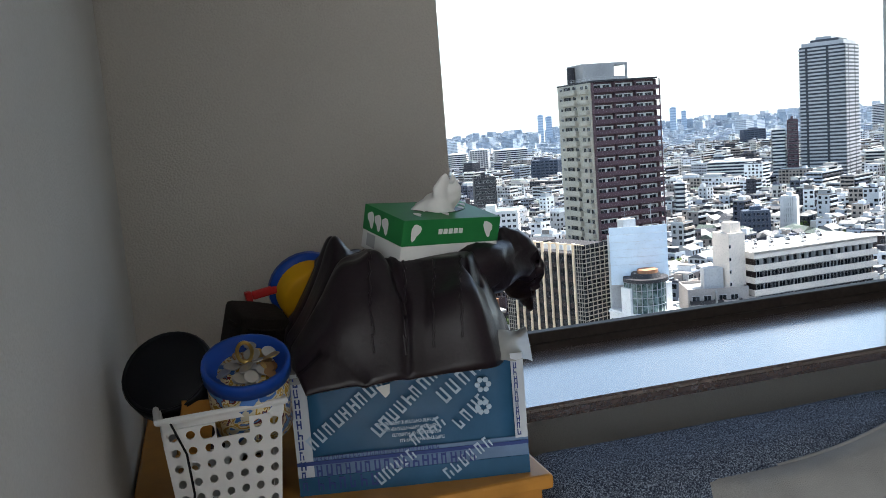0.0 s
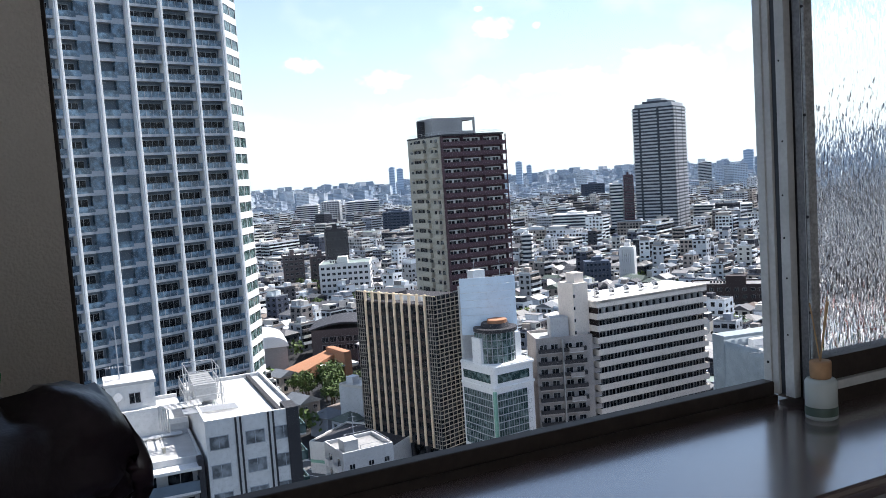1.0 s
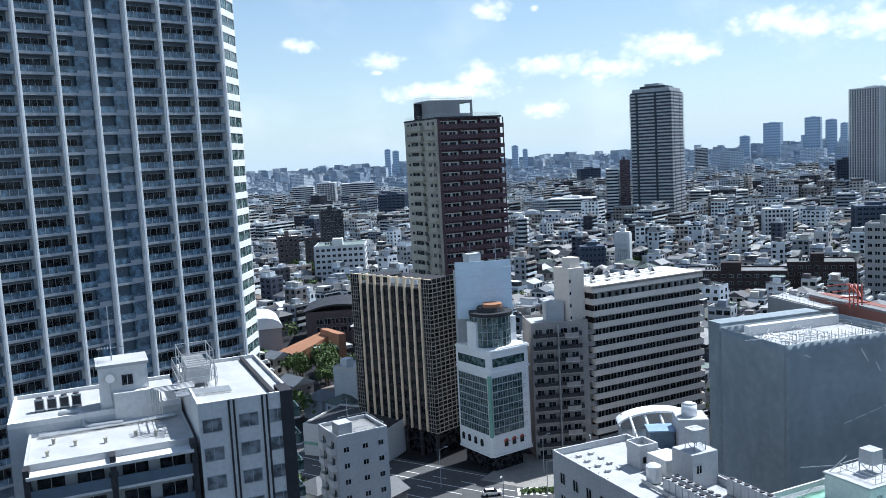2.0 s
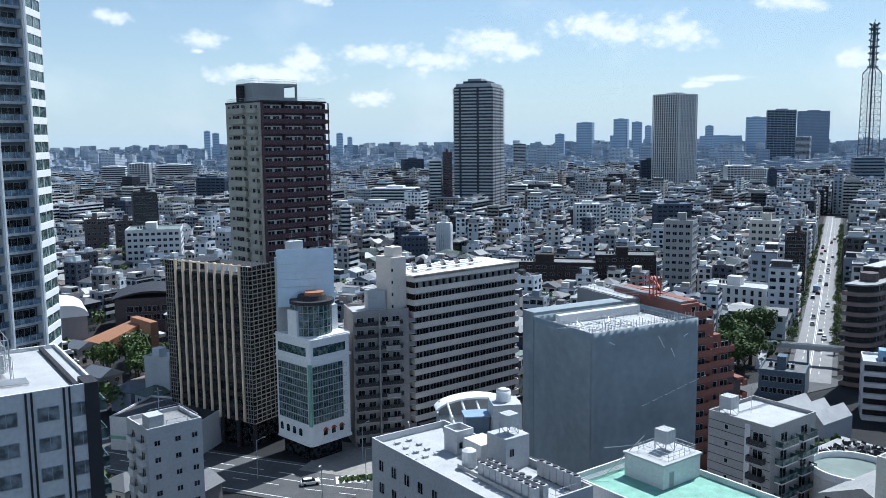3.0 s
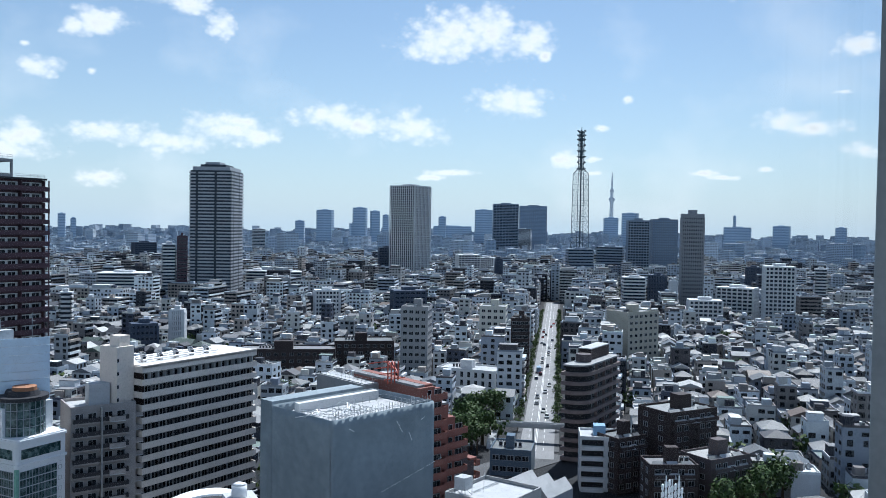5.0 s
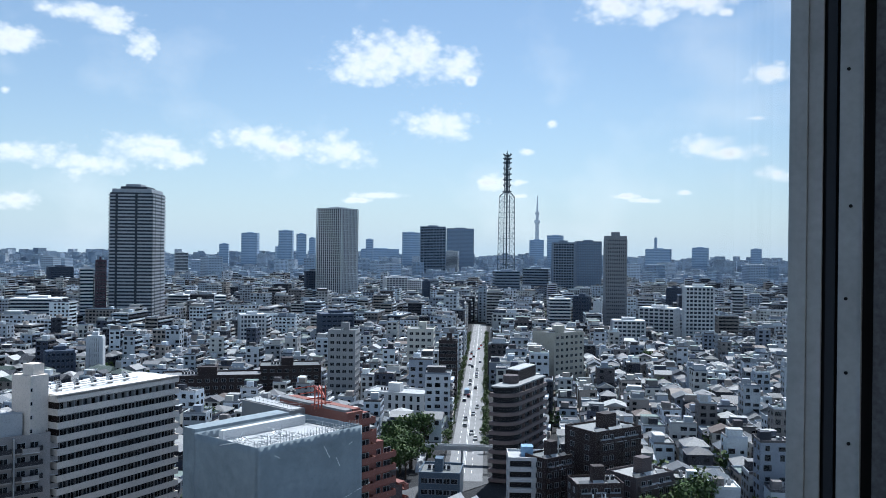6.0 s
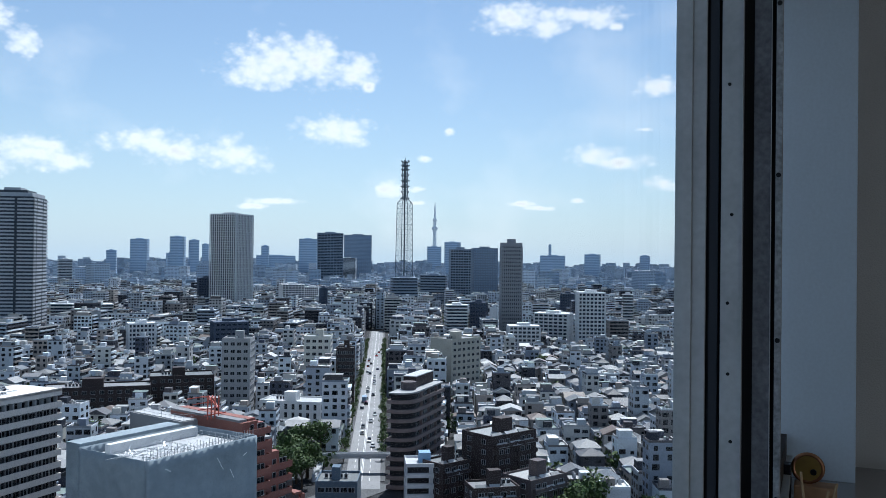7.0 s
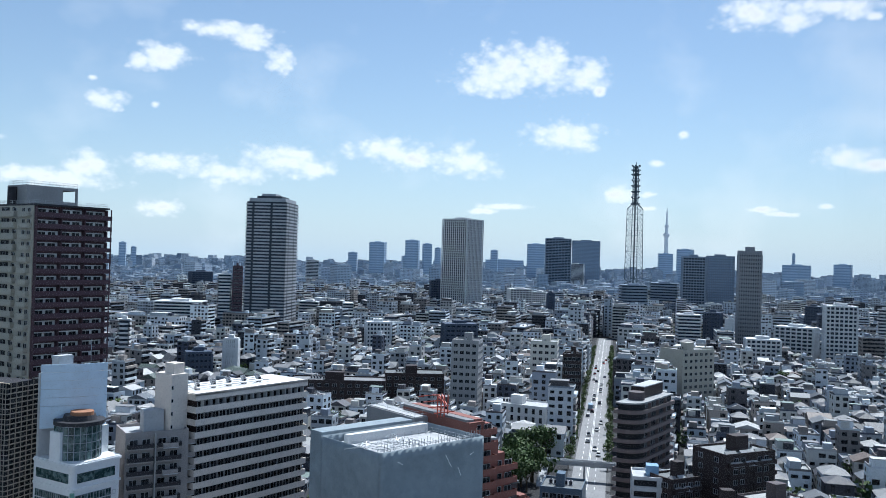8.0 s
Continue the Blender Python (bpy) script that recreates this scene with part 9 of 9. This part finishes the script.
def suburb():
    rnd = random.Random(11)
    ang0 = radians(24)
    spots = []
    cell = 10.0
    R = 720
    n = int(R * 1.5 / cell)
    c, s = math.cos(ang0), math.sin(ang0)
    for i in range(-n, n):
        for j in range(-n, n):
            gx, gy = i * cell + (3.5 if (i // 4) % 2 else 0) + (i // 3) * 2.6, j * cell + (j // 5) * 4.0
            x, y = gx * c - gy * s + rnd.uniform(-1, 1), gx * s + gy * c + rnd.uniform(-1, 1)
            dist = math.hypot(x, y)
            if dist < 165 or dist > R or not in_view(x, y):
                continue
            if not free(x, y, 4.6) or rnd.random() < 0.04:
                continue
            spots.append((dist, x, y))
    spots.sort()
    kinds = [make_house(8.2, 7.2, 2, "gable", "two-storey house with pitched tiled roof", "house", "small city houses"),
             make_house(7.4, 7.6, 2, "hip", "two-storey house with hipped grey roof", "house", "small city houses"),
             make_house(7.6, 8, 3, "flat", "three-storey house with flat roof and parapet", "house", "small city houses"),
             make_house(8.4, 7.2, 3, "gable", "three-storey house with gabled roof", "house", "small city houses"),
             make_house(9, 8.2, 5, "flat", "five-storey flat-roofed block of flats", "apartment house", "small blocks of flats")]
    first = set()
    placed = 0
    for dist, x, y in spots:
        ang = math.degrees(ang0) + rnd.choice((0, 0, 90, 180)) + rnd.uniform(-5, 5)
        avenue = near_line(Vector((x, y)), AV0, AV1)
        tall = avenue < 32 and dist > 350 and rnd.random() < 0.75
        if placed < 120 and not tall and math.degrees(math.atan2(-x, y)) < -8:
            k = rnd.choices(range(5), (3, 3, 3, 2, 1.3))[0]
            m = site(x, y, ang)
            if k not in first:
                first.add(k)
                kinds[k].matrix_basis = m
            else:
                copy_thing(kinds[k], m)
            placed += 1
        else:
            r = rnd.random()
            fl = rnd.choice((2, 2, 3, 3)) if r < 0.74 else (rnd.choice((3, 4)) if r < 0.92 else rnd.randint(4, 7))
            w, d = rnd.uniform(6.6, 9.9), rnd.uniform(6.4, 9.4)
            if tall:
                fl, w, d = rnd.randint(5, 9), rnd.uniform(8, 11), rnd.uniform(9, 13)
            soup_house(near_soup, x, y, radians(ang), w, d, fl, rnd)
    # mid distance
    cell = 14.5
    n = int(1700 * 1.5 / cell)
    for i in range(-n, n):
        for j in range(-n, n):
            gx, gy = i * cell + (i // 4) * 2, j * cell + (j // 6) * 5
            x, y = gx * c - gy * s + rnd.uniform(-2, 2), gx * s + gy * c + rnd.uniform(-2, 2)
            dist = math.hypot(x, y)
            if dist < R or dist > 1700 or not in_view(x, y) or not free(x, y, 8):
                continue
            if rnd.random() < 0.08:
                continue
            r = rnd.random()
            fl = rnd.choice((2, 2, 3, 3)) if r < 0.60 else (rnd.choice((3, 4, 5)) if r < 0.91 else rnd.randint(5, 10))
            k = 1.0 if fl < 4 else (1.3 if fl < 7 else 1.5)
            if near_line(Vector((x, y)), AV0, AV1) < 34:
                fl = rnd.randint(7, 13)
            w, d = rnd.uniform(8, 13) * k, rnd.uniform(8, 12) * k
            if rnd.random() < 0.16 and fl > 2:
                w, d, fl = rnd.uniform(22, 44), rnd.uniform(11, 14), rnd.randint(4, 7)
            soup_house(mid_soup, x, y, ang0 + rnd.choice((0, 0, math.pi / 2)) + rnd.uniform(-0.1, 0.1), w, d, fl, rnd, 1)
    # far city
    cell = 34.0
    n = int(4800 * 1.5 / cell)
    for i in range(-n, n):
        for j in range(-n, n):
            x, y = i * cell + rnd.uniform(-16, 16), j * cell + rnd.uniform(-16, 16)
            dist = math.hypot(x, y)
            if dist < 1690 or dist > 4800 or not in_view(x, y):
                continue
            r = rnd.random()
            h = rnd.uniform(7, 15) if r < 0.55 else (rnd.uniform(14, 26) if r < 0.97 else rnd.uniform(32, 56))
            if dist > 3600:
                h = h * 0.7 + 22
            w, d = rnd.uniform(12, 34), rnd.uniform(10, 24)
            if h > 44:
                w, d = rnd.uniform(22, 40), rnd.uniform(22, 38)
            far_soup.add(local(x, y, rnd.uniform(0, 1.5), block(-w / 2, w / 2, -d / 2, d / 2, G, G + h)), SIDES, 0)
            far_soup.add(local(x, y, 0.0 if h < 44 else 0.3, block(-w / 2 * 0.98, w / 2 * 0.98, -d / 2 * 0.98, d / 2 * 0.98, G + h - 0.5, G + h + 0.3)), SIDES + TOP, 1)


near_soup, mid_soup, far_soup = Soup(), Soup(), Soup()
suburb()
near_soup.make("city_houses", [m_house, m_roof, m_flat, m_pane], "crowded low houses and small blocks of the city", "houses")
mid_soup.make("city_blocks", [m_house, m_roof, m_flat, m_pane], "dense low city blocks reaching into the distance", "city")
far_soup.make("far_city", [m_far, m_farroof], "far city blocks up to the horizon, with haze in their colours", "city")


# ================= trees and vehicles =================
def tree_mesh(seed, height, spread_, count):
    rnd = random.Random(seed)
    bm = bmesh.new()
    th = height * 0.42
    tube(bm, (0, 0, -0.3), (0, 0, th), height * 0.035, 7, height * 0.02, 0)
    for k in range(5):
        a = 2 * math.pi * k / 5 + rnd.uniform(-0.4, 0.4)
        tube(bm, (0, 0, th * rnd.uniform(0.7, 1.0)), (math.cos(a) * spread_ * 0.6, math.sin(a) * spread_ * 0.6, height * rnd.uniform(0.55, 0.8)), height * 0.016, 5, height * 0.006, 0)
    trunk = mesh_of("trunk", bm, m_bark)
    bm = bmesh.new()
    lobes = [(rnd.uniform(-0.55, 0.55) * spread_, rnd.uniform(-0.55, 0.55) * spread_, height * rnd.uniform(0.5, 0.86), spread_ * rnd.uniform(0.38, 0.62)) for _ in range(9)]
    for i in range(count):
        lx, ly, lz, lr = lobes[i % len(lobes)]
        v = Vector((rnd.gauss(0, 1), rnd.gauss(0, 1), rnd.gauss(0, 0.8)))
        v = v.normalized() * lr * rnd.uniform(0.72, 1.08)
        c = Vector((lx, ly, lz)) + v
        s = rnd.uniform(0.22, 0.5) * spread_ * 0.28
        n = (v.normalized() + Vector((rnd.uniform(-0.8, 0.8), rnd.uniform(-0.8, 0.8), rnd.uniform(-0.4, 0.9)))).normalized()
        u = n.orthogonal().normalized()
        w = n.cross(u)
        q = [c + u * s * rnd.uniform(0.6, 1.2), c + w * s * rnd.uniform(0.6, 1.2), c - u * s * rnd.uniform(0.6, 1.2), c - w * s * rnd.uniform(0.6, 1.2)]
        bm.faces.new([bm.verts.new(p) for p in q])
    me = bpy.data.meshes.new("crown")
    bm.to_mesh(me)
    bm.free()
    me.materials.append(m_leaf)
    return trunk, me


TREES = [tree_mesh(1, 9.0, 3.4, 520), tree_mesh(2, 7.0, 2.6, 420), tree_mesh(3, 11.0, 4.4, 640)]


def tree(x, y, k, s, label, group):
    t = thing("tree", site(x, y, rt.uniform(0, 360)) @ Matrix.Scale(s, 4), label, "tree", group)
    piece("trunk", TREES[k][0], t, Matrix())
    piece("crown", TREES[k][1], t, Matrix())


rt = random.Random(21)
for i in range(18):
    x, y = 78 + rt.uniform(0, 22), 262 + rt.uniform(0, 36)
    tree(x, y, rt.randint(0, 2), rt.uniform(0.8, 1.1), "broad green tree in a small park", "park trees")
for i in range(17):
    u, v = rt.uniform(0, 1), rt.uniform(-10, 10)
    p = Vector((238, 150)).lerp(Vector((290, 176)), u) + Vector((-0.45, 0.9)) * abs(v)
    tree(p.x, p.y, rt.choice((0, 2)), rt.uniform(0.9, 1.25), "dense green tree beside the avenue", "trees by the avenue")
for i in range(40):
    for side in (-1, 1):
        p = AV0 + AVN * (28 + i * 11.0 + rt.uniform(-2, 2)) + AVL * side * (7.2 + rt.uniform(-0.4, 0.4)) + AVL * 1.5
        tree(p.x, p.y, rt.choice((1, 1)), rt.uniform(0.6, 0.9), "green street tree on the pavement", "street trees")
for x, y in ((228, 63), (235, 60), (242, 61), (222, 66), (248, 58), (258, 172), (226, 262), (238, 258), (247, 252), (140, 455), (150, 450), (160, 446), (132, 460), (171, 447), (122, 462), (174, 546), (178, 533), (182, 522), (166, 548), (160, 556), (569, 600), (575, 590), (582, 584), (502, 640), (494, 648), (618, 165), (548, 166), (601, 129), (313, 307), (315, 316), (306, 318)):
    tree(x, y, 2, rt.uniform(0.9, 1.2), "large leafy tree between houses", "trees between houses")

green = Soup()
for i in range(900):
    a, dist = radians(rt.uniform(-98, 4)), 190 + 1500 * rt.random() ** 1.3
    x, y = -math.sin(a) * dist, math.cos(a) * dist
    if not free(x, y, 1):
        continue
    for k in range(46):
        h = rt.uniform(3, 8.5)
        r = 3.3 * rt.uniform(0.3, 1)
        b = rt.uniform(0, 6.3)
        c = Vector((x + r * math.cos(b), y + r * math.sin(b), G + h - 0.25 * r))
        n = Vector((rt.uniform(-1, 1), rt.uniform(-1, 1), rt.uniform(0, 1.2))).normalized()
        u = n.orthogonal().normalized() * rt.uniform(0.5, 1.1)
        w = n.cross(u)
        green.add([tuple(c + u), tuple(c + w), tuple(c - u), tuple(c - w)], ((0, 1, 2, 3),), 0)
green.make("garden_trees", [m_leaf], "scattered green garden trees among the houses", "trees")

m_tyre = material("tyre", (0.02, 0.02, 0.02), 0.8)
m_car = material("car_paint", (0.5, 0.5, 0.5), 0.25, 0.0, vary=[(0.6, 0.6, 0.6), (0.02, 0.02, 0.025), (0.35, 0.36, 0.38), (0.65, 0.65, 0.64), (0.05, 0.06, 0.10), (0.25, 0.03, 0.03)], amount=0.02, stains=0.03)


def make_car(label):
    t = thing("car", site(0, 0), label, "car", "cars on the avenue")
    bm = bmesh.new()
    prof = [(-2.1, 0.35), (2.1, 0.35), (2.15, 0.75), (1.2, 0.95), (-2.0, 0.98), (-2.15, 0.7)]
    for y0, y1 in ((-0.85, 0.85),):
        lo = [bm.verts.new((x, y0, z)) for x, z in prof]
        hi = [bm.verts.new((x, y1, z)) for x, z in prof]
        bm.faces.new(lo)
        bm.faces.new(list(reversed(hi)))
        for i in range(len(prof)):
            bm.faces.new((lo[i], hi[i], hi[(i + 1) % len(prof)], lo[(i + 1) % len(prof)]))
    part("body", bm, m_car, t)
    bm = bmesh.new()
    prof = [(-1.9, 0.96), (1.1, 0.94), (0.45, 1.42), (-1.5, 1.45)]
    lo = [bm.verts.new((x, -0.78 if z < 1 else -0.62, z)) for x, z in prof]
    hi = [bm.verts.new((x, 0.78 if z < 1 else 0.62, z)) for x, z in prof]
    bm.faces.new(lo)
    bm.faces.new(list(reversed(hi)))
    for i in range(4):
        bm.faces.new((lo[i], hi[i], hi[(i + 1) % 4], lo[(i + 1) % 4]))
    part("cabin", bm, m_pane, t, "dark glazed cabin")
    box_part("roof_panel", (-1.5, 0.4, -0.6, 0.6, 1.44, 1.48), m_car, t)
    wheel = bmesh.new()
    tube(wheel, (0, -0.1, 0), (0, 0.1, 0), 0.33, 12)
    wheel = mesh_of("wheel", wheel, m_tyre)
    for x in (-1.3, 1.35):
        for y in (-0.8, 0.8):
            piece("wheel", wheel, t, pose(x, y, 0.33))
    return t


car = make_car("passenger car on the avenue")
AVDEG = math.degrees(math.atan2(AVN.y, AVN.x))
first = True
for i in range(26):
    lane = 1.5 + rt.choice((-3.2, -1.6, 1.6, 3.4))
    p = AV0 + AVN * (35 + i * 14 + rt.uniform(-4, 4)) + AVL * lane
    m = site(p.x, p.y, AVDEG + (180 if lane < 1.5 else 0), G + 0.21)
    if first:
        car.matrix_basis = m
        first = False
    else:
        copy_thing(car, m)
dark = copy_thing(car, site(87.5, 161.5, -20, G + 0.2))
tagged(dark, "dark passenger car turning at the junction", group="cars at the junction")
bus = thing("truck", site(*(AV0 + AVN * 158 + AVL * 4.2)[:], AVDEG, G + 0.21), "small blue truck on the avenue", "truck")
box_part("cargo_box", (-4, 2.2, -1.15, 1.15, 0.7, 3.1), m_cloth_b, bus, "blue cargo box", 0.05)
box_part("cab", (2.3, 4.0, -1.1, 1.1, 0.5, 2.5), m_whitepaint, bus, "white cab", 0.15)
for x in (-2.8, 3.0):
    for y in (-1.0, 1.0):
        bm = bmesh.new()
        tube(bm, (x, y - 0.15, 0.45), (x, y + 0.15, 0.45), 0.45, 12)
        part("wheel", bm, m_tyre, bus)

# street lamps at the junction and a heap of parked bicycles
lamp = thing("street_lamp", site(80, 172), "grey street lamp post at the junction", "street lamp", "street lamps")
bm = bmesh.new()
tube(bm, (0, 0, 0), (0, 0, 9), 0.12, 8, 0.07)
tube(bm, (0, 0, 9), (1.6, 0, 9.4), 0.06, 6)
part("pole", bm, m_steel, lamp)
box_part("head", (1.4, 2.2, -0.15, 0.15, 9.3, 9.5), m_lightgrey, lamp)
for x, y in ((96, 152), (104, 166), (70, 186), (112, 158), (84, 150)):
    copy_thing(lamp, site(x, y, x * 7))
hedge = Soup()
for i in range(500):
    s = rt.random()
    x, y, z = 94 + 12 * s + rt.uniform(-0.8, 0.8), 159 - 7 * s + rt.uniform(-0.8, 0.8), G + rt.uniform(0.2, 1.0)
    u = Vector((rt.uniform(-1, 1), rt.uniform(-1, 1), rt.uniform(-1, 1))).normalized() * 0.35
    w = u.orthogonal().normalized() * 0.35
    c = Vector((x, y, z))
    hedge.add([tuple(c + u), tuple(c + w), tuple(c - u), tuple(c - w)], ((0, 1, 2, 3),), 0)
hedge.make("hedge", [m_leaf], "low clipped green hedge at the street corner", "hedge")
heap = Soup()
for i in range(700):
    x, y = 158 + rt.uniform(0, 24), 78 + rt.uniform(-7, 12)
    a = rt.uniform(0, 3.1)
    z = G + 8 + rt.uniform(0, 1.0)
    l = rt.uniform(0.5, 0.9)
    dx, dy = math.cos(a) * l, math.sin(a) * l
    heap.add([(x - dx, y - dy, z), (x + dx, y + dy, z), (x + dx, y + dy, z + rt.uniform(0.3, 0.9)), (x - dx, y - dy, z + 0.5)], ((0, 1, 2, 3),), rt.choice((0, 0, 1)))
heap.make("parked_bicycles", [m_charcoal, m_metal], "crowded lot of dark parked bicycles", "bicycles")
lot = thing("bicycle_deck", site(156, 69), "raised parking deck full of bicycles", "deck")
box_part("slab", (0, 29, 0, 24, 0, 8), m_grey, lot)
